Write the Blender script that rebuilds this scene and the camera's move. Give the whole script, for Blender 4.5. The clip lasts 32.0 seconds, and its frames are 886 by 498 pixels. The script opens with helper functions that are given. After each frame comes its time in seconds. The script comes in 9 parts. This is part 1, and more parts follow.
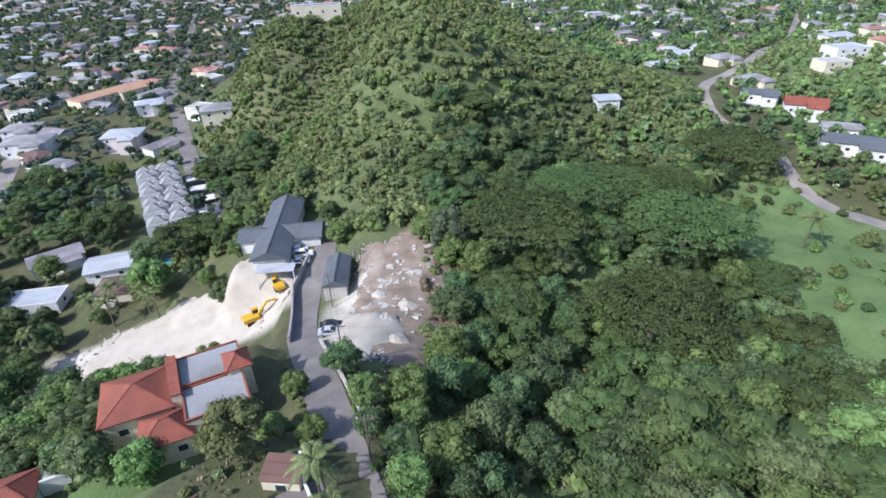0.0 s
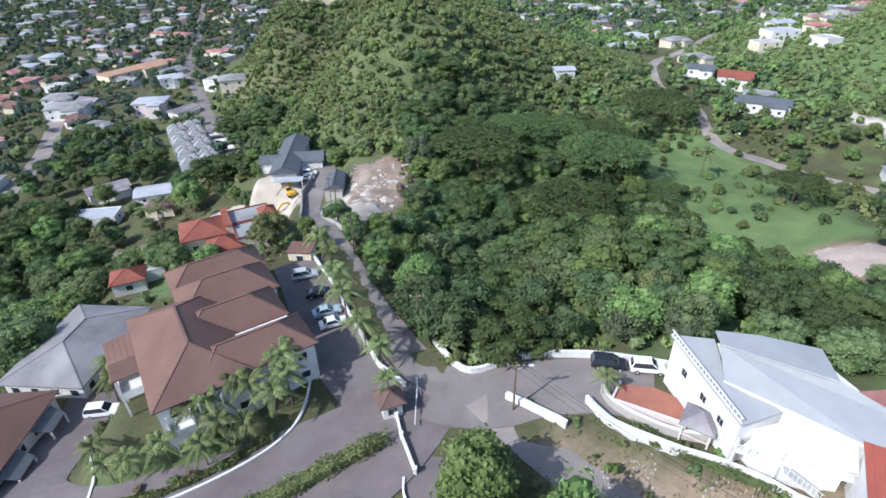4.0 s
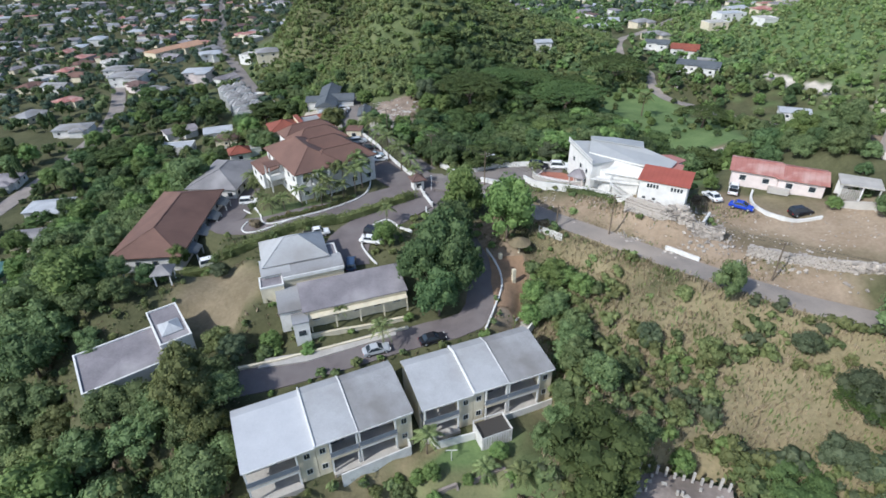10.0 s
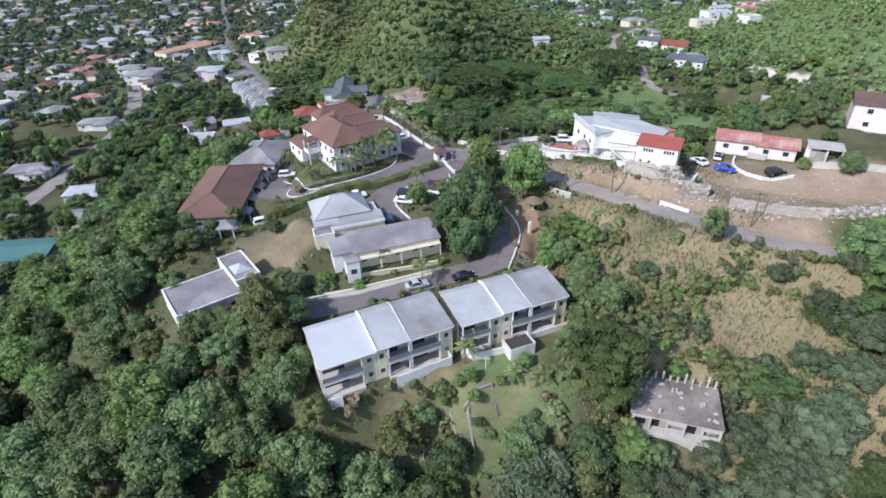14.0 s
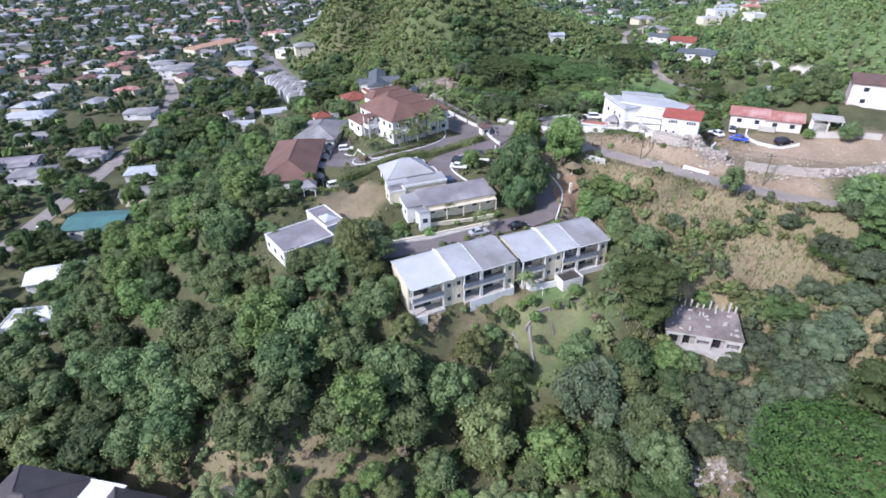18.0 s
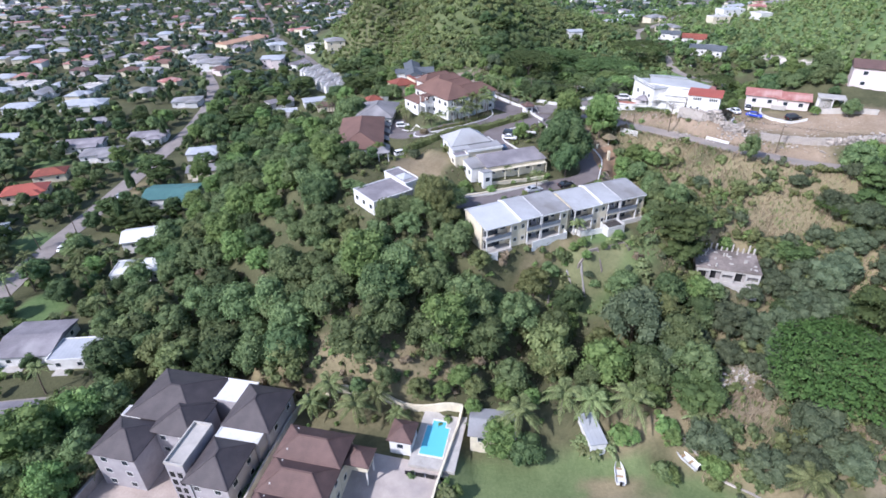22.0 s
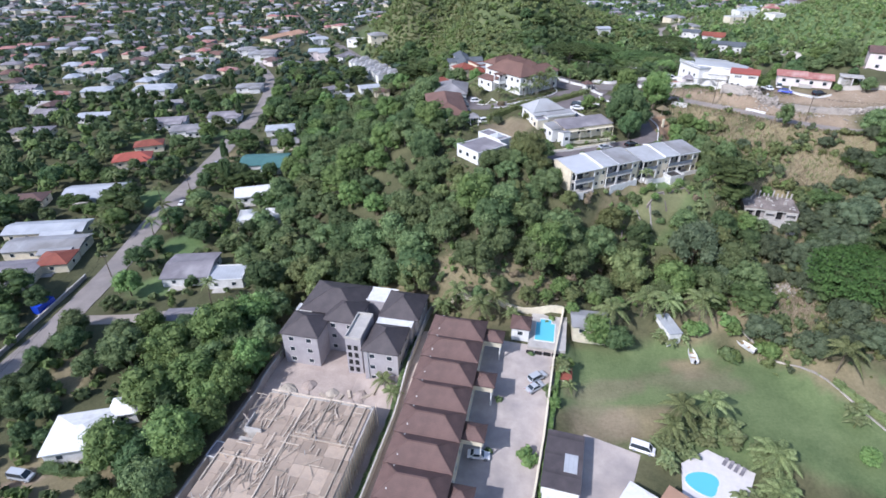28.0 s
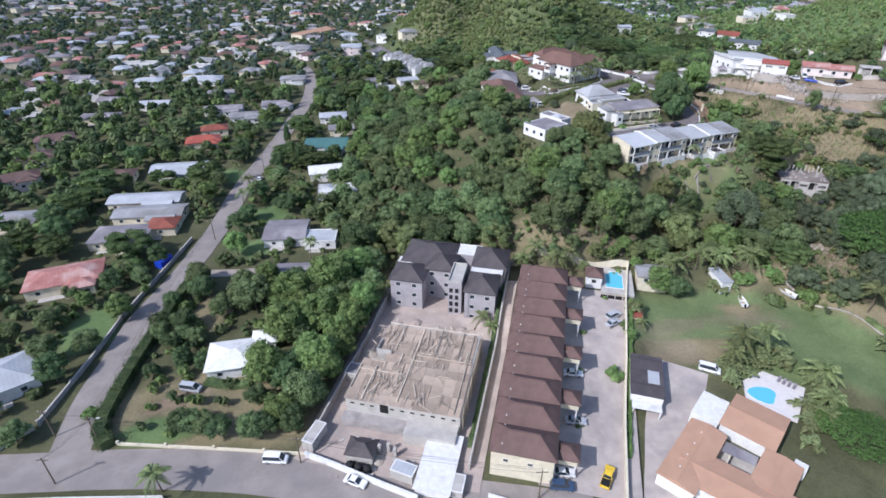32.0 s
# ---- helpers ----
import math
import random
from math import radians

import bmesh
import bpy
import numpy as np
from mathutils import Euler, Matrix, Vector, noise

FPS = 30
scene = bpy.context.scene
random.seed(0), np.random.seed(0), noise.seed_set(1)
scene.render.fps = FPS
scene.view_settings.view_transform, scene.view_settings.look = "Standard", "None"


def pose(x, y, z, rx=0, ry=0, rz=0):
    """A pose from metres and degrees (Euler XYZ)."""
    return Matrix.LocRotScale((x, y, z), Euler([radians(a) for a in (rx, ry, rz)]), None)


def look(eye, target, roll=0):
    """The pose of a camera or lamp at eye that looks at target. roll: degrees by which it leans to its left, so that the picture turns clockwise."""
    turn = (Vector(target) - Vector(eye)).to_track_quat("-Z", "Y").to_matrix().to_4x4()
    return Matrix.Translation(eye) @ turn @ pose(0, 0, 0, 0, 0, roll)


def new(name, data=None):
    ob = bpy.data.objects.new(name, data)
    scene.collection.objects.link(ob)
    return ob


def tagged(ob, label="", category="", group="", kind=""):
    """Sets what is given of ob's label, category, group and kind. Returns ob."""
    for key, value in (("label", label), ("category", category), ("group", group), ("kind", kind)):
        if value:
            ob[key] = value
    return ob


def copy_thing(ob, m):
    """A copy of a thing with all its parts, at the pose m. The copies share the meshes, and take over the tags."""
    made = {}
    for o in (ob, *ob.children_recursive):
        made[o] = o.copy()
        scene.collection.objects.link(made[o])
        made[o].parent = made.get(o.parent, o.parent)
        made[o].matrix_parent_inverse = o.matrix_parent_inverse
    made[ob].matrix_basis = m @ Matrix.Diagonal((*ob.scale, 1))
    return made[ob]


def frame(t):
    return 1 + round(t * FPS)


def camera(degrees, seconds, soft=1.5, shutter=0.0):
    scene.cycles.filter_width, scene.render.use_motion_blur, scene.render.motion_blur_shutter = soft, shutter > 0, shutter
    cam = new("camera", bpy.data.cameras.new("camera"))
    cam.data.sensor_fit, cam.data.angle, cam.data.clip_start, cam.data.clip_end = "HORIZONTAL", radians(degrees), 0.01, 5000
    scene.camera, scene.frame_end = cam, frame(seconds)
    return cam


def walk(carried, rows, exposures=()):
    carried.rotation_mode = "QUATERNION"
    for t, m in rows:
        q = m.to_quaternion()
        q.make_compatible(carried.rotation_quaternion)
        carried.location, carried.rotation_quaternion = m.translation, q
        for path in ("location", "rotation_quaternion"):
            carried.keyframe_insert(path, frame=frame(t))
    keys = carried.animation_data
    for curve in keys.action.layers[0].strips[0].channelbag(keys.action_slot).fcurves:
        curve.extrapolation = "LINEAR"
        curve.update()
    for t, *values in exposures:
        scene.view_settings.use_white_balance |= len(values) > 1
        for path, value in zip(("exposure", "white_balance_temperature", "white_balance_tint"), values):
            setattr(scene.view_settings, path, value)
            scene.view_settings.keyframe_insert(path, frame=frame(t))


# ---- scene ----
import itertools

cam = camera(79.07, 32.0, soft=1.65)
# seconds, eye, a point on the axis, roll
PATH = [
    (0, (0.00, -0.00, 84.00), (-1.36, 85.18, 31.62), -1.73),
    (0.5, (1.27, -5.75, 84.03), (-0.00, 79.39, 31.59), -1.68),
    (1, (2.40, -10.70, 83.98), (1.10, 74.44, 31.54), -1.66),
    (1.5, (3.52, -16.36, 84.20), (2.22, 68.69, 31.61), -1.62),
    (2, (4.61, -21.69, 84.40), (3.25, 63.29, 31.72), -1.60),
    (2.5, (5.69, -27.39, 84.54), (4.31, 57.52, 31.75), -1.58),
    (3, (6.71, -33.18, 84.39), (5.29, 51.74, 31.61), -1.55),
    (3.5, (7.67, -39.51, 84.18), (6.23, 45.44, 31.44), -1.43),
    (5.5, (8.76, -62.97, 84.24), (8.22, 21.79, 31.18), -1.10),
    (6, (9.06, -68.95, 84.09), (8.70, 15.83, 31.06), -1.07),
    (6.5, (9.20, -75.84, 84.02), (9.44, 8.92, 30.96), -1.04),
    (7, (8.96, -81.81, 83.80), (9.48, 2.92, 30.69), -0.98),
    (7.5, (8.65, -88.99, 83.91), (8.97, -4.26, 30.81), -0.96),
    (8, (8.38, -94.72, 83.81), (8.28, -9.88, 30.87), -1.01),
    (8.5, (7.65, -100.34, 84.17), (6.59, -15.60, 31.09), -0.98),
    (9, (7.41, -104.14, 84.24), (5.81, -19.35, 31.23), -1.05),
    (9.5, (7.32, -107.67, 84.37), (6.10, -22.84, 31.43), -1.16),
    (10, (7.43, -110.30, 84.34), (6.39, -25.42, 31.49), -1.23),
    (10.5, (7.28, -112.64, 84.15), (6.68, -27.69, 31.41), -1.23),
    (11, (6.79, -115.24, 84.09), (6.57, -30.26, 31.38), -1.25),
    (11.5, (6.17, -117.60, 83.98), (6.15, -32.56, 31.36), -1.25),
    (12, (5.55, -119.90, 83.91), (5.52, -34.79, 31.40), -1.32),
    (12.5, (4.74, -122.11, 83.87), (4.73, -36.93, 31.49), -1.40),
    (13, (3.45, -124.42, 83.75), (3.46, -39.15, 31.52), -1.55),
    (13.5, (2.03, -126.42, 83.82), (2.10, -41.15, 31.58), -1.45),
    (14, (0.63, -128.47, 84.05), (0.79, -43.22, 31.76), -1.35),
    (14.5, (-0.77, -130.56, 84.07), (-0.56, -45.30, 31.81), -1.32),
    (16.5, (-6.70, -140.26, 84.13), (-6.68, -54.89, 32.05), -1.39),
    (17, (-8.64, -143.02, 84.17), (-8.51, -57.64, 32.11), -1.31),
    (17.5, (-10.32, -145.76, 84.22), (-10.23, -60.37, 32.17), -1.33),
    (18, (-12.15, -148.64, 84.08), (-12.11, -63.19, 32.13), -1.31),
    (18.5, (-14.23, -151.87, 84.08), (-14.16, -66.41, 32.15), -1.29),
    (19, (-16.11, -154.81, 84.32), (-16.08, -69.39, 32.33), -1.22),
    (19.5, (-18.17, -157.85, 84.43), (-18.11, -72.40, 32.47), -1.14),
    (20, (-19.85, -160.59, 84.41), (-19.80, -75.10, 32.52), -1.12),
    (20.5, (-21.75, -163.55, 84.32), (-21.79, -78.03, 32.50), -1.14),
    (21, (-23.57, -166.29, 84.42), (-23.63, -80.76, 32.62), -1.06),
    (21.5, (-25.52, -169.22, 84.55), (-25.67, -83.69, 32.74), -1.06),
    (22, (-27.32, -171.86, 84.47), (-27.49, -86.26, 32.78), -1.03),
    (22.5, (-29.33, -174.74, 84.53), (-29.57, -89.12, 32.87), -1.02),
    (23, (-31.36, -177.21, 84.49), (-31.52, -91.57, 32.88), -0.97),
    (23.5, (-33.86, -180.18, 84.43), (-33.89, -94.49, 32.90), -0.85),
    (24, (-35.86, -182.54, 84.40), (-35.94, -96.81, 32.92), -0.81),
    (24.5, (-37.99, -185.30, 84.31), (-38.20, -99.55, 32.86), -0.81),
    (25, (-39.90, -187.80, 84.13), (-40.16, -102.00, 32.77), -0.76),
    (25.5, (-42.32, -190.56, 83.98), (-42.58, -104.73, 32.67), -0.67),
    (27.5, (-51.39, -201.24, 83.90), (-51.59, -115.33, 32.71), -0.47),
    (28, (-53.81, -203.92, 83.79), (-53.88, -117.95, 32.70), -0.36),
    (28.5, (-56.55, -206.92, 83.91), (-56.55, -120.94, 32.85), -0.25),
    (29, (-59.06, -209.48, 83.95), (-58.99, -123.50, 32.90), -0.20),
    (29.5, (-61.92, -212.63, 84.01), (-61.80, -126.62, 33.00), -0.11),
    (30, (-64.77, -215.26, 83.98), (-64.57, -129.22, 33.02), -0.05),
    (30.5, (-68.17, -218.42, 84.10), (-67.78, -132.39, 33.12), 0.03),
    (31, (-71.07, -221.15, 84.03), (-70.64, -135.08, 33.11), 0.07),
    (31.5, (-74.49, -224.09, 84.15), (-74.03, -138.04, 33.21), 0.11),
    (32, (-77.67, -226.70, 84.17), (-77.15, -140.64, 33.24), 0.16),
]
walk(cam, [(t, look(eye, target, roll)) for t, eye, target, roll in PATH], [(0.0, 0.57, 5820, 14), (2.0, 0.73, 5820, 14), (3.5, 0.64, 5850, 13), (6.0, 0.26, 6080, 10), (9.0, 0.22, 6080, 9), (19.0, 0.58, 5800, 20), (28.0, 0.44, 5810, 17), (32.0, 0.29, 5820, 16)])

# ---------------------------------------------------------------- light
SUN_EL, SUN_AZ = 42.0, 232.3
world = bpy.data.worlds.new("world")
scene.world = world
world.use_nodes = True
wn = world.node_tree
sky = wn.nodes.new("ShaderNodeTexSky")
sky.sky_type, sky.sun_disc = "NISHITA", False
sky.sun_elevation, sky.sun_rotation = radians(SUN_EL), radians(SUN_AZ)
sky.air_density, sky.dust_density = 1.0, 1.2
wn.links.new(sky.outputs[0], wn.nodes["Background"].inputs[0])
wn.nodes["Background"].inputs[1].default_value = 0.15
sun = new("sun", bpy.data.lights.new("sun", "SUN"))
sun.data.energy, sun.data.angle, sun.data.color = 3.58, radians(0.6), (1.0, 0.965, 0.91)
_s = Vector((math.sin(radians(SUN_AZ)) * math.cos(radians(SUN_EL)), math.cos(radians(SUN_AZ)) * math.cos(radians(SUN_EL)), math.sin(radians(SUN_EL))))
sun.matrix_world = look(_s * 300, (0, 0, 0))

# ---------------------------------------------------------------- materials


def material(name, base, dark=None, rough=0.8, scale=0.6, fine=8.0, bump=0.2, metal=0.0, vary=0.0, island=0.0, courses=0.0, strips=0.0, spec=0.3, stain=None, stain_at=0.6, coords="Object", streak=(1, 1, 1)):
    """A surface of two colours mixed by broad and fine noise, with relief; courses: bands by height; stain: a third colour in patches."""
    m = bpy.data.materials.new(name)
    m.use_nodes = True
    nt = m.node_tree
    N, L = nt.nodes, nt.links
    out = N["Principled BSDF"]
    dark = dark or tuple(c * 0.7 for c in base)
    tc = N.new("ShaderNodeTexCoord")
    mp = N.new("ShaderNodeMapping")
    mp.inputs["Scale"].default_value = streak
    L.new(tc.outputs[coords], mp.inputs[0])
    n1, n2 = N.new("ShaderNodeTexNoise"), N.new("ShaderNodeTexNoise")
    for n, s, d in ((n1, scale, 5), (n2, fine, 3)):
        n.inputs["Scale"].default_value, n.inputs["Detail"].default_value, n.inputs["Roughness"].default_value = s, d, 0.6
        L.new(mp.outputs[0], n.inputs["Vector"])
    add = N.new("ShaderNodeMath")
    add.operation = "MULTIPLY_ADD"
    L.new(n2.outputs["Fac"], add.inputs[0])
    add.inputs[1].default_value = 0.45
    L.new(n1.outputs["Fac"], add.inputs[2])
    rng = N.new("ShaderNodeMapRange")
    rng.inputs[1].default_value, rng.inputs[2].default_value = 0.5, 0.95
    L.new(add.outputs[0], rng.inputs[0])
    mix = N.new("ShaderNodeMix")
    mix.data_type = "RGBA"
    mix.inputs[6].default_value, mix.inputs[7].default_value = (*dark, 1), (*base, 1)
    L.new(rng.outputs[0], mix.inputs[0])
    col = mix.outputs[2]
    if stain:
        n3 = N.new("ShaderNodeTexNoise")
        n3.inputs["Scale"].default_value, n3.inputs["Detail"].default_value = scale * 0.45, 6
        L.new(mp.outputs[0], n3.inputs["Vector"])
        r3 = N.new("ShaderNodeMapRange")
        r3.inputs[1].default_value, r3.inputs[2].default_value, r3.inputs[4].default_value = stain_at - 0.1, stain_at + 0.12, 0.85
        L.new(n3.outputs["Fac"], r3.inputs[0])
        mx = N.new("ShaderNodeMix")
        mx.data_type = "RGBA"
        L.new(r3.outputs[0], mx.inputs[0])
        L.new(col, mx.inputs[6])
        mx.inputs[7].default_value = (*stain, 1)
        col = mx.outputs[2]
    h = n2.outputs["Fac"]
    if courses or strips:
        sep = N.new("ShaderNodeSeparateXYZ")
        L.new(tc.outputs["Object"], sep.inputs[0])
        md = N.new("ShaderNodeMath")
        md.operation = "MULTIPLY"
        L.new(sep.outputs["Z" if courses else "X"], md.inputs[0])
        md.inputs[1].default_value = 1 / (courses or strips)
        fr = N.new("ShaderNodeMath")
        fr.operation = "FRACT"
        L.new(md.outputs[0], fr.inputs[0])
        hs = N.new("ShaderNodeMath")
        hs.operation = "MULTIPLY_ADD"
        hs.inputs[1].default_value = 1.6
        L.new(fr.outputs[0], hs.inputs[0])
        L.new(n2.outputs["Fac"], hs.inputs[2])
        h = hs.outputs[0]
        cm = N.new("ShaderNodeMapRange")
        cm.inputs[1].default_value, cm.inputs[2].default_value, cm.inputs[3].default_value, cm.inputs[4].default_value = 0.0, 0.25, 0.72 if courses else 0.87, 1.0
        L.new(fr.outputs[0], cm.inputs[0])
        ml = N.new("ShaderNodeVectorMath")
        ml.operation = "SCALE"
        L.new(col, ml.inputs[0])
        L.new(cm.outputs[0], ml.inputs["Scale"])
        col = ml.outputs[0]
    if vary or island:
        info = N.new("ShaderNodeNewGeometry") if island else N.new("ShaderNodeObjectInfo")
        hsv = N.new("ShaderNodeHueSaturation")
        vr = N.new("ShaderNodeMapRange")
        vr.inputs[3].default_value, vr.inputs[4].default_value = 1 - (vary or island), 1 + (vary or island)
        L.new(info.outputs["Random Per Island" if island else "Random"], vr.inputs[0])
        L.new(vr.outputs[0], hsv.inputs["Value"])
        L.new(col, hsv.inputs["Color"])
        col = hsv.outputs[0]
    L.new(col, out.inputs["Base Color"])
    out.inputs["Roughness"].default_value, out.inputs["Metallic"].default_value = rough, metal
    out.inputs["Specular IOR Level"].default_value = spec
    if bump:
        bp = N.new("ShaderNodeBump")
        bp.inputs["Strength"].default_value, bp.inputs["Distance"].default_value = bump, 0.06
        L.new(h, bp.inputs["Height"])
        L.new(bp.outputs[0], out.inputs["Normal"])
    return m


def foliage(name, a, b, glow=0.34):
    """Leaves: two greens by leaf and by tree, with some light through the blade."""
    m = bpy.data.materials.new(name)
    m.use_nodes = True
    N, L = m.node_tree.nodes, m.node_tree.links
    N.remove(N["Principled BSDF"])
    geo, info = N.new("ShaderNodeNewGeometry"), N.new("ShaderNodeObjectInfo")
    tc, nz = N.new("ShaderNodeTexCoord"), N.new("ShaderNodeTexNoise")
    nz.inputs["Scale"].default_value = 0.35
    L.new(tc.outputs["Object"], nz.inputs["Vector"])
    ad = N.new("ShaderNodeMath")
    ad.operation = "MULTIPLY_ADD"
    L.new(geo.outputs["Random Per Island"], ad.inputs[0])
    ad.inputs[1].default_value = 0.6
    L.new(nz.outputs["Fac"], ad.inputs[2])
    rg = N.new("ShaderNodeMapRange")
    rg.inputs[1].default_value, rg.inputs[2].default_value = 0.4, 1.1
    L.new(ad.outputs[0], rg.inputs[0])
    mix = N.new("ShaderNodeMix")
    mix.data_type = "RGBA"
    L.new(rg.outputs[0], mix.inputs[0])
    mix.inputs[6].default_value, mix.inputs[7].default_value = (*a, 1), (*b, 1)
    hsv = N.new("ShaderNodeHueSaturation")
    hr, vr = N.new("ShaderNodeMapRange"), N.new("ShaderNodeMapRange")
    hr.inputs[3].default_value, hr.inputs[4].default_value = 0.47, 0.504
    vr.inputs[3].default_value, vr.inputs[4].default_value = 0.72, 1.25
    L.new(info.outputs["Random"], hr.inputs[0])
    L.new(info.outputs["Random"], vr.inputs[0])
    L.new(hr.outputs[0], hsv.inputs["Hue"])
    L.new(vr.outputs[0], hsv.inputs["Value"])
    L.new(mix.outputs[2], hsv.inputs["Color"])
    df, tr, ms = N.new("ShaderNodeBsdfPrincipled"), N.new("ShaderNodeBsdfTranslucent"), N.new("ShaderNodeMixShader")
    df.inputs["Roughness"].default_value, df.inputs["Specular IOR Level"].default_value = 0.7, 0.16
    L.new(hsv.outputs[0], df.inputs["Base Color"])
    L.new(hsv.outputs[0], tr.inputs["Color"])
    ms.inputs[0].default_value = glow
    L.new(df.outputs[0], ms.inputs[1])
    L.new(tr.outputs[0], ms.inputs[2])
    L.new(ms.outputs[0], N["Material Output"].inputs["Surface"])
    return m


def glassy(name, colour, rough=0.08, spec=0.6):
    m = bpy.data.materials.new(name)
    m.use_nodes = True
    b = m.node_tree.nodes["Principled BSDF"]
    b.inputs["Base Color"].default_value, b.inputs["Roughness"].default_value = (*colour, 1), rough
    b.inputs["Specular IOR Level"].default_value = spec
    return m


LEAF = foliage("leaf_mango", (0.069, 0.115, 0.048), (0.207, 0.282, 0.124))
LEAF_BRIGHT = foliage("leaf_bright", (0.081, 0.149, 0.046), (0.218, 0.328, 0.115), 0.3)
LEAF_DARK = foliage("leaf_dark", (0.048, 0.092, 0.041), (0.136, 0.205, 0.087))
# far trees: distance haze painted into the leaf as a bluer green
LEAF_HAZE = foliage("leaf_far_haze", (0.052, 0.090, 0.064), (0.138, 0.193, 0.136))
LEAF_GREY = foliage("leaf_grey", (0.064, 0.094, 0.053), (0.167, 0.213, 0.121))
LEAF_OLIVE = foliage("leaf_olive", (0.095, 0.13, 0.05), (0.24, 0.285, 0.12))
LEAF_HILL = foliage("leaf_hill", (0.115, 0.175, 0.065), (0.275, 0.36, 0.15), 0.3)
LEAF_LIME = foliage("leaf_umbrella", (0.052, 0.112, 0.032), (0.1, 0.19, 0.053))
LEAF_RAIN = foliage("leaf_rain_tree", (0.057, 0.098, 0.037), (0.127, 0.190, 0.069))
LEAF_PALM = foliage("leaf_palm", (0.105, 0.15, 0.058), (0.28, 0.34, 0.15), 0.32)
LEAF_BANANA = foliage("leaf_banana", (0.12, 0.165, 0.07), (0.29, 0.34, 0.16), 0.4)
TILE_PALE = material("pale_pool_paving", (0.68, 0.645, 0.62), (0.58, 0.55, 0.53), 0.7, 0.8, 8, 0.1)
ROOF_PLAIN = material("smooth_grey_sheet_roof", (0.38, 0.392, 0.392), (0.315, 0.325, 0.328), 0.6, 0.3, 5, 0.08, stain=(0.33, 0.335, 0.335), stain_at=0.64)
COURT = material("court_paving", (0.46, 0.405, 0.365), (0.36, 0.315, 0.285), 0.88, 0.4, 5, 0.15, stain=(0.26, 0.235, 0.225), stain_at=0.58)
STREET = material("dusty_street", (0.31, 0.275, 0.25), (0.215, 0.19, 0.172), 0.92, 0.25, 5, 0.15, stain=(0.21, 0.19, 0.18), stain_at=0.6)
ROOF_LIGHT = material("pale_membrane_roof", (0.5, 0.515, 0.53), (0.41, 0.42, 0.44), 0.65, 0.25, 5, 0.1, stain=(0.4, 0.41, 0.42), stain_at=0.66)
DEBRIS = material("cleared_brown_earth", (0.31, 0.24, 0.185), (0.17, 0.13, 0.1), 0.95, 0.35, 4, 0.6, stain=(0.4, 0.34, 0.28), stain_at=0.6)
GRASS_DRY = foliage("grass_dry", (0.27, 0.23, 0.14), (0.44, 0.38, 0.25), 0.35)
SLAB_OLD = material("weathered_slab", (0.34, 0.29, 0.26), (0.19, 0.16, 0.14), 0.95, 0.6, 5, 0.4, stain=(0.13, 0.11, 0.095), stain_at=0.55)
LEAF_DRY = foliage("leaf_dry", (0.15, 0.13, 0.08), (0.32, 0.27, 0.175))
BARK = material("bark", (0.2, 0.16, 0.12), (0.09, 0.07, 0.05), 0.9, 2, 14, 0.5)
ASPHALT = material("asphalt", (0.225, 0.2, 0.185), (0.15, 0.135, 0.128), 0.9, 0.25, 5, 0.15, stain=(0.27, 0.25, 0.23), stain_at=0.62)
ASPHALT_NEW = material("drive_asphalt", (0.185, 0.16, 0.155), (0.125, 0.108, 0.107), 0.9, 0.3, 6, 0.15, stain=(0.19, 0.17, 0.165))
DUSTY = material("dusty_asphalt", (0.3, 0.265, 0.235), (0.2, 0.18, 0.165), 0.95, 0.2, 4, 0.2, stain=(0.36, 0.31, 0.26), stain_at=0.56)
CONCRETE = material("concrete", (0.4, 0.37, 0.35), (0.26, 0.24, 0.225), 0.85, 0.5, 6, 0.2, stain=(0.18, 0.17, 0.16), stain_at=0.64)
PALE = material("pale_concrete", (0.5, 0.475, 0.435), (0.35, 0.33, 0.3), 0.85, 0.4, 5, 0.15, stain=(0.34, 0.32, 0.3), stain_at=0.66)
WHITE = material("white_paint", (0.74, 0.735, 0.71), (0.58, 0.575, 0.55), 0.7, 0.8, 5, 0.08, stain=(0.44, 0.42, 0.39), stain_at=0.68)
CREAM = material("cream_paint", (0.72, 0.66, 0.5), (0.56, 0.5, 0.38), 0.75, 0.8, 6, 0.08, stain=(0.42, 0.38, 0.3), stain_at=0.68)
GREYWALL = material("grey_render", (0.4, 0.375, 0.382), (0.31, 0.29, 0.297), 0.8, 0.6, 6, 0.1)
PINKWALL = material("pink_paint", (0.74, 0.655, 0.625), (0.6, 0.525, 0.5), 0.75, 0.8, 5, 0.08)
ROOF_GREY = material("grey_roof", (0.375, 0.38, 0.385), (0.25, 0.25, 0.252), 0.75, 0.28, 5, 0.15, stain=(0.185, 0.175, 0.165), stain_at=0.5)
ROOF_PALE = material("pale_grey_roof", (0.45, 0.46, 0.47), (0.33, 0.335, 0.34), 0.7, 0.25, 5, 0.12, stain=(0.26, 0.255, 0.245), stain_at=0.55)
ROOF_SILVER = material("silver_roof", (0.47, 0.49, 0.51), (0.35, 0.365, 0.385), 0.5, 0.3, 4, 0.1, strips=0.9, stain=(0.29, 0.3, 0.31), stain_at=0.62)
ROOF_FLAT = material("flat_roof", (0.27, 0.25, 0.262), (0.16, 0.148, 0.158), 0.85, 0.22, 4, 0.15, stain=(0.4, 0.38, 0.375), stain_at=0.64)
ROOF_OLD = material("old_grey_roof", (0.26, 0.25, 0.252), (0.17, 0.165, 0.168), 0.85, 0.25, 5, 0.15, stain=(0.33, 0.32, 0.315), stain_at=0.62)
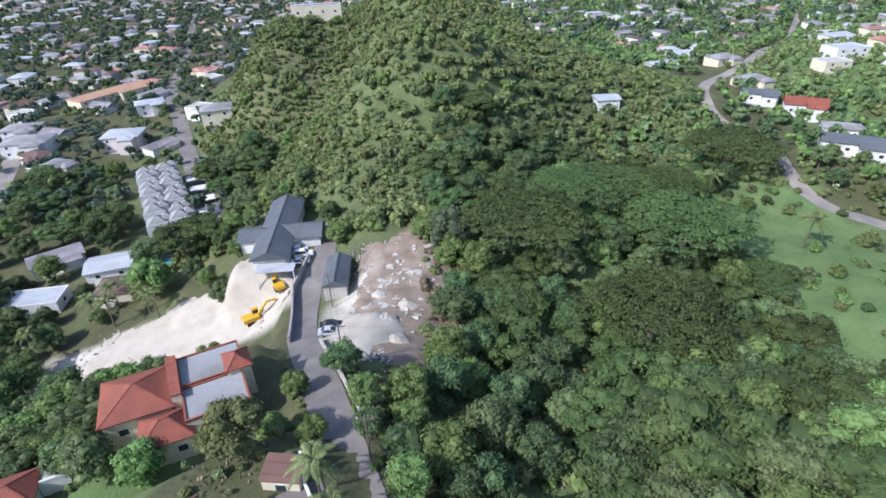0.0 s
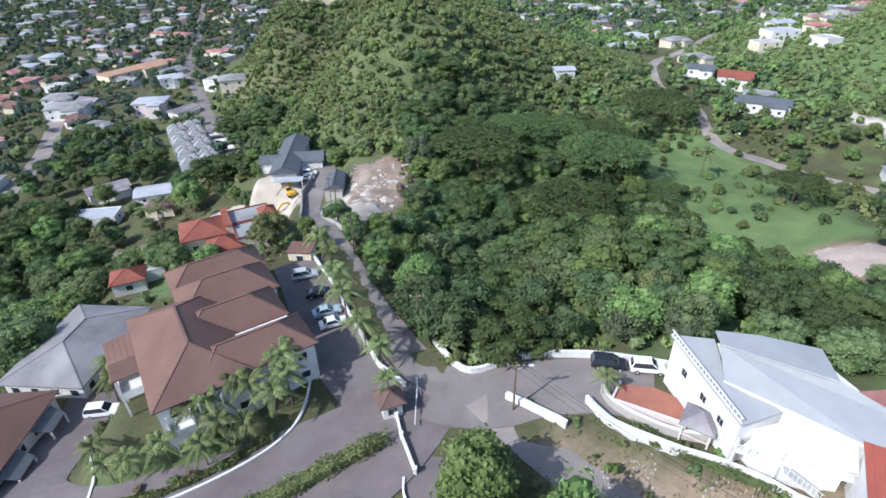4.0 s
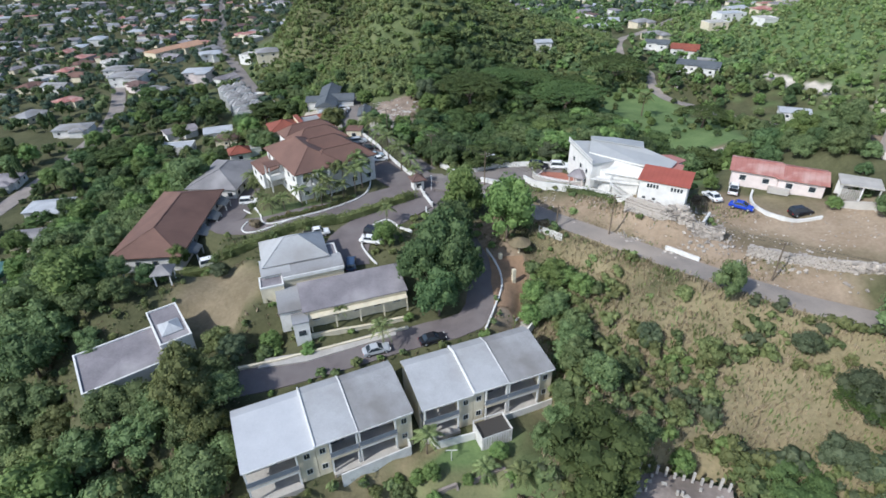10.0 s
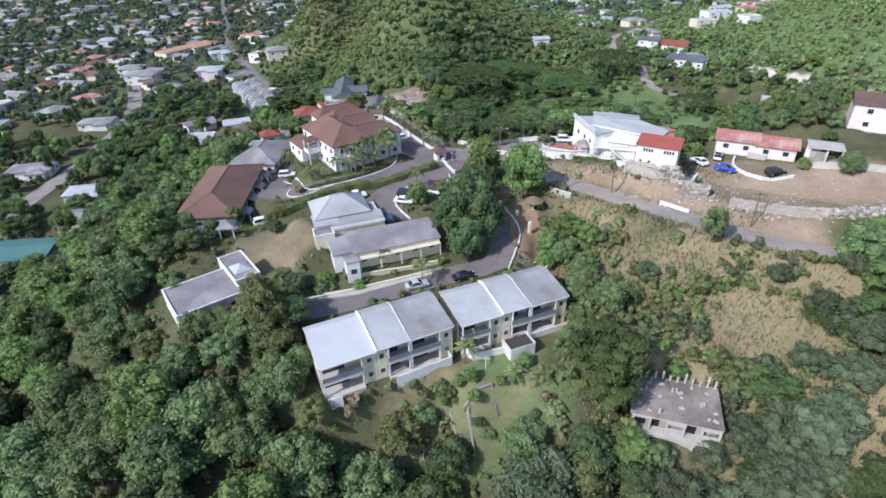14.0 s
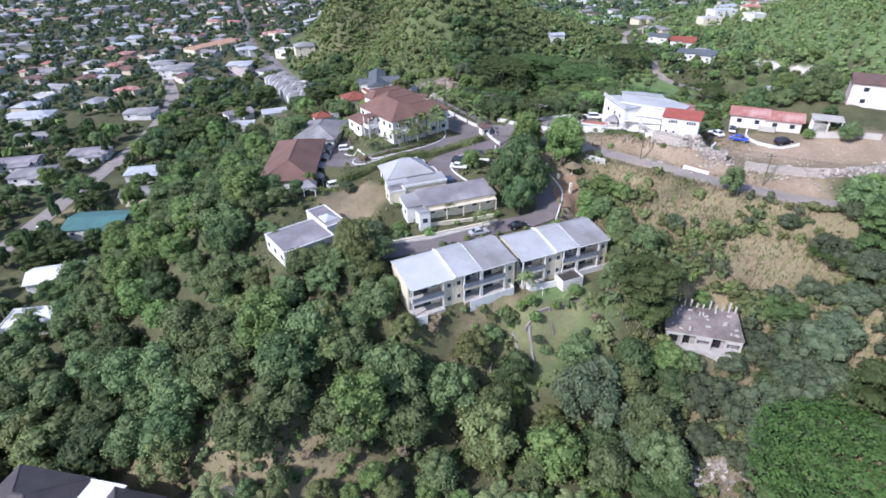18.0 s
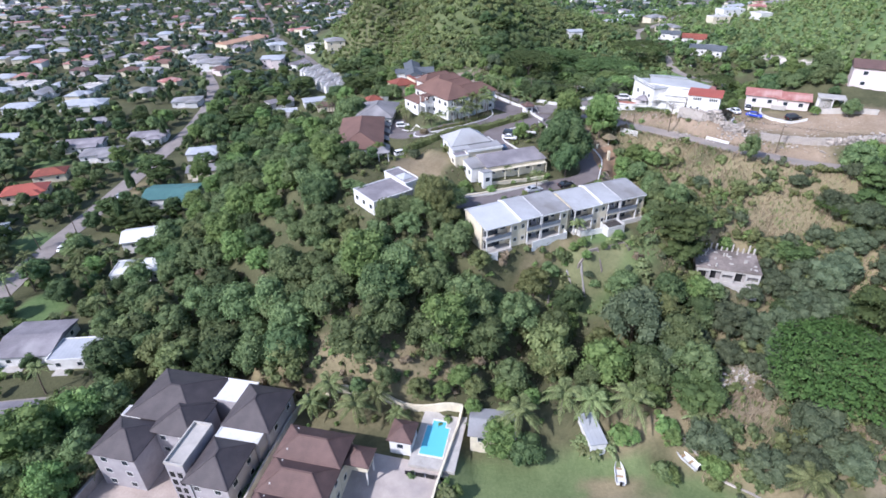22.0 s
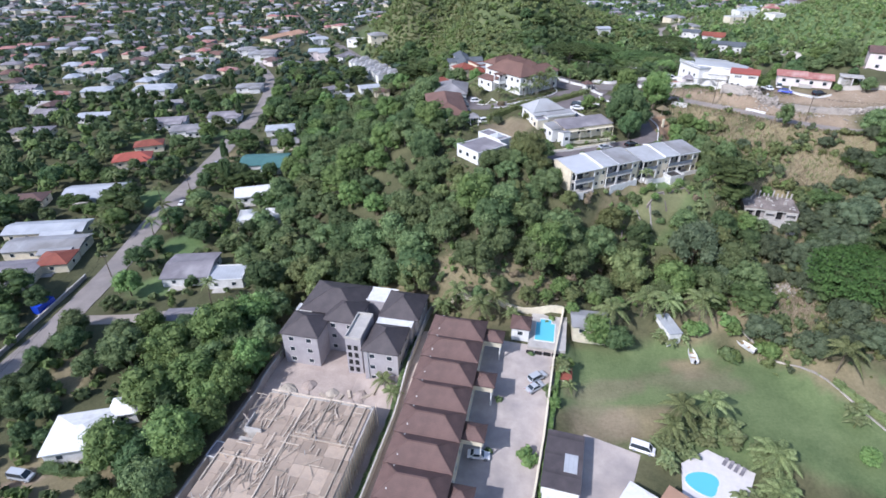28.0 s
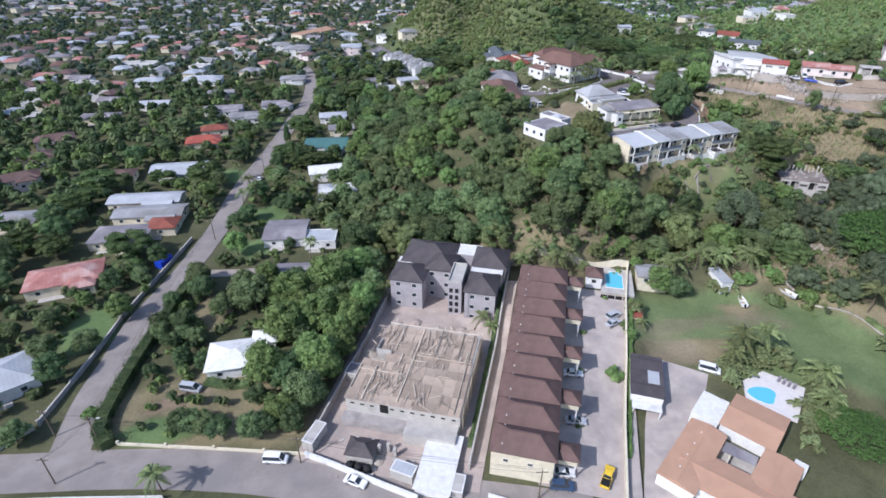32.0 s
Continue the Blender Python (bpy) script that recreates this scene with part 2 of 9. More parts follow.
ROOF_BROWN = material("brown_shingle", (0.2, 0.115, 0.09), (0.135, 0.08, 0.065), 0.85, 0.2, 7, 0.3, courses=0.13)
ROOF_TILE = material("brown_tile", (0.17, 0.105, 0.09), (0.105, 0.068, 0.06), 0.7, 0.4, 7, 0.5, courses=0.16)
ROOF_CHAR = material("charcoal_tile", (0.1, 0.085, 0.085), (0.06, 0.052, 0.055), 0.65, 0.4, 7, 0.5, courses=0.16)
ROOF_RED = material("red_tile", (0.29, 0.09, 0.058), (0.19, 0.062, 0.045), 0.75, 0.4, 7, 0.4, courses=0.14)
ROOF_REDFLAT = material("red_sheet", (0.38, 0.1, 0.07), (0.29, 0.08, 0.055), 0.6, 0.3, 5, 0.12, strips=0.8)
ROOF_ORANGE = material("orange_roof", (0.47, 0.285, 0.19), (0.385, 0.235, 0.155), 0.85, 0.3, 6, 0.2, stain=(0.36, 0.21, 0.13), stain_at=0.66)
ROOF_PINK = material("faded_red_roof", (0.42, 0.2, 0.17), (0.3, 0.12, 0.1), 0.75, 0.5, 6, 0.15, strips=1.0, stain=(0.5, 0.36, 0.32), stain_at=0.58)
ROOF_GREEN = material("green_roof", (0.085, 0.19, 0.175), (0.06, 0.14, 0.135), 0.6, 0.4, 6, 0.1, strips=0.8)
ROOF_BLUE = material("slate_blue_roof", (0.125, 0.14, 0.15), (0.085, 0.095, 0.105), 0.7, 0.4, 6, 0.25, courses=0.14)
GLASS = glassy("window_glass", (0.03, 0.04, 0.05))
POOL = glassy("pool_water", (0.13, 0.5, 0.62), 0.05, 0.5)
RUBBER = glassy("rubber", (0.015, 0.015, 0.015), 0.7, 0.3)
STEEL = glassy("steel", (0.35, 0.36, 0.37), 0.35, 0.6)
PLY = material("plywood", (0.46, 0.355, 0.255), (0.29, 0.235, 0.19), 0.85, 0.35, 8, 0.15, vary=0.25, stain=(0.27, 0.25, 0.24), stain_at=0.52)
BOARD = material("weathered_board", (0.52, 0.45, 0.36), (0.34, 0.28, 0.22), 0.85, 2, 12, 0.3, vary=0.4)
WOOD = material("timber", (0.45, 0.33, 0.2), (0.28, 0.2, 0.12), 0.85, 2, 12, 0.3, island=0.3)
SITE_EARTH = material("trodden_site_earth", (0.46, 0.385, 0.335), (0.31, 0.255, 0.22), 0.95, 0.2, 3, 0.5, stain=(0.27, 0.24, 0.22), stain_at=0.6)
STONE = material("limestone", (0.47, 0.43, 0.385), (0.3, 0.27, 0.24), 0.9, 0.7, 6, 0.5, island=0.35)
MARL = material("white_marl", (0.516, 0.457, 0.376), (0.378, 0.332, 0.272), 0.95, 0.25, 3, 0.6, stain=(0.46, 0.42, 0.37), stain_at=0.6)
EARTH = material("red_earth", (0.31, 0.205, 0.13), (0.21, 0.14, 0.09), 0.95, 0.5, 5, 0.4)
TERRACOTTA = material("terracotta_paving", (0.36, 0.15, 0.1), (0.27, 0.11, 0.08), 0.8, 0.6, 7, 0.2)
YELLOW = glassy("yellow_paint", (0.6, 0.36, 0.03), 0.45, 0.4)

# ---------------------------------------------------------------- mesh helpers


class Geo:
    """Collects boxes and polygons, then becomes one mesh."""

    def __init__(self):
        self.v, self.f = [], []

    def poly(self, *pts):
        n = len(self.v)
        self.v += [tuple(p) for p in pts]
        self.f.append(tuple(range(n, n + len(pts))))
        return self

    def box(self, x0, y0, z0, x1, y1, z1, m=None):
        n = len(self.v)
        c = [(x, y, z) for z in (z0, z1) for x, y in ((x0, y0), (x1, y0), (x1, y1), (x0, y1))]
        self.v += [tuple(m @ Vector(p)) for p in c] if m else c
        self.f += [tuple(n + i for i in q) for q in ((3, 2, 1, 0), (4, 5, 6, 7), (0, 1, 5, 4), (1, 2, 6, 5), (2, 3, 7, 6), (3, 0, 4, 7))]
        return self

    def beam(self, a, b, w, h=None):
        """A square bar from a to b."""
        a, b = Vector(a), Vector(b)
        m = Matrix.Translation(a) @ (b - a).to_track_quat("X", "Z").to_matrix().to_4x4()
        h = h or w
        return self.box(0, -w / 2, -h / 2, (b - a).length, w / 2, h / 2, m)

    def prism(self, pts, z0, z1):
        """A plan outline (anticlockwise) raised from z0 to z1."""
        n, k = len(self.v), len(pts)
        self.v += [(x, y, z0) for x, y in pts] + [(x, y, z1) for x, y in pts]
        self.f += [tuple(n + i for i in reversed(range(k))), tuple(n + k + i for i in range(k))]
        self.f += [(n + i, n + (i + 1) % k, n + k + (i + 1) % k, n + k + i) for i in range(k)]
        return self

    def tube(self, a, b, r0, r1, k=8):
        a, b = Vector(a), Vector(b)
        q = (b - a).to_track_quat("Z", "Y").to_matrix()
        n = len(self.v)
        for p, r in ((a, r0), (b, r1)):
            self.v += [tuple(p + q @ Vector((r * math.cos(6.2832 * i / k), r * math.sin(6.2832 * i / k), 0))) for i in range(k)]
        self.f += [(n + i, n + (i + 1) % k, n + k + (i + 1) % k, n + k + i) for i in range(k)]
        self.f += [tuple(n + i for i in reversed(range(k))), tuple(n + k + i for i in range(k))]
        return self

    def mesh(self, name, *mats, smooth=False):
        me = bpy.data.meshes.new(name)
        me.from_pydata(self.v, [], self.f)
        for m in mats:
            me.materials.append(m)
        if smooth:
            me.polygons.foreach_set("use_smooth", [True] * len(me.polygons))
        me.update()
        return me


def part(name, geo, mat, parent, label="", m=None, smooth=False):
    ob = new(name, geo if isinstance(geo, bpy.types.Mesh) else geo.mesh(name, mat, smooth=smooth))
    ob.parent = parent
    if m is not None:
        ob.matrix_basis = m
    if label:
        ob["label"] = label
    return ob


def thing(name, label, category, m=None, group="", kind="", data=None):
    ob = new(name, data)
    if m is not None:
        ob.matrix_basis = m
    return tagged(ob, label, category, group, kind)


# ---------------------------------------------------------------- lie of the land
# mounds: x, y, reach along x and y, height above the plain
MOUNDS_NORTH = [
    (-4, 273, 50, 71, 37), (-6, 191, 41, 30, 40), (-81, 265, 23, 45, 30), (59, 239, 57, 42, 22), (-29, 325, 90, 69, 38),
    (-48, 36, 39, 32, 26), (-2, 3, 31, 38, 28), (-15, 61, 29, 38, 17), (-21, 137, 55, 48, 23), (44, 116, 64, 49, 14),
    (120, 165, 44, 30, 13), (174, 289, 88, 90, 20), (47, 44, 30, 24, 24), (111, 64, 29, 47, 16),
]
MOUNDS_SOUTH = [
    (-58, -28, 36, 30, 28), (-3, -36, 27, 24, 18), (39, -1, 27, 37, 28), (96, 4, 38, 31, 30), (48, -37, 26, 24, 10),
    (95, -46, 46, 44, 35), (23, -62, 22, 15, 21), (207, 118, 58, 70, 23), (270, 171, 54, 90, 23), (374, 172, 116, 240, 71),
    (175, 23, 59, 43, 22), (201, -123, 84, 73, 42), (-42, -68, 26, 39, 15), (-16, -61, 23, 12, 14), (40, -104, 58, 21, 9),
]
PADS, ROADS = [], []


def hills(x, y):
    x, y = np.asarray(x, float), np.asarray(y, float)
    z = np.full(np.broadcast(x, y).shape, -5.0)
    for cx, cy, rx, ry, h in MOUNDS_NORTH + MOUNDS_SOUTH:
        z = z + h * np.exp(-(((x - cx) / rx) ** 2) - ((y - cy) / ry) ** 2)
    return z


def pad(x, y, w, d, ang, z, soft=3.0):
    PADS.append((x, y, w / 2, d / 2, radians(ang), z, soft))


def padded(x, y):
    x, y = np.asarray(x, float), np.asarray(y, float)
    z = hills(x, y)
    for cx, cy, hw, hd, a, pz, soft in PADS:
        u, v = (x - cx) * math.cos(a) + (y - cy) * math.sin(a), (y - cy) * math.cos(a) - (x - cx) * math.sin(a)
        far = np.hypot(np.maximum(np.abs(u) - hw, 0), np.maximum(np.abs(v) - hd, 0))
        k = np.clip(1 - far / soft, 0, 1)
        z = z + (pz - z) * k * k * (3 - 2 * k)
    return z


def road(name, width, pts, mat, label, category="road", rise=0.0):
    """A smooth line through pts, with its level along the way."""
    p = np.array(pts, float)
    out = []
    for i in range(len(p) - 1):
        a, b, c, d = p[max(i - 1, 0)], p[i], p[i + 1], p[min(i + 2, len(p) - 1)]
        n = max(2, int(np.hypot(*(c - b)) / 2.5))
        for s in np.arange(n) / n:
            out.append(0.5 * (2 * b + (c - a) * s + (2 * a - 5 * b + 4 * c - d) * s * s + (3 * b - a - 3 * c + d) * s**3))
    out = np.array(out + [p[-1]])
    z = padded(out[:, 0], out[:, 1])
    k = 5
    zz = np.convolve(np.pad(z, k, mode="edge"), np.ones(2 * k + 1) / (2 * k + 1), "valid")
    ROADS.append((name, width, out, zz + rise, mat, label, category))


def ground(x, y):
    """Height of the ground with pads levelled and roads cut in."""
    x, y = np.asarray(x, float), np.asarray(y, float)
    z = padded(x, y)
    for _, width, line, lz, *_ in ROADS:
        lo, hi = line.min(0) - width - 6, line.max(0) + width + 6
        near = (x > lo[0]) & (x < hi[0]) & (y > lo[1]) & (y < hi[1])
        if not near.any():
            continue
        px, py, pz = x[near], y[near], z[near]
        d2 = (px[:, None] - line[:, 0]) ** 2 + (py[:, None] - line[:, 1]) ** 2
        j = d2.argmin(1)
        d = np.sqrt(d2[np.arange(len(j)), j])
        k = np.clip(1 - (d - width / 2 - 1.2) / 3.5, 0, 1)
        step = np.gradient(line, axis=0)
        run = np.maximum((step**2).sum(1), 1e-6)
        along = np.clip(((px - line[j, 0]) * step[j, 0] + (py - line[j, 1]) * step[j, 1]) / run[j], -0.7, 0.7)
        level = lz[j] + along * np.gradient(lz)[j] - 0.12
        z[near] = pz + (level - pz) * k * k * (3 - 2 * k)
    return z


def gz(x, y):
    return float(ground(np.array([x]), np.array([y]))[0])


def off_road(x, y, gap=1.5):
    """True where the points keep clear of roads and pads."""
    ok = np.ones(len(x), bool)
    for _, width, line, *_ in ROADS:
        for i in range(0, len(x), 4000):
            d2 = (x[i : i + 4000, None] - line[:, 0]) ** 2 + (y[i : i + 4000, None] - line[:, 1]) ** 2
            ok[i : i + 4000] &= d2.min(1) > (width / 2 + gap) ** 2
    for cx, cy, hw, hd, a, *_ in PADS:
        u, v = (x - cx) * math.cos(a) + (y - cy) * math.sin(a), (y - cy) * math.cos(a) - (x - cx) * math.sin(a)
        ok &= (np.abs(u) > hw + gap) | (np.abs(v) > hd + gap)
    return ok

# ---------------------------------------------------------------- levelled plots
pad(-22, -5, 50, 20, 8, 31.2, 9)
pad(-51.5, -8, 20, 36, 4, 25.5, 4)
pad(-50.5, 18, 14, 22, -8, 25.0, 5)
pad(-24, 12, 24, 32, 34, 31.0, 5)
pad(4, -2, 14, 18, 0, 31.8, 6)
pad(-7, -46, 42, 7, 21, 25.8, 4)
pad(-20, -29, 18, 14, 20, 29.6, 4)
pad(-9, -36.5, 20, 9, 19, 27.6, 3)
pad(-40, -48, 20, 14, 37, 25.2, 4)
pad(-10, -60, 25, 12, 25, 21.1, 3)
pad(11, -52, 22, 11, 21, 20.6, 3)
pad(13.5, -59.5, 21, 8, 21.5, 20.1, 4)
pad(37, -68.5, 14, 9.5, 10, 14.0, 4)
pad(25, 3, 22, 8, -8, 33.0, 4)
pad(42, -5, 22, 14, -42, 35.2, 4)
pad(48, -18, 9, 7, -29, 36.6, 3)
pad(75.5, -8.5, 19, 11, -28, 35.4, 3)
pad(66, -14, 14, 8, -30, 34.6, 4)
pad(-38, 53, 26, 20, 28, 24.5, 6)
pad(-42, 115, 16, 30, 6, 16.5, 6)
pad(-25, 93, 6, 14, 4, 16.6, 3)
pad(-104, 173, 24, 74, 26, -1.0, 8)
pad(-75, -103, 36, 30, -12, -4.0, 5)
pad(-84, -143, 24, 34, -13, -4.8, 5)
pad(-43, -110, 30, 14, -13, 0.3, 16)
pad(-54, -152, 28, 32, -13, -3.6, 14)
pad(-5, -122, 46, 26, -8, -2.6, 10)
pad(-20, -157, 40, 28, -30, -4.2, 6)
pad(-54, 39.5, 9, 8, 25, 23.6, 3)
pad(-2, -140.5, 15, 14, -42, -4.3, 4)
PLOTS = []


def plot(x, y, ang, w, d, h, roof, cover, wall, label, rise=1.5, storeys=1, lift=0.0):
    """A house plot, levelled now, built later."""
    z = float(hills(x, y)) + lift
    pad(x, y, w + 2, d + 2, ang, z, 4)
    PLOTS.append((x, y, ang, w, d, h, roof, cover, wall, label, rise, storeys, z))


# western gardens
plot(-126.5, -130.0, 12, 11, 9.5, 3.0, "hip", WHITE, WHITE, "white-roofed bungalow among garden trees", 1.6)
plot(-121.0, -123.5, 12, 5, 4.5, 3.0, "hip", WHITE, WHITE, "small white-roofed garden pavilion house", 1.3)
plot(-186.5, -96, 24, 19, 11, 3.2, "hip", ROOF_PINK, CREAM, "bungalow with faded red hipped roof", 1.8)
plot(-176, -137, 40, 12, 12, 3.2, "hip", ROOF_SILVER, WHITE, "white house with pale silver hip roof", 2.2)
plot(-187.5, -43.5, 6, 25, 8.5, 3.0, "gable", ROOF_SILVER, CREAM, "long house with pale grey sheet roof", 1.2)
plot(-181, -54.5, 6, 23, 9, 3.0, "gable", ROOF_GREY, CREAM, "long house with ribbed grey roof", 1.0)
plot(-183, -71, 8, 17, 11, 3.0, "hip", ROOF_FLAT, CREAM, "cream house with dark grey roof", 1.4)
plot(-172.5, -63.5, 8, 9, 8, 3.0, "hip", ROOF_RED, CREAM, "small house with rusty red roof", 1.6)
plot(-129, -68.5, 4, 13, 13, 3.0, "gable", ROOF_FLAT, WHITE, "grey-roofed bungalow beside a lawn", 1.2)
plot(-116.8, -72.5, 4, 10, 8, 2.8, "flat", ROOF_SILVER, WHITE, "low flat-roofed white outbuilding", 0.4)
plot(-119, -91.5, 4, 14, 4.5, 2.6, "gable", ROOF_FLAT, PALE, "long low dark-roofed outbuilding", 0.8)
plot(-131, 17, 4, 19, 13, 3.0, "gable", ROOF_GREEN, WHITE, "bungalow with teal green sheet roof", 1.4)
plot(-125.5, -17, 15, 13, 9, 3.0, "gable", WHITE, WHITE, "white house with rounded white roof", 1.6)
plot(-116.5, -38.5, 8, 15, 8, 3.0, "flat", WHITE, WHITE, "flat-roofed white house in trees", 0.4)
plot(-188, -13, 10, 21, 10, 3.0, "gable", ROOF_SILVER, WHITE, "white bungalow with blue-grey roof", 1.2)
plot(-191, 21.5, 20, 15, 9, 3.2, "hip", ROOF_REDFLAT, CREAM, "house with vivid orange-red roof", 2.2)
plot(-192, 39, 20, 12, 8, 3.2, "hip", ROOF_RED, CREAM, "house with brick-red hipped roof", 1.8)
plot(-200, 76, 12, 20, 10, 3.0, "gable", ROOF_FLAT, WHITE, "white bungalow with dark roof", 1.2)
plot(-172.5, 86, 12, 17, 10, 3.0, "hip", ROOF_FLAT, WHITE, "grey-roofed bungalow on the side street", 1.4)
plot(-238, 145, 10, 24, 12, 3.2, "hip", ROOF_SILVER, WHITE, "large villa with pale roof", 2.0)
plot(-262, 60, 10, 20, 10, 3.0, "hip", ROOF_FLAT, CREAM, "grey-roofed cream house among gardens", 1.4)
plot(-256, -3, 35, 16, 9, 4.0, "hip", ROOF_TILE, PINKWALL, "terraced house with brown tiled roof", 1.8)
plot(-262, 22, 35, 16, 9, 4.0, "hip", ROOF_TILE, PINKWALL, "terraced house with brown tiled roof", 1.8)
plot(-248, -26, 35, 16, 9, 4.0, "hip", ROOF_TILE, PINKWALL, "terraced house with brown tiled roof", 1.8)
plot(-226, -60, 10, 16, 10, 3.0, "hip", ROOF_GREY, CREAM, "grey-roofed house in a garden", 1.5)
plot(-222, -95, 30, 15, 9, 3.0, "hip", ROOF_RED, CREAM, "red-roofed house in a garden", 1.5)
plot(-183.5, 63, 14, 16, 10, 3.0, "hip", ROOF_OLD, WHITE, "white bungalow with old grey roof", 1.3)
plot(-243, 86, 8, 16, 10, 3.0, "gable", ROOF_SILVER, WHITE, "white bungalow with silver sheet roof", 1.2)
plot(-272, 140, 12, 17, 10, 3.4, "hip", ROOF_SILVER, WHITE, "white villa with silver hip roof", 1.6)
plot(-178, 148, 10, 16, 10, 3.2, "hip", ROOF_GREY, WHITE, "white bungalow with grey hip roof", 1.4)
plot(-213, 110, 10, 15, 9, 3.2, "gable", ROOF_OLD, CREAM, "cream bungalow with old grey roof", 1.2)
plot(-136, 62, 12, 14, 9, 3.0, "hip", ROOF_SILVER, WHITE, "white bungalow with silver hip roof", 1.3)
plot(-128, 40, 12, 12, 8, 3.0, "gable", ROOF_OLD, CREAM, "cream bungalow with old grey roof", 1.1)
plot(-210, -20, 12, 12, 8, 3.0, "hip", ROOF_TILE, CREAM, "cream bungalow with brown hip roof", 1.4)
# north-western town edge
plot(-200, 320, 62, 44, 13, 6.0, "gable", ROOF_ORANGE, CREAM, "long yellow apartment building with stepped roofs", 1.6, 2)
plot(-151, 241, 8, 16, 13, 6.5, "hip", ROOF_SILVER, PINKWALL, "pink two-storey house with white roof", 1.4, 2)
plot(-196, 240, 10, 20, 13, 6.0, "hip", ROOF_GREY, WHITE, "white two-storey house with grey roof", 1.8, 2)
plot(-214, 262, 10, 16, 12, 5.0, "hip", ROOF_GREY, WHITE, "white house with pale grey roof", 1.8, 2)
plot(-160, 287, 30, 14, 10, 6.0, "hip", ROOF_SILVER, WHITE, "white two-storey house beside the road", 1.2, 2)
plot(-104, 239, 20, 13, 12, 7.0, "hip", ROOF_GREY, CREAM, "cream villa with grey roof on the hillside", 1.8, 2)
plot(-99, 131, 20, 12, 9, 3.2, "gable", ROOF_SILVER, WHITE, "white-roofed house below the slope", 1.0)
plot(-114, 117, 10, 16, 8, 3.2, "flat", ROOF_SILVER, WHITE, "flat-roofed white building with awnings", 0.4)
plot(-121, 139, 40, 14, 8, 3.2, "gable", ROOF_FLAT, WHITE, "dark-roofed house among trees", 1.2)
plot(-64, 289, 15, 24, 8, 6.0, "flat", ROOF_FLAT, CREAM, "cream retaining building on the hilltop", 0.4, 1, 2.0)
plot(-90, 118, 10, 9, 8, 3.0, "hip", ROOF_TILE, CREAM, "small house below the white slope", 1.4)
# eastern valley
plot(63, 213, 5, 9, 8, 4.0, "gable", ROOF_SILVER, WHITE, "small white-roofed house in the wood", 1.0)
plot(113, 293, 20, 14, 9, 4.0, "gable", ROOF_SILVER, WHITE, "grey-roofed white house in the valley", 1.4)
plot(134, 318, 10, 15, 9, 4.0, "hip", ROOF_SILVER, WHITE, "white hip-roofed house in the valley", 1.4)
plot(137, 236, -20, 14, 8, 4.0, "gable", ROOF_BLUE, WHITE, "white house with slate roof", 1.4)
plot(149, 222, -25, 15, 10, 5.0, "gable", ROOF_RED, WHITE, "white house with red gabled roof", 2.2)
plot(150, 198, -20, 13, 8, 4.0, "hip", ROOF_GREY, WHITE, "white house with grey roof", 1.4)
plot(136, 171, -28, 20, 10, 4.0, "gable", ROOF_BLUE, WHITE, "long white house with blue-grey roof", 1.6)
plot(198, 279, 10, 18, 11, 5.0, "flat", ROOF_SILVER, WHITE, "large white house with flat roof", 0.4, 2)
plot(182, 262, 10, 14, 9, 4.5, "flat", PALE, CREAM, "cream flat-roofed two-storey house", 0.4, 2)
plot(248, 366, 20, 16, 10, 5.0, "flat", PALE, CREAM, "cream flat-roofed hillside house", 0.4, 2)
plot(226, 330, 20, 15, 10, 5.0, "gable", ROOF_SILVER, WHITE, "white grey-roofed hillside house", 1.2, 2)
plot(153, 111, -22, 11, 8, 3.2, "gable", ROOF_SILVER, WHITE, "small white house by the track", 1.0)
plot(155, 90, -28, 17, 9, 3.4, "gable", ROOF_SILVER, WHITE, "white bungalow with pale sheet roof", 1.4)
plot(105, -6, -32, 13, 10, 6.0, "gable", ROOF_TILE, PINKWALL, "two-storey pale pink house with brown roof", 1.6, 2, -1.5)

# ---------------------------------------------------------------- roads
road("road_south", 9.0, [(-420, -178), (-260, -168), (-160, -160), (-119, -159.5), (-86, -164.5), (-40, -172), (40, -185), (200, -205)], STREET, "dusty grey asphalt street with worn edges")
road("road_west", 7.6, [(-150, -160), (-154.5, -142), (-155.5, -130), (-157, -114), (-155.5, -98), (-155, -86), (-155, -60), (-157.5, -26), (-157, 13), (-158, 60), (-160, 113), (-175, 180), (-215, 260)], STREET, "straight grey asphalt side street between gardens")
road("road_hill", 5.5, [(-31, 121), (-30, 108), (-31, 95), (-28, 77), (-19.8, 57.6), (-13.5, 43), (-6.7, 27.5), (-0.3, 15.3), (4.6, 7.6), (10, 3), (18, 2.6)], ASPHALT, "narrow asphalt hill road in tree shade")
road("drive_upper", 7.4, [(5, 4), (-2, -0.5), (-10, -5), (-20, -9.5), (-31, -12), (-41, -8), (-43, 4), (-44, 14)], ASPHALT_NEW, "purplish grey asphalt condominium driveway")
road("drive_lower", 9.0, [(5, 2), (1, -5), (-4.5, -11), (-10.5, -17), (-12.4, -22.5), (-11.6, -28.5)], ASPHALT_NEW, "asphalt parking drive behind the hedge")
road("drive_south", 5.5, [(3, -5), (8, -14), (12, -24), (13.5, -33), (11, -40), (4, -42.5), (-4, -45.5), (-12, -49), (-20, -52), (-27, -54)], ASPHALT_NEW, "shaded asphalt drive down to the terrace houses")
road("dirt_road", 5.0, [(12, 2), (16.5, -4), (22, -10), (29, -16.5), (35, -21.6), (43, -28), (52, -34), (60, -39), (70, -45), (90, -55), (130, -62)], DUSTY, "dusty hillside road with gravel verges")
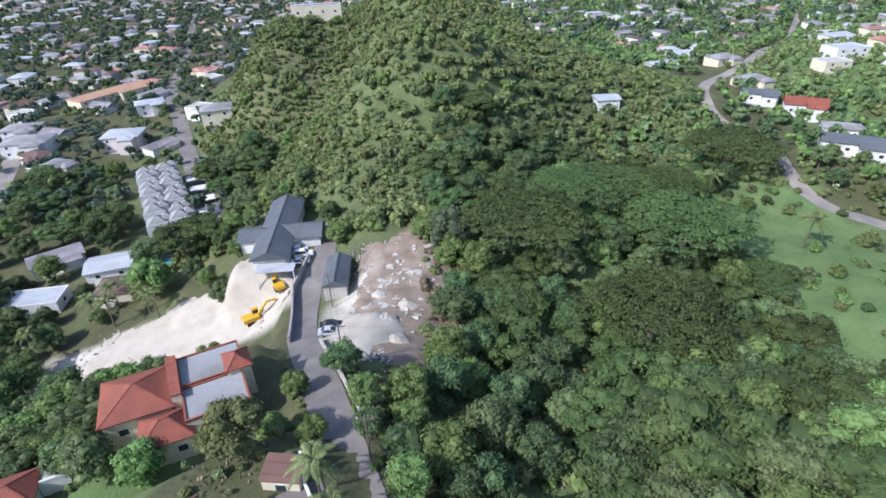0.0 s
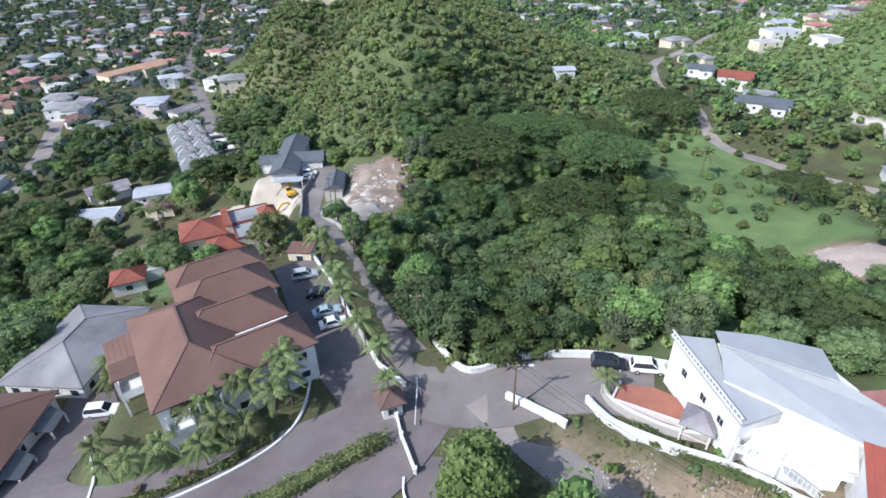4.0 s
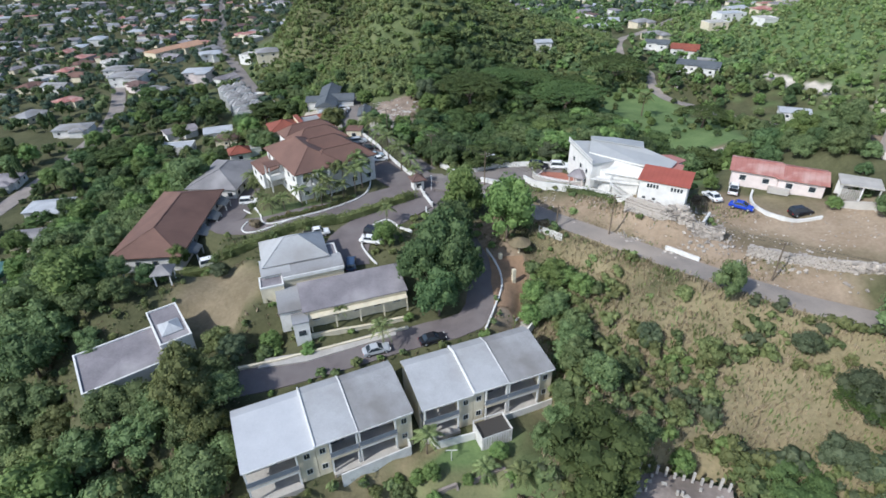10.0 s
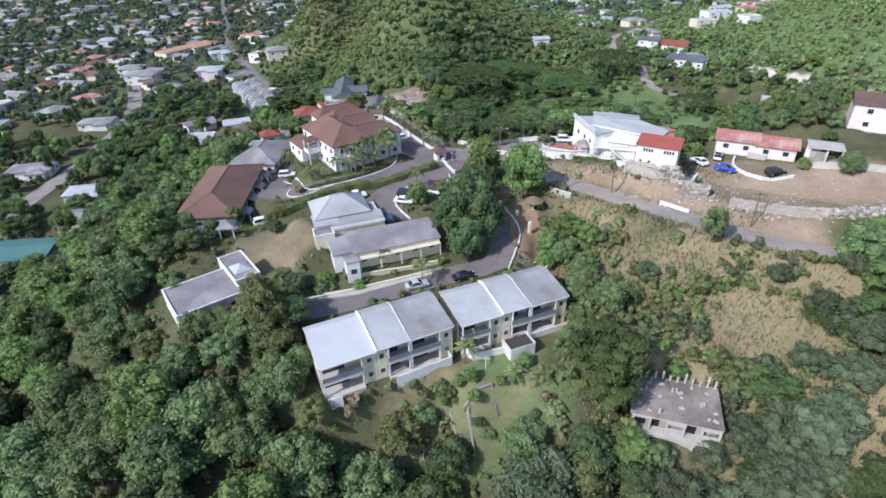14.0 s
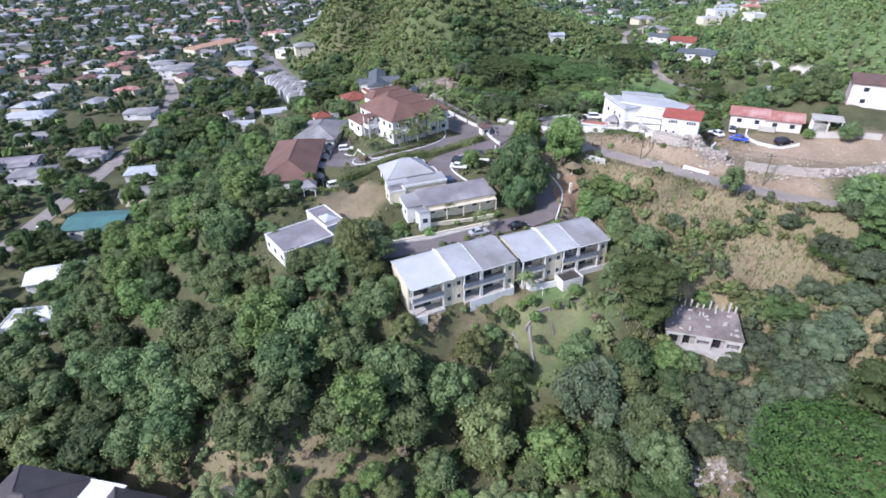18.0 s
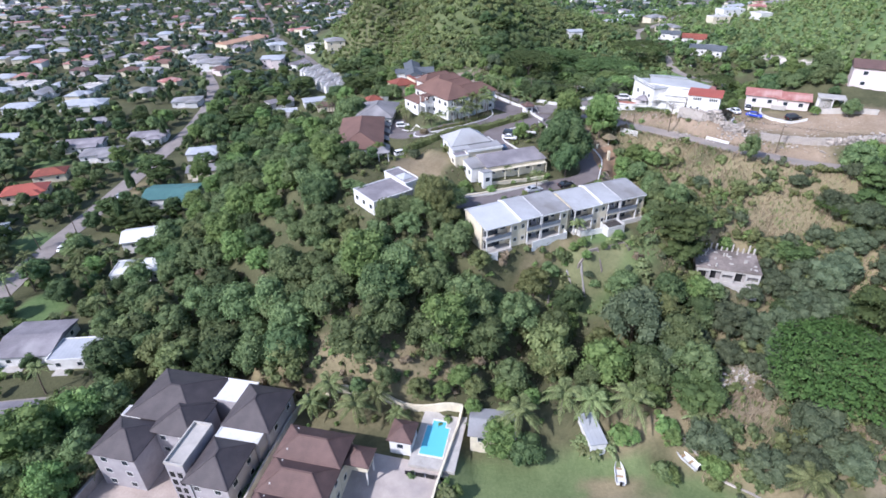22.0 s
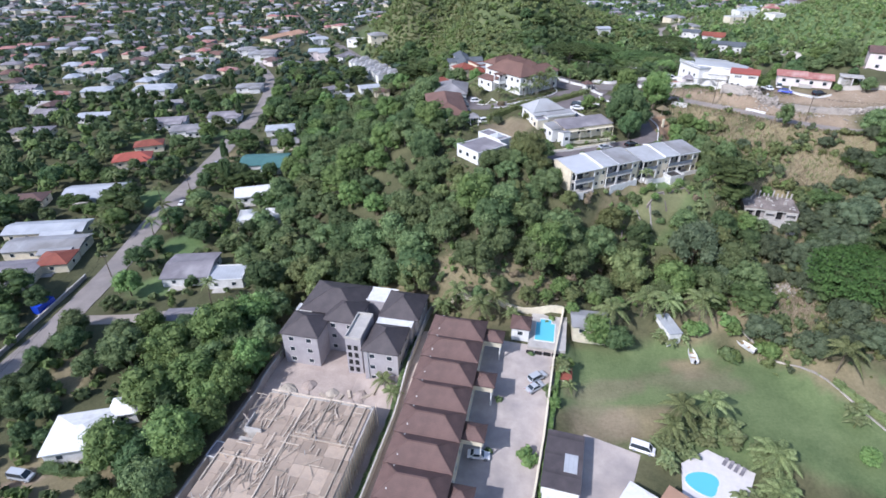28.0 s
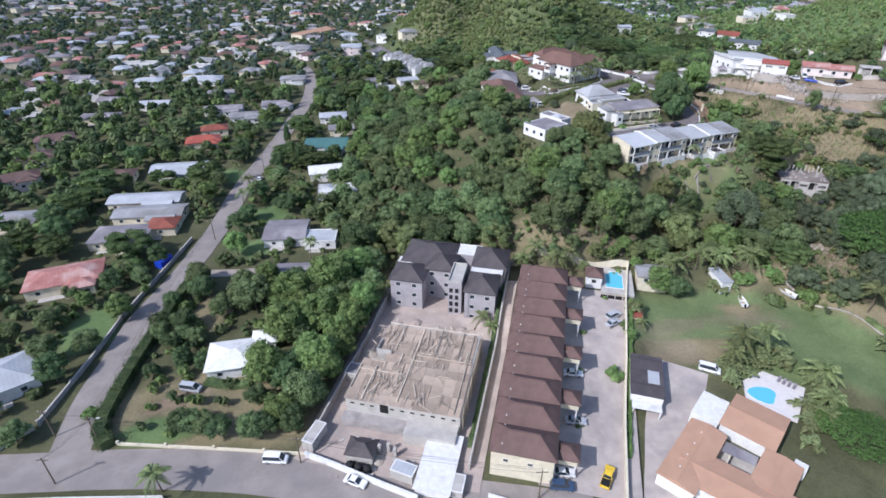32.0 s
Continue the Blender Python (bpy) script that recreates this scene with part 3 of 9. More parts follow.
road("valley_road", 5.2, [(170, 88), (153, 98), (140, 112), (122, 132), (110, 143), (109, 160), (118, 195), (112, 224), (122, 256), (158, 290), (215, 365), (258, 425), (370, 608)], DUSTY, "pale dusty road climbing through the valley")
road("garden_lane", 4.0, [(-151, -90.5), (-138, -90), (-125, -88), (-112, -86.5)], DUSTY, "pale gravel lane between the gardens", "lane")
road("town_road", 7.0, [(-72, 150), (-93, 184), (-112, 219), (-134, 263), (-169, 333), (-218, 472), (-300, 700)], ASPHALT, "grey street down into the town")
road("parking_lot", 18.6, [(-35.8, -107), (-40.1, -124), (-45.6, -146), (-50.6, -166)], COURT, "pale pinkish concrete parking court with patches", "parking lot")
road("forecourt", 9.4, [(6, 3.5), (12, 1.6), (18, 2.8), (25, 2.9), (33, 0.8)], ASPHALT, "wide grey asphalt forecourt by the white house", "forecourt")
road("rear_court", 9.0, [(1.5, 0.5), (-3.5, 6.0), (-8.5, 13.5), (-13.6, 24), (-19, 35.5)], ASPHALT_NEW, "purplish asphalt parking court behind the condominium", "parking lot")
road("shed_drive", 11.0, [(-21, -133), (-28.5, -148), (-35.5, -168)], COURT, "worn asphalt drive beside the shed", "driveway")


def lay_roads():
    for name, width, line, lz, mat, label, cat in ROADS:
        t = np.gradient(line, axis=0)
        t /= np.maximum(np.hypot(t[:, 0], t[:, 1]), 1e-6)[:, None]
        side = np.stack([-t[:, 1], t[:, 0]], 1)
        rag = np.array([noise.noise((i * 0.35, width, len(line))) for i in range(len(line))]) * 0.35
        rows = []
        for k, o in enumerate((-0.5, -0.25, 0, 0.25, 0.5)):
            w = o * (width + (rag if abs(o) == 0.5 else 0))
            rows.append(np.c_[line + side * np.reshape(w, (-1, 1)) * np.ones((len(line), 1)), lz + 0.05 - 0.06 * abs(o)])
        v = np.stack(rows, 1).reshape(-1, 3)
        edge = np.stack([rows[0] - [0, 0, 0.4], rows[4] - [0, 0, 0.4]], 1).reshape(-1, 3)
        f, n = [], len(v)
        for i in range(len(line) - 1):
            for k in range(4):
                a = i * 5 + k
                f.append((a, a + 5, a + 6, a + 1))
            f += [(n + 2 * i, n + 2 * i + 2, i * 5 + 5, i * 5), (i * 5 + 4, i * 5 + 9, n + 2 * i + 3, n + 2 * i + 1)]
        me = bpy.data.meshes.new(name)
        me.from_pydata(np.r_[v, edge].tolist(), [], f)
        me.materials.append(mat)
        tagged(new(name, me), label, cat, kind="structure")


lay_roads()

# ---------------------------------------------------------------- ground
# cover: x, y, reach x, reach y, turn in degrees, kind (0 lawn, 1 dry grass, 2 bare earth, 3 pale marl)
COVER = [
    (320, 215, 165, 190, 0, 0), (42, 88, 48, 84, 8, 0),
    (0, -121, 34, 17, -8, 0), (92, 118, 27, 62, 10, 0), (-24, -9, 17, 5, 14, 0, 0.55), (-165, -15, 9, 8, 0, 0), (4, -66, 16, 6, 22, 1),
    (48, -52, 30, 14, -24, 1), (62, -86, 32, 16, 8, 1), (60, -60, 40, 20, -20, 1), (-33, -34, 9, 8, 20, 1), (-33, -35, 7, 7, 20, 2, 0.5), (20, -97, 16, 7, 20, 1),
    (46, -26, 30, 6, -32, 2), (16, -27, 7, 14, 0, 2), (-78, -96, 45, 10, 0, 1, 0.45), (80, -25, 20, 8, -30, 2), (-126, -144, 24, 12, 0, 1),
    (-62, 93, 33, 11, 8, 3), (-17, 84, 8, 17, 0, 3), (-6, 92, 9, 22, 0, 2), (101, 57, 9, 9, 0, 2), (-84, -140, 16, 26, -13, 2), (34, -92, 12, 4, -20, 3),
    (-82, -130, 19, 38, -13, 2), (-14, -128, 10, 4, 5, 1), (4, -113, 9, 3, -10, 1), (24, -116, 16, 3, -48, 1), (104, 2, 9, 8, 0, 2), (10, -61.5, 8, 3, 22, 0), (8, -66.8, 9, 3.2, 20, 1), (73.5, -17, 6, 4.5, -20, 1, 0.7), (63, -15.5, 4.5, 6, -20, 2, 0.7), (-42, 39, 10, 6, 20, 0), (-98, -158, 5, 4, 0, 3),
    (-138, -75, 7, 6, 0, 0), (-139, -52, 7, 8, 0, 0), (-168, -118, 7, 10, 0, 0), (-140, -110, 6, 8, 0, 1), (-150, 30, 4, 10, 0, 1), (-170, 62, 6, 7, 0, 0), (166, 150, 3.5, 16, 8, 3), (172, 128, 3, 10, 5, 3), (180, 94, 5, 9, 0, 3), (34, -25, 13, 7, -38, 1), (-205, 60, 8, 8, 0, 0), (-135, 90, 8, 6, 0, 0), (-124, -100, 10, 4, 0, 1), (-68, 205, 34, 84, 0, 1, 0.6), (-50, -85, 24, 4, -8, 1), (-36, -90, 14, 3, 0, 1), (24, -128, 22, 16, -35, 0), (4, -122, 46, 24, -8, 1, 0.13), (33, -121, 4, 18, 38, 1), (-10, 250, 120, 150, 0, 0, 0.45), (-19, -119, 9, 3, 10, 2, 0.35), (2, -117, 12, 4, -8, 2, 0.3), (-22, -128, 8, 5, 0, 2, 0.5), (-134, -142, 10, 8, 0, 1), (-134, -140, 9, 2.2, 35, 2), (-136, -150, 8, 4, 0, 0), (66, -25.5, 30, 8, -30, 2, 0.55), (30, -14, 14, 4, -42, 2, 0.6), (8, -67, 16, 7, 20, 0, 0.6), (29, -96, 9, 10, 20, 1), (30, -98, 6, 6, 0, 2, 0.6), (48, -114, 12, 6, -30, 2, 0.6), (31, -89.5, 6, 1.0, -35, 3, 0.5),
]


def grade(lo, hi, step, far):
    core = list(np.arange(lo, hi + 0.1, step))
    out, s = [], step
    while (core[-1] + sum(out)) < far:
        s *= 1.25
        out.append(s)
    up = list(core[-1] + np.cumsum(out))
    down = list(core[0] - np.cumsum(out))[::-1]
    return np.array(down + core + up)


def build_ground():
    gx, gy = grade(-215, 175, 2.0, 4600), grade(-215, 240, 2.0, 4600)
    X, Y = np.meshgrid(gx, gy)
    x, y = X.ravel(), Y.ravel()
    z = ground(x, y)
    lump = np.array([noise.noise((a * 0.16, b * 0.16, 3)) * 0.35 + noise.noise((a * 0.5, b * 0.5, 7)) * 0.15 for a, b in zip(x, y)])
    z = z + lump * off_road(x, y, 1.0)
    w, h = len(gx), len(gy)
    idx = np.arange(w * h).reshape(h, w)
    f = np.stack([idx[:-1, :-1], idx[:-1, 1:], idx[1:, 1:], idx[1:, :-1]], -1).reshape(-1, 4)
    me = bpy.data.meshes.new("ground")
    me.from_pydata(np.c_[x, y, z].tolist(), [], f.tolist())
    me.polygons.foreach_set("use_smooth", [True] * len(me.polygons))
    cov = np.zeros((len(x), 4))
    wob = np.array([noise.noise((a * 0.12, b * 0.12, 11)) for a, b in zip(x, y)]) * 0.35
    for cx, cy, rx, ry, a, kind, *share in COVER:
        a = radians(a)
        u, v = (x - cx) * math.cos(a) + (y - cy) * math.sin(a), (y - cy) * math.cos(a) - (x - cx) * math.sin(a)
        k = np.clip((1.12 - np.hypot(u / rx, v / ry) + wob) / 0.25, 0, 1) * (share[0] if share else 1.0)
        cov *= 1 - k[:, None]
        cov[:, kind] += k
    at = me.color_attributes.new("cover", "FLOAT_COLOR", "POINT")
    at.data.foreach_set("color", cov.ravel())
    m = bpy.data.materials.new("ground")
    m.use_nodes = True
    N, L = m.node_tree.nodes, m.node_tree.links
    out = N["Principled BSDF"]
    out.inputs["Roughness"].default_value, out.inputs["Specular IOR Level"].default_value = 0.95, 0.15
    tc = N.new("ShaderNodeTexCoord")
    n1, n2 = N.new("ShaderNodeTexNoise"), N.new("ShaderNodeTexNoise")
    for n, s in ((n1, 0.12), (n2, 1.6)):
        n.inputs["Scale"].default_value, n.inputs["Detail"].default_value, n.inputs["Roughness"].default_value = s, 8, 0.65
        L.new(tc.outputs["Object"], n.inputs["Vector"])
    mixn = N.new("ShaderNodeMath")
    mixn.operation = "MULTIPLY_ADD"
    L.new(n2.outputs["Fac"], mixn.inputs[0])
    mixn.inputs[1].default_value = 0.6
    L.new(n1.outputs["Fac"], mixn.inputs[2])
    rg = N.new("ShaderNodeMapRange")
    rg.inputs[1].default_value, rg.inputs[2].default_value = 0.55, 1.05
    L.new(mixn.outputs[0], rg.inputs[0])

    def two(a, b):
        k = N.new("ShaderNodeMix")
        k.data_type = "RGBA"
        k.inputs[6].default_value, k.inputs[7].default_value = (*a, 1), (*b, 1)
        L.new(rg.outputs[0], k.inputs[0])
        return k.outputs[2]

    col = two((0.055, 0.06, 0.03), (0.125, 0.125, 0.065))
    vc = N.new("ShaderNodeVertexColor")
    vc.layer_name = "cover"
    sp = N.new("ShaderNodeSeparateColor")
    L.new(vc.outputs["Color"], sp.inputs[0])
    for sock, a, b in ((sp.outputs[0], (0.08, 0.132, 0.05), (0.16, 0.222, 0.09)), (sp.outputs[1], (0.145, 0.128, 0.072), (0.3, 0.25, 0.15)),
                       (sp.outputs[2], (0.2, 0.15, 0.1), (0.36, 0.285, 0.21)), (vc.outputs["Alpha"], (0.38, 0.345, 0.29), (0.66, 0.605, 0.525))):
        k = N.new("ShaderNodeMix")
        k.data_type = "RGBA"
        L.new(sock, k.inputs[0])
        L.new(col, k.inputs[6])
        L.new(two(a, b), k.inputs[7])
        col = k.outputs[2]
    L.new(col, out.inputs["Base Color"])
    bp = N.new("ShaderNodeBump")
    bp.inputs["Strength"].default_value, bp.inputs["Distance"].default_value = 0.6, 0.25
    L.new(n2.outputs["Fac"], bp.inputs["Height"])
    L.new(bp.outputs[0], out.inputs["Normal"])
    me.materials.append(m)
    tagged(new("ground", me), "hilly ground with lawns, dry grass and bare earth", "ground", kind="structure")


build_ground()

# ---------------------------------------------------------------- building kit


def window(parent, m, w, h, bars=1, mat=GLASS, frame_mat=WHITE, name="window"):
    """A framed pane that stands 5 cm proud; m: its middle, x along the wall, -y outwards."""
    fr = part(name, Geo().box(-w / 2 - 0.08, -0.05, -h / 2 - 0.08, w / 2 + 0.08, 0.02, -h / 2).box(-w / 2 - 0.08, -0.05, h / 2, w / 2 + 0.08, 0.02, h / 2 + 0.08)
              .box(-w / 2 - 0.08, -0.05, -h / 2, -w / 2, 0.02, h / 2).box(w / 2, -0.05, -h / 2, w / 2 + 0.08, 0.02, h / 2), frame_mat, parent, m=m)
    for i in range(bars + 1):
        a, b = -w / 2 + w * i / (bars + 1) + 0.03, -w / 2 + w * (i + 1) / (bars + 1) - 0.03
        part("pane", Geo().box(a, -0.02, -h / 2 + 0.02, b, 0.01, h / 2 - 0.02), mat, fr)
    return fr


def hip(w, d, rise, over=0.5, thick=0.18, ridge=None):
    """A hipped roof round the origin, eaves at z 0; the ridge runs along the longer side."""
    g = Geo()
    a, b = w / 2 + over, d / 2 + over
    lo = [(-a, -b, 0), (a, -b, 0), (a, b, 0), (-a, b, 0)]
    up = [(x, y, thick) for x, y, _ in lo]
    if ridge is None:
        ridge = abs(w - d) / 2
    r = ((-ridge, 0, rise + thick), (ridge, 0, rise + thick)) if w >= d else ((0, -ridge, rise + thick), (0, ridge, rise + thick))
    g.poly(*reversed(lo))
    for i in range(4):
        g.poly(lo[i], lo[(i + 1) % 4], up[(i + 1) % 4], up[i])
    if w >= d:
        g.poly(up[0], up[1], r[1], r[0]).poly(up[1], up[2], r[1]).poly(up[2], up[3], r[0], r[1]).poly(up[3], up[0], r[0])
    else:
        g.poly(up[0], up[1], r[0]).poly(up[1], up[2], r[1], r[0]).poly(up[2], up[3], r[1]).poly(up[3], up[0], r[0], r[1])
    return g, r, up


def gable(w, d, rise, over=0.5, thick=0.18):
    """A gabled roof with its ridge along x."""
    a, b = w / 2 + over, d / 2 + over
    g = Geo()
    sec = [(-b, 0), (b, 0), (b, thick), (0, rise + thick), (-b, thick)]
    n = 5
    for x in (-a, a):
        g.v += [(x, y, z) for y, z in sec]
    g.f += [(4, 3, 2, 1, 0), (5, 6, 7, 8, 9)] + [(i, (i + 1) % n, n + (i + 1) % n, n + i) for i in range(n)]
    return g, ((-a, 0, rise + thick), (a, 0, rise + thick)), None


def mono(w, d, rise, over=0.4, thick=0.2):
    """A lean-to roof, low at -y, high at +y."""
    a, b = w / 2 + over, d / 2 + over
    g = Geo()
    lo = [(-a, -b, 0), (a, -b, 0), (a, b, rise), (-a, b, rise)]
    up = [(x, y, z + thick) for x, y, z in lo]
    g.poly(*reversed(lo)).poly(*up)
    for i in range(4):
        g.poly(lo[i], lo[(i + 1) % 4], up[(i + 1) % 4], up[i])
    return g, None, None


def wing(root, x, y, ang, w, d, z, h, roof="hip", rise=1.6, over=0.5, wall=WHITE, cover=ROOF_GREY, win="", storeys=1, gap=3.0, ww=1.2, wh=1.1, cap=None, parapet=0.35, trim=WHITE, name="wall", bottom=0.6, glass=GLASS, bars=0):
    """Walls, roof and windows of one block of a house, in the root's coordinates."""
    m = pose(x, y, z, 0, 0, ang)
    wl = part(name, Geo().box(-w / 2, -d / 2, -bottom, w / 2, d / 2, h), wall, root, m=m)
    if roof == "flat":
        g = Geo().box(-w / 2 + 0.2, -d / 2 + 0.2, 0, w / 2 - 0.2, d / 2 - 0.2, 0.12)
        rf = part("roof", g, cover, root, m=m @ pose(0, 0, h + 0.004))
        k = Geo()
        for q in ((-w / 2 - 0.06, -d / 2 - 0.06, w / 2 + 0.06, -d / 2 + 0.2), (-w / 2 - 0.06, d / 2 - 0.2, w / 2 + 0.06, d / 2 + 0.06), (-w / 2 - 0.06, -d / 2 + 0.2, -w / 2 + 0.2, d / 2 - 0.2), (w / 2 - 0.2, -d / 2 + 0.2, w / 2 + 0.06, d / 2 - 0.2)):
            k.box(q[0], q[1], 0, q[2], q[3], parapet)
        part("parapet", k, trim, rf, m=pose(0, 0, 0.002))
    else:
        g, ridge, up = {"hip": hip, "gable": gable, "mono": mono}[roof](w, d, rise, over)
        rf = part("roof", g, cover, root, m=m @ pose(0, 0, h + 0.003))
        if roof == "gable":
            for s in (-1, 1):
                part("gable_wall", Geo().poly(*[(s * (w / 2 - 0.02), q, t) for q, t in ((-d / 2, 0), (d / 2, 0), (0, rise))][:: s]), wall, wl, m=pose(0, 0, h))
        if roof == "mono":
            k = Geo()
            k.v += [(x0, y0, z0) for x0 in (-w / 2, w / 2) for y0, z0 in ((-d / 2 + 0.05, 0), (d / 2, 0), (d / 2, rise * 0.92))]
            k.f += [(2, 1, 0), (3, 4, 5), (0, 1, 4, 3), (1, 2, 5, 4), (2, 0, 3, 5)]
            part("upper_wall", k, wall, wl, m=pose(0, 0, h))
        if ridge and cap is not False:
            c = Geo().beam(ridge[0], ridge[1], 0.3, 0.12)
            if up:
                for i, e in enumerate(up):
                    c.beam(e, min(ridge, key=lambda r: (Vector(r) - Vector(e)).length), 0.22, 0.1)
            part("ridge_cap", c, cap or cover, rf)
    for side in win:
        length, off, turn = {"S": (w, d / 2, 0), "N": (w, d / 2, 180), "E": (d, w / 2, 90), "W": (d, w / 2, 270)}[side]
        n = max(1, int(length / gap))
        for s in range(storeys):
            for i in range(n):
                px = -length / 2 + length * (i + 0.5) / n
                window(wl, pose(0, 0, 0, 0, 0, turn) @ pose(px, -off, h * (s + 0.55) / storeys), ww, wh, bars, glass)
    return wl, rf


def building(name, label, x, y, z, ang=0, category="house", group=""):
    return thing(name, label, category, pose(x, y, z, 0, 0, ang), group)


# ---------------------------------------------------------------- terrace on the ridge
RAIL = material("blue_grey_rail", (0.2, 0.23, 0.27), (0.13, 0.15, 0.18), 0.6, 1.0, 8, 0.1)
# near-black colour standing for shade in bays and under cover
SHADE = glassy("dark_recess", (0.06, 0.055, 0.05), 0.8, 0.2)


def extrude(sec, x0, x1):
    """A side outline (y, z) drawn out along x."""
    g, n = Geo(), len(sec)
    for x in (x0, x1):
        g.v += [(x, y, z) for y, z in sec]
    g.f += [tuple(range(n)), tuple(reversed(range(n, 2 * n)))] + [((i + 1) % n, i, n + i, n + (i + 1) % n) for i in range(n)]
    return g


def railing(root, x0, x1, y, z, h=0.9):
    """A slatted balcony front."""
    b = part("railing", Geo().box(x0, y - 0.04, z + h - 0.08, x1, y + 0.04, z + h).box(x0, y - 0.04, z + 0.08, x1, y + 0.04, z + 0.16), RAIL, root, "blue-grey slatted railing")
    part("slats", extrude([(y - 0.02, z + 0.16), (y + 0.02, z + 0.16), (y + 0.02, z + h - 0.09), (y - 0.02, z + h - 0.09)], x0 + 0.04, x1 - 0.04), RAIL, b)


def terrace(x, y, ang, widths, depth, z, label, covers):
    root = building("terrace_house", label, x, y, z, ang, "terrace house", "terraces on the ridge")
    f, k = -depth / 2, depth / 2 - 1.7
    slope = 1.15 / depth
    n = len(widths)
    for i in range(n):
        u0 = sum(widths[:i]) - sum(widths) / 2
        u1 = u0 + widths[i] - 0.02
        lift = (0.0, 0.22, 0.05)[i % 3]
        top = lambda q: 6.0 + lift + (q - f) * slope
        wall = CREAM if i != 1 else GREYWALL
        part("wall", extrude([(f + 1.7, -1.2), (f + 1.7, top(f + 1.7)), (k, top(k)), (depth / 2 - 0.05, top(k) - 0.5), (depth / 2 - 0.05, -0.6)], u0, u1), wall, root)
        # projecting bay, recessed balconies and their openings
        side = 0 if i % 2 else 1
        b0, b1 = (u0 + 0.02, u0 + 2.3) if side == 0 else (u1 - 2.3, u1 - 0.02)
        if i == 1:
            b0, b1 = u0 + 0.02, u0 + 1.7
        part("bay_wall", extrude([(f, -1.2), (f, top(f) - 0.02), (f + 1.69, top(f + 1.69) - 0.02), (f + 1.69, -1.2)], b0, b1), CREAM, root)
        for s in (0, 1):
            window(root, pose((b0 + b1) / 2, f, 1.5 + 3.0 * s), 0.75, 0.95, 1)
        r0, r1 = (b1 + 0.02, u1 - 0.02) if side == 0 or i == 1 else (u0 + 0.02, b0 - 0.02)
        part("balcony", Geo().box(r0, f - 0.5, 2.95, r1, f + 1.68, 3.1), PALE, root)
        part("porch_floor", Geo().box(r0, f - 0.9, -1.2, r1, f + 1.68, 0.06), PALE, root)
        railing(root, r0, r1, f - 0.44, 3.1)
        part("balcony_beam", Geo().box(r0, f - 0.46, 2.55, r1, f - 0.2, 2.94), CREAM if i % 2 else WHITE, root)
        part("eave_beam", Geo().box(r0, f + 0.05, top(f) - 0.55, r1, f + 0.3, top(f) - 0.1), WHITE, root)
        w_ = r1 - r0
        part("sliding_door", Geo().box(r0 + 0.3, f + 1.64, 3.12, r0 + w_ * 0.62, f + 1.695, 5.3), GLASS, root)
        part("sliding_door", Geo().box(r0 + 0.3, f + 1.64, 0.1, r0 + w_ * 0.7, f + 1.695, 2.3), GLASS, root)
        for s in (0, 1):
            window(root, pose(r1 - w_ * 0.18, f + 1.7, 1.4 + 3.05 * s), w_ * 0.2, 1.0, 0)
        part("post", Geo().box(r0 + 0.04, f - 0.44, -1.1, r0 + 0.28, f - 0.2, top(f) - 0.1), WHITE, root)
        part("post", Geo().box(r1 - 0.28, f - 0.44, -1.1, r1 - 0.04, f - 0.2, top(f) - 0.1), WHITE, root)
        t0, t1, t2 = top(f) - 0.1, top(k), top(k) - 0.62
        part("roof", extrude([(f - 0.45, t0), (f - 0.45, t0 + 0.2), (k, t1 + 0.24), (depth / 2 + 0.15, t2 + 0.24), (depth / 2 + 0.15, t2 + 0.02), (k, t1 + 0.02)], u0 - 0.02 if i else u0 - 0.2, u1 if i < n - 1 else u1 + 0.2), covers[i], root)
        part("fascia", Geo().box(u0, f - 0.53, t0 - 0.02, u1, f - 0.455, t0 + 0.2), WHITE, root)
        part("waste_pipe", Geo().tube((u0 + 0.5, f + 1.6, -1), (u0 + 0.5, f + 1.6, top(f + 1.6) - 0.1), 0.06, 0.06, 6), WHITE, root)
        if i:
            part("fire_wall", extrude([(f - 0.5, t0 - 0.05), (f - 0.5, t0 + 0.36), (k, t1 + 0.42), (depth / 2 + 0.2, t2 + 0.4), (depth / 2 + 0.2, t2), (k, t1)], u0 - 0.12, u0 + 0.1), WHITE, root)
    return root


def yard(root_name, label, x, y, z, ang, runs, box):
    r = building(root_name, label, x, y, z, ang, "yard wall")
    for x0, y0, x1, y1, h in runs:
        a, b = Vector((x0, y0, 0)), Vector((x1, y1, 0))
        part("wall", Geo().beam(a + Vector((0, 0, h / 2 - 0.8)), b + Vector((0, 0, h / 2 - 0.8)), 0.18, h + 1.6), WHITE, r)
    if box:
        x0, y0, x1, y1, h = box
        part("deck", Geo().box(x0, y0, h - 0.75, x1, y1, h - 0.6), SHADE, r, "dark sheet for the shaded deck inside the slatted box")
        n = 12
        for i in range(n):
            q = x0 + (x1 - x0) * (i + 0.5) / n
            part("slat", Geo().box(q - 0.16, y0 - 0.06, -1.0, q + 0.16, y0, h), WHITE, r)
        for q in (x0, x1):
            for i in range(8):
                v = y0 + (y1 - y0) * (i + 0.5) / 8
                part("slat", Geo().box(q - 0.03, v - 0.16, -1.0, q + 0.03, v + 0.16, h), WHITE, r)
        part("back_rail", Geo().box(x0, y1, h - 0.2, x1, y1 + 0.08, h), WHITE, r)


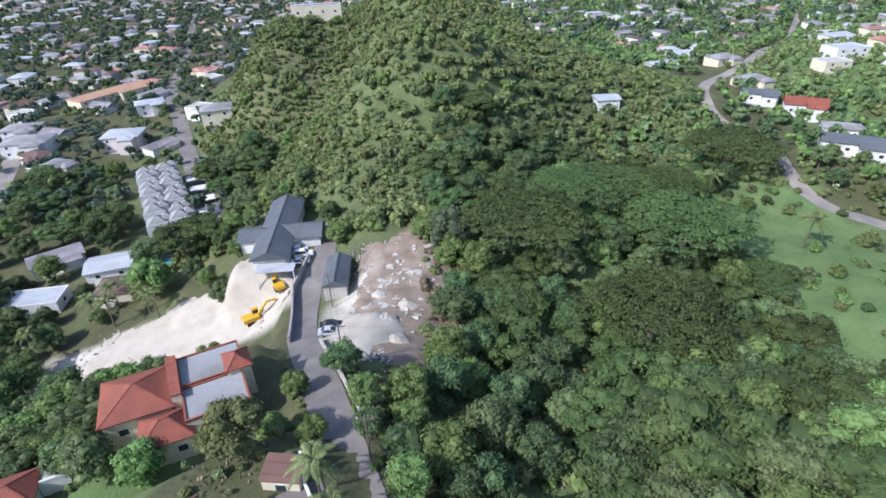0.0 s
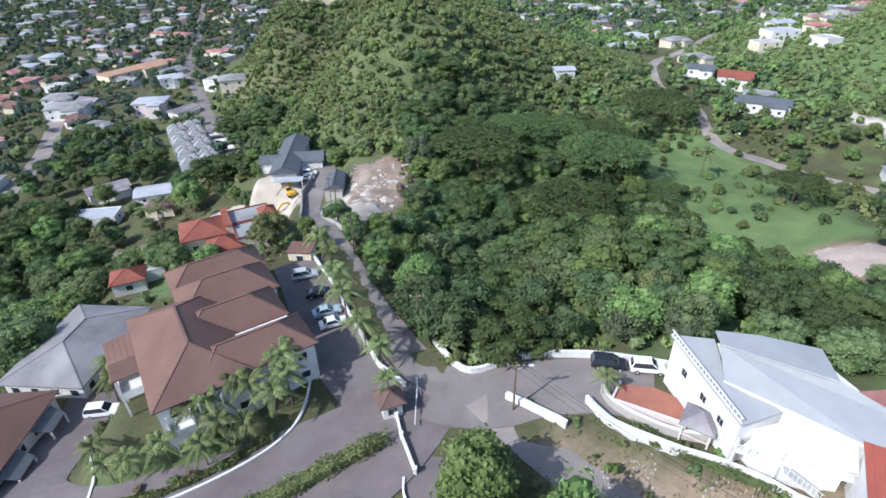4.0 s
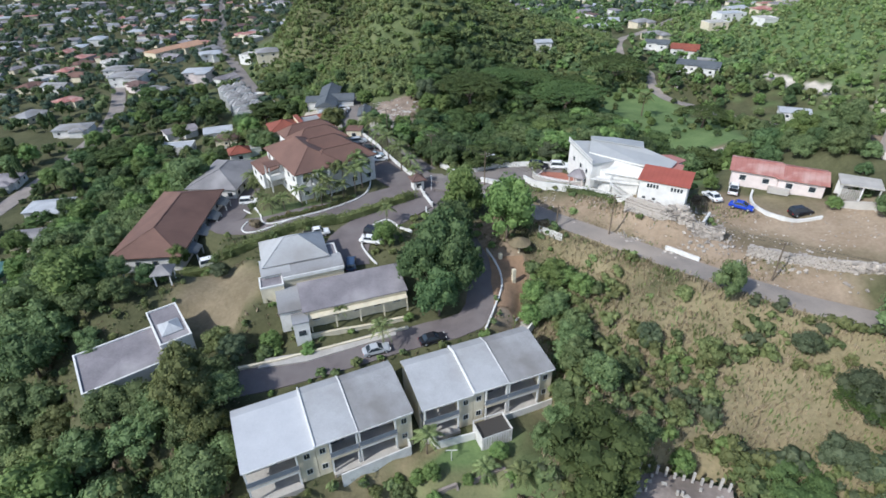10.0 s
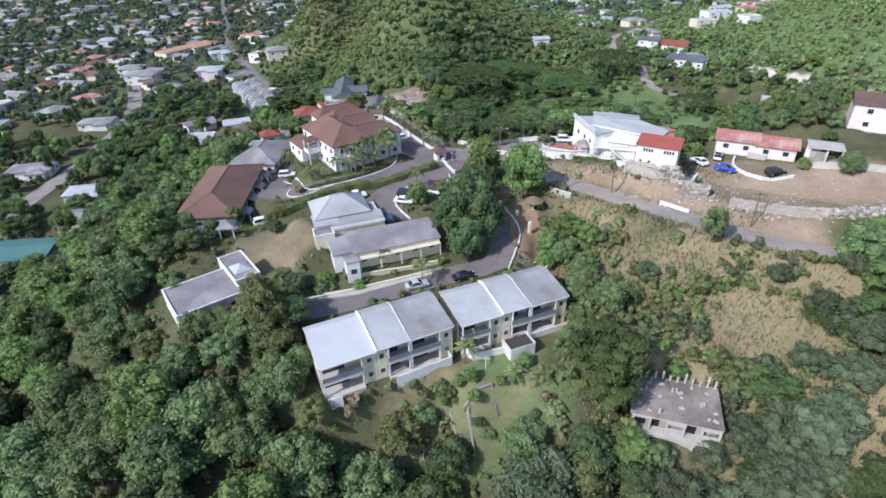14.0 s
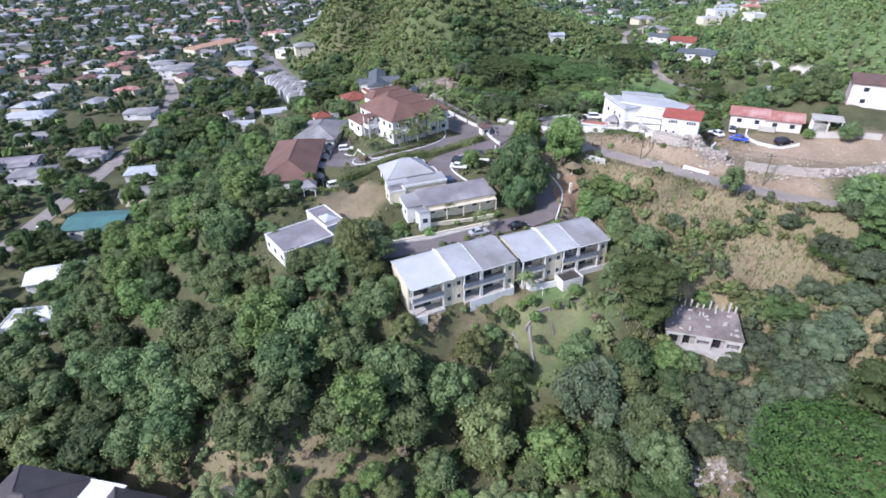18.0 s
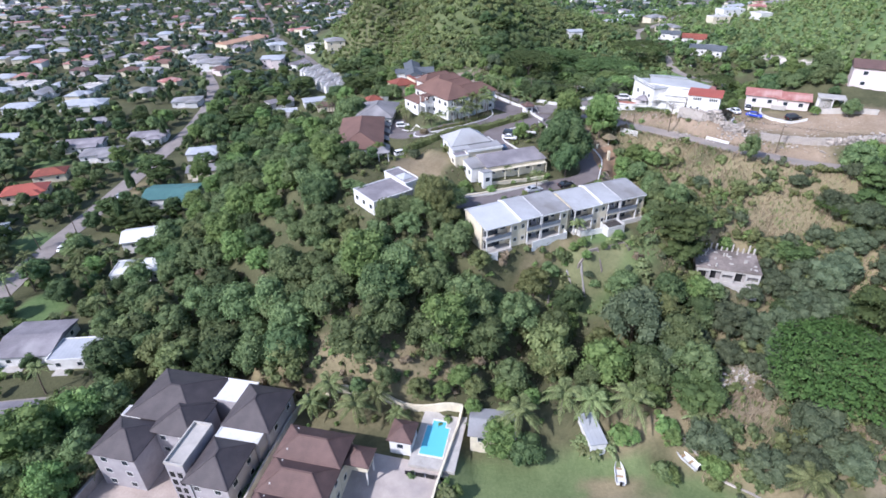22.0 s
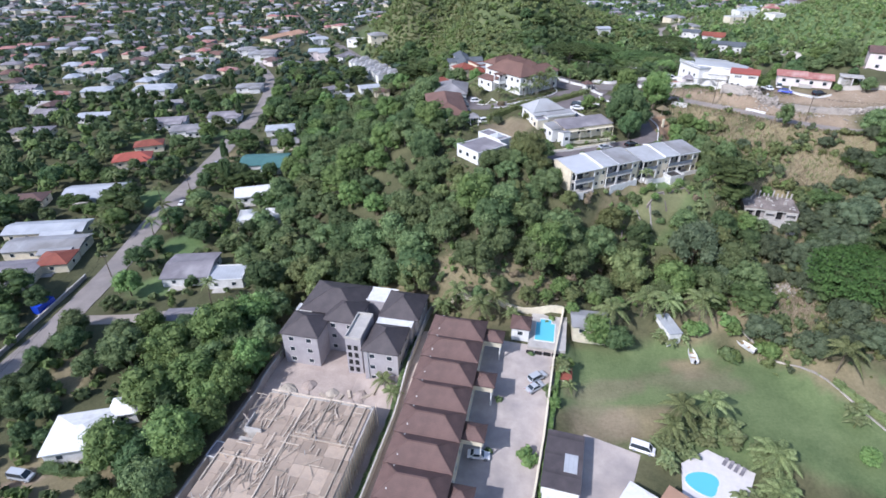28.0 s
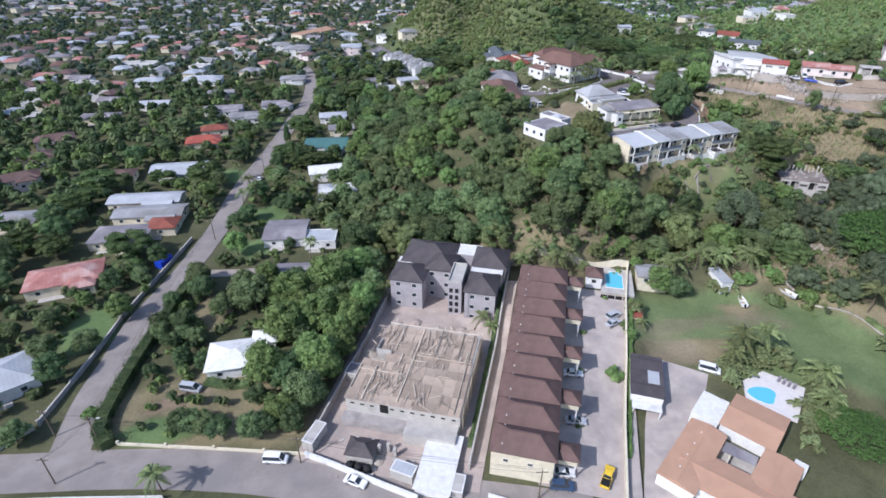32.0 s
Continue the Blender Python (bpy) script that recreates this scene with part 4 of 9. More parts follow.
terrace(-10.1, -60.2, 24.6, (8.9, 5.6, 7.7), 9.8, 21.3, "grey-roofed terrace house row with cream walls and balconies", (ROOF_LIGHT, ROOF_PALE, ROOF_GREY))
terrace(11.4, -51.0, 21.5, (7.7, 5.4, 7.6), 9.4, 20.6, "grey-roofed stepped terrace row with white party walls", (ROOF_PALE, ROOF_PALE, ROOF_GREY))
yard("yard_wall", "white yard walls below the western terrace", -10.1, -60.2, 21.1, 24.6, [(0.3, -6.6, 10.2, -6.3, 1.0), (10.2, -6.3, 10.3, -4.9, 1.0), (-11.0, -6.2, -8.6, -6.4, 0.7)], None)
yard("yard_wall", "white yard walls and slatted box below the terrace", 11.4, -51.0, 20.6, 21.5, [(-9.1, -6.8, -3.5, -7.3, 1.0), (-9.1, -6.8, -9.6, -5.0, 1.0), (1.4, -6.0, 10.0, -5.9, 0.8)], (-3.4, -9.5, 1.3, -6.3, 2.1))
# ---------------------------------------------------------------- condominium plateau
r = building("condominium_house", "pale grey hip-roofed house with lower lean-to wings", -19.5, -28.5, 29.6, 20)
wing(r, -0.9, 1.3, 0, 10.4, 8.0, 0, 3.6, "hip", 2.8, 0.6, WHITE, ROOF_PALE, "WS", 1)
wing(r, -4.6, -3.0, 0, 4.4, 3.6, 0, 3.0, "mono", 0.7, 0.3, WHITE, ROOF_PALE, "W", 1, cap=False)
wing(r, 5.4, -0.2, 0, 2.2, 4.6, 0, 2.8, "flat", wall=WHITE, cover=ROOF_FLAT, win="E", parapet=0.2)
wing(r, 1.6, -4.7, 0, 10.2, 3.8, -0.6, 3.4, "mono", 0.5, 0.2, CREAM, ROOF_GREY, "", cap=False)
part("parapet", Geo().box(-3.6, -6.85, 2.7, 6.8, -6.65, 3.3), WHITE, r, "white roof edge upstand")
wing(r, -5.6, -6.0, 0, 3.8, 3.4, -0.8, 3.2, "flat", wall=CREAM, cover=ROOF_FLAT, win="W", parapet=0.3)
r = building("long_house", "cream single-storey house with long stained flat roof", -9, -36.7, 27.6, 19.5)
wing(r, 0, 0, 0, 17, 6.8, 0, 3.1, "mono", 0.9, 0.25, CREAM, ROOF_FLAT, "S", 1, cap=False)
wing(r, -10.4, 0.8, 0, 3.7, 6.0, -0.3, 3.2, "mono", 0.5, 0.15, WHITE, ROOF_GREY, "W", 1, cap=False)
wing(r, -9.3, -4.2, 180, 2.4, 3.2, -0.8, 3.2, "mono", 0.5, 0.1, WHITE, ROOF_GREY, "N", 1, cap=False)
part("canopy", Geo().box(-8, -4.6, 2.3, 8.4, -3.42, 2.45), CREAM, r)
for i in range(5):
    part("post", Geo().box(-7.8 + i * 4, -4.5, -0.4, -7.6 + i * 4, -4.3, 2.3), CREAM, r)
r = building("apartment_wing", "white apartment wing with brown hipped shingle roof", -52.6, -8.2, 25.5, 4)
wing(r, 0, 0, 0, 13.0, 29.0, 0, 3.4, "hip", 2.8, 0.6, WHITE, ROOF_BROWN, "SE", 1, bottom=4)
for i in range(4):
    yy = -10.5 + i * 7
    g = Geo()
    g.poly((6.95, yy - 2.2, 3.1), (8.95, yy - 1.7, 2.2), (8.95, yy + 1.7, 2.2), (6.95, yy + 2.2, 3.1)).poly((6.95, yy + 2.2, 3.0), (8.95, yy + 1.7, 2.1), (8.95, yy - 1.7, 2.1), (6.95, yy - 2.2, 3.0))
    g.poly((6.95, yy - 2.2, 3.0), (8.95, yy - 1.7, 2.1), (8.95, yy - 1.7, 2.2), (6.95, yy - 2.2, 3.1)).poly((8.95, yy + 1.7, 2.1), (6.95, yy + 2.2, 3.0), (6.95, yy + 2.2, 3.1), (8.95, yy + 1.7, 2.2)).poly((8.95, yy - 1.7, 2.1), (8.95, yy + 1.7, 2.1), (8.95, yy + 1.7, 2.2), (8.95, yy - 1.7, 2.2))
    part("porch_canopy", g, ROOF_BLUE, r, "blue-grey sloping porch canopy")
    for q in (-1.6, 1.6):
        part("porch_post", Geo().box(8.7, yy + q - 0.1, -0.2, 8.9, yy + q + 0.1, 2.2), WHITE, r)
part("terrace_slab", Geo().box(-6.4, -18.0, -5.8, 6.2, -14.55, -0.6).box(-6.4, -18.0, -0.6, 6.2, -17.8, 0.3), WHITE, r)
part("lower_wall", Geo().box(-6.2, -17.9, -8.0, 3.0, -15.0, -5.81), WHITE, r)
for q in (-4.8, -1.9, 1.0, 3.9):
    # solid dark panel: the bay's shade is in its colour
    part("terrace_opening", Geo().box(q - 1.0, -18.06, -3.6, q + 1.0, -17.995, -1.4), SHADE, r, "dark panel for the shaded bay under the terrace")
    part("terrace_column", Geo().box(q + 1.3, -17.75, -0.59, q + 1.55, -17.5, 3.0), WHITE, r)
r = building("grey_house", "white house with faded grey hip roof", -50.0, 18, 25, -4)
wing(r, 0, 0, 0, 12.0, 17.5, 0, 3.2, "hip", 2.6, 0.6, WHITE, ROOF_OLD, "SE", 1, bottom=3)
r = building("flat_house", "white house with flat grey roof and white parapet", -41.5, -49, 25.2, 37)
wing(r, -1.5, -1, 0, 11.2, 9.8, 0, 3.4, "flat", wall=WHITE, cover=ROOF_FLAT, win="WS", bottom=3)
wing(r, 6.3, 2.2, 0, 4.6, 10, 0.4, 3.6, "flat", wall=WHITE, cover=ROOF_FLAT, win="E")
part("skylight", hip(3.0, 3.4, 0.9, 0.1)[0], ROOF_SILVER, r, "pale pyramid skylight", m=pose(6.3, 1.0, 4.13))
r = building("condominium_block", "three-storey condominium with large brown shingle roofs", -24, 12, 31, 34, "apartment building")
wing(r, -4.5, -3, 0, 11, 19.4, 0, 6.4, "hip", 3.3, 0.5, WHITE, ROOF_BROWN, "SW", 2, cap=ROOF_BROWN)
for i, (yy, x1, dd) in enumerate(((-8.8, 9.2, 6.6), (-0.5, 8.2, 7.0), (6.9, 9.4, 7.4), (13.4, 9.8, 5.8))):
    x0 = -5 if i < 2 else -3.5
    wing(r, (x0 + x1) / 2, yy, 0, x1 - x0, dd, 0, 6.35 - 0.05 * i, "hip", (2.6, 2.7, 2.8, 2.2)[i], 0.5, WHITE, ROOF_BROWN, "E" if i else "ES", 2)
wing(r, -11.6, 3.2, -90, 8.5, 4.6, 0, 3.4, "mono", 0.9, 0.3, WHITE, ROOF_BROWN, "S", 1, cap=False)
part("west_balcony", Geo().box(-13.4, -4.6, 2.9, -10.1, -1.3, 3.1).box(-13.4, -4.6, 3.1, -13.25, -1.3, 4.0).box(-13.25, -4.6, 3.1, -10.1, -4.45, 4.0), WHITE, r)
for q in (-4.5, -1.5):
    part("post", Geo().box(-13.35, q - 0.12, -0.4, -13.1, q + 0.12, 6.2), WHITE, r)
part("west_canopy", Geo().box(-13.6, -4.8, 6.2, -10.05, -1.2, 6.38), ROOF_BROWN, r)
part("valley_gutter", Geo().box(0.5, -5.5, 6.62, 8.2, -5.1, 6.8), WHITE, r, "long white roof gutter")
for q in (-8.0, -4.5):
    bal = part("balcony", Geo().box(q - 1.4, -14.6, 3.0, q + 1.4, -12.7, 3.18).box(q - 1.4, -14.6, 3.18, q + 1.4, -14.5, 4.0).box(q - 1.4, -14.5, 3.18, q - 1.3, -12.7, 4.0).box(q + 1.3, -14.5, 3.18, q + 1.4, -12.7, 4.0), WHITE, r)
    for u in (-1.3, 1.2):
        part("post", Geo().box(q + u, -14.55, -0.3, q + u + 0.14, -14.4, 6.4), WHITE, bal)

# ---------------------------------------------------------------- eastern houses
def tilted(pts, thick, off):
    """A sheet roof through corners in space, less the house's own place."""
    g = Geo()
    lo = [tuple(Vector(p) - Vector(off)) for p in pts]
    up = [(x, y, z + thick) for x, y, z in lo]
    g.poly(*reversed(lo)).poly(*up)
    for i in range(len(lo)):
        j = (i + 1) % len(lo)
        g.poly(lo[i], lo[j], up[j], up[i])
    return g


WH = (41.6, -7.3, 35.2)
r = building("white_house", "large white house with silver sheet roof and terraces", *WH)
around = lambda pts: [(x - WH[0], y - WH[1]) for x, y in pts]
part("wall", Geo().prism(around([(34.6, 2.5), (36.6, -10.0), (41.2, -8.8), (37.6, -4.5), (39.0, 1.3)]), -1.5, 6.2), WHITE, r)
part("wall", Geo().prism(around([(37.62, -4.5), (41.22, -8.8), (45.9, -12.8), (49.8, -14.4), (52.0, -12.0), (49.0, -1.2), (39.02, 1.3)]), -2.5, 6.4), WHITE, r)
part("wall", Geo().prism(around([(50.0, -7.0), (52.02, -12.0), (55.2, -8.4), (53.2, -6.4)]), -3, 5.8), WHITE, r)
part("wall", Geo().prism(around([(38.9, -11.4), (44.8, -14.2), (45.6, -13.0), (41.22, -8.9), (38.4, -9.6)]), -1, 4.9), WHITE, r)
part("roof", tilted([(34.2, 2.9, 41.45), (36.3, -10.4, 41.35), (41.4, -8.8, 41.4), (37.4, -4.6, 41.6), (38.8, 1.7, 41.7)], 0.16, WH), ROOF_PLAIN, r)
part("roof", tilted([(37.0, -4.8, 41.8), (46.1, -13.4, 42.1), (50.0, -15.1, 42.0), (52.3, -12.3, 42.4), (47.6, -6.2, 43.0), (38.3, -0.4, 42.8)], 0.2, WH), ROOF_PLAIN, r)
part("roof", tilted([(38.2, -0.7, 43.06), (47.5, -6.7, 43.26), (49.4, -0.9, 42.3), (43.4, 1.2, 42.6), (38.8, 2.0, 42.7)], 0.2, WH), ROOF_PLAIN, r)
part("roof", tilted([(49.8, -6.5, 41.6), (52.4, -12.0, 41.75), (55.9, -8.5, 41.1), (53.6, -6.0, 41.3)], 0.18, WH), ROOF_PINK, r, "faded red lean-to roof")
part("terrace_roof", tilted([(38.6, -11.8, 40.2), (45.2, -14.9, 40.1), (45.9, -13.0, 41.5), (41.3, -8.8, 41.1)], 0.16, WH), WHITE, r, "white sloping terrace roof")
part("fascia", Geo().beam((-4.6, 2.5, 6.55), (4.5, -6.1, 6.85), 0.1, 0.3), WHITE, r)
bal = part("roof_railing", Geo().beam((-7.3, 10.1, 7.2), (-5.2, -3.0, 7.1), 0.14, 0.14).beam((-7.3, 10.1, 6.55), (-5.2, -3.0, 6.45), 0.14, 0.12), WHITE, r)
for i in range(22):
    s = (i + 0.5) / 22
    part("baluster", Geo().box(-0.06, -0.06, 0, 0.06, 0.06, 0.58), WHITE, bal, m=pose(-7.3 + 2.1 * s, 10.1 - 13.1 * s, 6.6 - 0.1 * s))
for i, (x, y) in enumerate(((-5.4, -3.6), (-1.6, -5.0), (5.0, -7.2))):
    part("terrace_post", Geo().box(x - 0.12, y - 0.12, -1.0, x + 0.12, y + 0.12, 4.9), WHITE, r)
part("terrace_slab", tilted([(36.0, -11.2, 38.6), (40.2, -12.9, 38.6), (46.6, -15.2, 38.6), (45.0, -13.0, 38.6), (38.4, -9.8, 38.6)], 0.2, WH), WHITE, r)
rl = part("terrace_rail", Geo().beam((-5.5, -3.9, 4.5), (-1.4, -5.6, 4.5), 0.08).beam((-1.4, -5.6, 4.5), (5.0, -7.9, 4.5), 0.08), WHITE, r)
for i in range(16):
    s = (i + 0.5) / 16
    part("rail_post", Geo().box(-0.03, -0.03, 0, 0.03, 0.03, 0.85), WHITE, rl, m=pose(-5.5 + 10.5 * s, -3.9 - 4.0 * s, 3.6))
st = part("stair", Geo().beam((-2.0, -5.9, 3.5), (1.8, -6.9, 0.7), 1.2, 0.22), WHITE, r)
part("stair_rail", Geo().beam((-2.0, -6.5, 4.4), (1.8, -7.5, 1.6), 0.08), WHITE, st)
for i in range(8):
    s = (i + 0.5) / 8
    part("stair_rail_post", Geo().box(-0.03, -0.03, 0, 0.03, 0.03, 0.9), WHITE, st, m=pose(-2.0 + 3.8 * s, -6.5 - s, 3.5 - 2.8 * s))
for q in (0.25, 0.55, 0.8):
    window(r, pose(-7.0 + 2.0 * q, 9.8 - 12.5 * q, 3.6, 0, 0, -81), 1.0, 1.0, 1)
r = building("red_roof_annexe", "white two-storey annexe with red sheet roof", 48.3, -18.2, 36.9, -29)
wing(r, 0, 0, 0, 8.4, 5.6, 0, 5.0, "mono", 0.55, 0.35, WHITE, ROOF_REDFLAT, "", 2, cap=False, bottom=2)
for q in (-2.6, 1.6):
    for i in range(4):
        window(r, pose(q + i * 0.55, -2.8, 4.1), 0.42, 0.75, 0)
for q in (-3.0, -1.2):
    window(r, pose(q, -2.8, 1.6), 0.6, 0.5, 0)
wing(r, -1.0, 5.2, 0, 5.5, 3.6, 0, 4.6, "mono", 0.4, 0.3, WHITE, ROOF_PINK, "", cap=False)
r = building("pink_house", "pale pink bungalow with faded red low roof", 75.7, -7.6, 35.4, -28)
wing(r, -4, 0, 0, 8.5, 7.5, 0, 3.0, "gable", 1.2, 0.6, PINKWALL, ROOF_PINK, "S", 1)
wing(r, 4.3, -0.3, 0, 8, 7.5, 0, 2.8, "gable", 1.2, 0.6, PINKWALL, ROOF_PINK, "S", 1)
part("porch", Geo().box(-1.2, -5.2, -0.2, 2.6, -3.8, 0.9), PALE, r)

# ---------------------------------------------------------------- southern block


def townhouse_row():
    for i in range(9):
        s = (i + 0.5) / 9
        x, y = -49.8 - 13.0 * s, -106 - 56.5 * s
        z = 0.55 - 4.3 * s
        r = building("townhouse", "townhouse with brown tiled hip roof and small tiled porch", x, y, z, -13, "townhouse", "row of townhouses")
        wing(r, 0, 0, 0, 11.5, 6.3, 0, 6.4, "hip", 2.3, 0.45, CREAM, ROOF_TILE, "E", 2, bottom=2.0, ww=1.0)
        if i % 2 == 0:
            wl, rf = wing(r, 7.9, 0.6, 0, 4.0, 3.4, 3.4, 1.6, "hip", 1.3, 0.45, CREAM, ROOF_TILE, "", 1, bottom=0.0)
            for q in (-0.9, 2.1):
                part("porch_post", Geo().box(9.5, q - 0.12, -0.4, 9.75, q + 0.12, 3.4), WHITE, r)
        for q in (-3.2, 3.2):
            part("vent_pipe", Geo().tube((-3.9, q * 0.7, 6.9), (-3.9, q * 0.7, 7.6), 0.12, 0.12), WHITE, r)
        if i == 8:
            for q in (-3.0, 1.5):
                window(r, pose(q, -3.15, 4.2), 0.9, 0.7, 1)


townhouse_row()
r = building("new_apartments", "unfinished grey apartment block with charcoal tiled hip roofs", -75, -103, -4.0, -12, "apartment building")
wing(r, -10.2, -4.4, 0, 8.6, 8, 0, 8.9, "hip", 2.4, 0.45, GREYWALL, ROOF_CHAR, "S", 3, gap=4)
wing(r, -6.5, 6.2, 0, 14, 12, 0, 9.4, "hip", 3, 0.45, GREYWALL, ROOF_CHAR, "", 3)
wing(r, -2.5, 1.6, 0, 8, 8, 0, 9.4, "hip", 2.6, 0.45, GREYWALL, ROOF_CHAR, "S", 3, gap=3.5)
wing(r, 9.8, -6.2, 0, 7.8, 9, 0, 9.3, "hip", 2.6, 0.45, GREYWALL, ROOF_CHAR, "SE", 3, gap=3.6)
wing(r, 10.6, 6.2, 0, 9, 10, 0, 9.6, "hip", 3, 0.45, GREYWALL, ROOF_CHAR, "E", 3, gap=4)
wing(r, 10.2, 0.2, 0, 8.4, 3.4, 0, 9.5, "flat", wall=GREYWALL, cover=WHITE, parapet=0.25)
wing(r, 3.6, 9.5, 0, 7.5, 5.5, 0, 9.5, "flat", wall=GREYWALL, cover=WHITE, parapet=0.25)
wing(r, -12.6, 1.0, 0, 4, 2.4, 0, 9.3, "flat", wall=GREYWALL, cover=WHITE, parapet=0.25)
wing(r, 3.0, -4.5, 0, 3.6, 9, 0, 10.4, "flat", wall=GREYWALL, cover=PALE, parapet=0.6, trim=PALE)
for i in range(8):
    # black panels on the wall stand for shade inside the stair holes
    part("stair_opening", Geo().box(1.6 + (i % 2) * 1.5, -9.06, 1.0 + (i // 2) * 2.1, 2.5 + (i % 2) * 1.5, -8.98, 2.3 + (i // 2) * 2.1), RUBBER, r)
part("scaffold_pole", Geo().box(6.8, -10.9, 0, 6.95, -10.75, 9), STEEL, r)


def building_site():
    rs = random.Random(7)
    r = building("building_site", "concrete shell with timber formwork deck and loose planks", -82, -138, -4.8, -13, "construction site")
    part("wall", Geo().box(-13.0, -11.8, -0.3, 11.2, 0.5, 5.9).box(-8.4, 0.501, -0.3, 11.2, 3.0, 5.9), PALE, r)
    part("wall", Geo().box(-11.0, 3.001, -0.3, 11.2, 13.8, 5.9), PALE, r)
    part("slab", Geo().box(0.5, -16.0, -0.2, 11.0, -11.81, 3.3), PALE, r)
    part("slab", Geo().box(-13.4, -14.2, -0.2, 0.48, -11.81, 2.2), CONCRETE, r)
    part("slab", Geo().box(-12.6, 0.6, -0.2, -8.5, 2.9, 3.9), PALE, r)
    part("parapet", Geo().box(-11.1, 2.7, 5.6, -7.6, 3.0, 7.0).box(-11.1, 3.0, 5.6, -10.9, 6.6, 6.9), PALE, r)
    sheet = Geo().box(0.02, 0.02, 0, 2.42, 2.47, 0.16).mesh("panel", PLY)
    for x0, y0, nx, ny in ((-13.3, -12.1, 10, 5), (-8.6, 0.4, 8, 1), (-11.2, 2.9, 9, 4)):
        for i in range(nx):
            for j in range(ny):
                zz = 5.91 + rs.uniform(0, 0.07)
                part("panel", sheet, None, r, m=pose(x0 + i * 2.44, y0 + j * 2.49, zz))
    plank = Geo().box(-0.5, -0.075, 0, 0.5, 0.075, 0.07).mesh("plank", BOARD)
    for i in range(210):
        k = i % 5
        if k < 3:
            cx, cy, a = rs.choice(((-9, -7, 88), (-4, -6, 94), (-3.5, -2, 84), (1, 9, 92), (-9, 9, 95), (2, -8, 96), (-2, 4, 90), (3, 9, 86)))
            x, y, a, n = cx + rs.gauss(0, 1.2), cy + rs.gauss(0, 2.4), a + rs.gauss(0, 16), rs.uniform(1.2, 4.0)
        else:
            x, y, a, n = rs.uniform(-12.5, 10.5), rs.uniform(-11.5, 13), rs.choice((0, 90, rs.uniform(0, 180))), rs.uniform(1.5, 4.0)
        if x < -8.5 and 0 < y < 4:
            continue
        part("plank", plank, None, r, m=pose(x, y, 6.16 + 0.075 * (i % 4), 0, rs.uniform(-1.5, 1.5), a) @ Matrix.Diagonal((n, rs.uniform(0.7, 1.3), 1, 1)))
    for x0, y0, x1, y1 in ((-13, -9, -13, -2), (-9.5, -11.8, -9.5, -2), (-2.2, -11, -2.2, 13), (-7, 4, -7, 13.4), (2.2, 3.8, 2.2, 13.4), (7.4, 3.8, 7.4, 13.4), (-2, 3.4, 10.8, 3.4), (-11, 13.4, 10.8, 13.4), (-12.8, -3.2, -3, -3.2), (9.8, -11.6, 9.8, 13)):
        part("form_beam", Geo().beam((x0, y0, 6.28), (x1, y1, 6.28), 0.22, 0.26), BOARD, r)
    for i in range(26):
        part("prop", Geo().beam((11.9, -11.5 + i, -0.3), (11.6, -11.3 + i, 6.6 + rs.uniform(-0.3, 0.5)), 0.1), BOARD, r)
    for i in range(14):
        x, y = (-13.2 + i * 0.9, -12.0) if i % 2 else (rs.uniform(-12, 10), rs.uniform(-11, 13))
        part("rebar_stub", Geo().beam((x, y, 5.9), (x + rs.uniform(-0.2, 0.2), y, 7.3), 0.08), STEEL, r)
    # solid black fills stand for the shade inside windows and doorway
    for i in range(11):
        if i != 3:
            window(r, pose(-11.6 + i * 2.15, -11.8, 4.7), 0.9, 0.5, 0, RUBBER, PALE)
    part("opening", Geo().box(-5.6, -11.86, 3.32, -3.8, -11.79, 5.5), RUBBER, r)
    for i in range(6):
        part("column", Geo().box(-8.5 + i * 1.6, -18.6 - (i % 2) * 0.8, 0, -7.9 + i * 1.6, -18.0 - (i % 2) * 0.8, 2.6), PALE, r)
    for i in range(46):
        x, y = rs.uniform(-13, 8), rs.uniform(-26, -17) if i % 2 else rs.uniform(14.5, 20)
        n = rs.uniform(0.3, 1.3)
        part("rubble", Geo().box(-n / 2, -n / 3, -0.1, n / 2, n / 3, n * 0.35), PALE, r, m=pose(x, y, 0.0, rs.uniform(-8, 8), rs.uniform(-8, 8), rs.uniform(0, 180)))


building_site()
r = thing("concrete_roof", "white concrete roof slab of a low street building", "building", pose(-77.8, -159.5, -4.8, 0, 0, -13))
part("wall", Geo().box(-3.2, -6.4, -0.2, 3.2, 6.2, 2.3), WHITE, r)
part("roof", Geo().box(-3.5, -6.8, 2.31, 3.5, 6.6, 2.55), WHITE, r)
for x, y, a, w, d, mat, lab in ((-93, -156.2, -10, 4.5, 2.8, ROOF_TILE, "dark brown hip-roofed hut on the site"), (-84.5, -161, -22, 4.5, 2.6, ROOF_SILVER, "blue-white container on the site"), (-103, -152.5, -20, 2.4, 5.5, PALE, "tall grey shack on the site"), (-97, -134.5, -13, 4.2, 3.6, ROOF_FLAT, "grey flat-roofed hut on the site"), (-74.5, -164.2, -13, 2.4, 3.8, PALE, "small pale lodge by the gate")):
    r = building("site_hut", lab, x, y, -4.8, a, "hut")
    if mat is ROOF_TILE:
        wing(r, 0, 0, 0, w + 0.8, d + 1.2, 0, 2.2, "hip", 1.3, 0.3, PALE, ROOF_CHAR, "")
    else:
        wing(r, 0, 0, 0, w, d, 0, 2.4, "flat", wall=PALE, cover=mat, parapet=0.1)

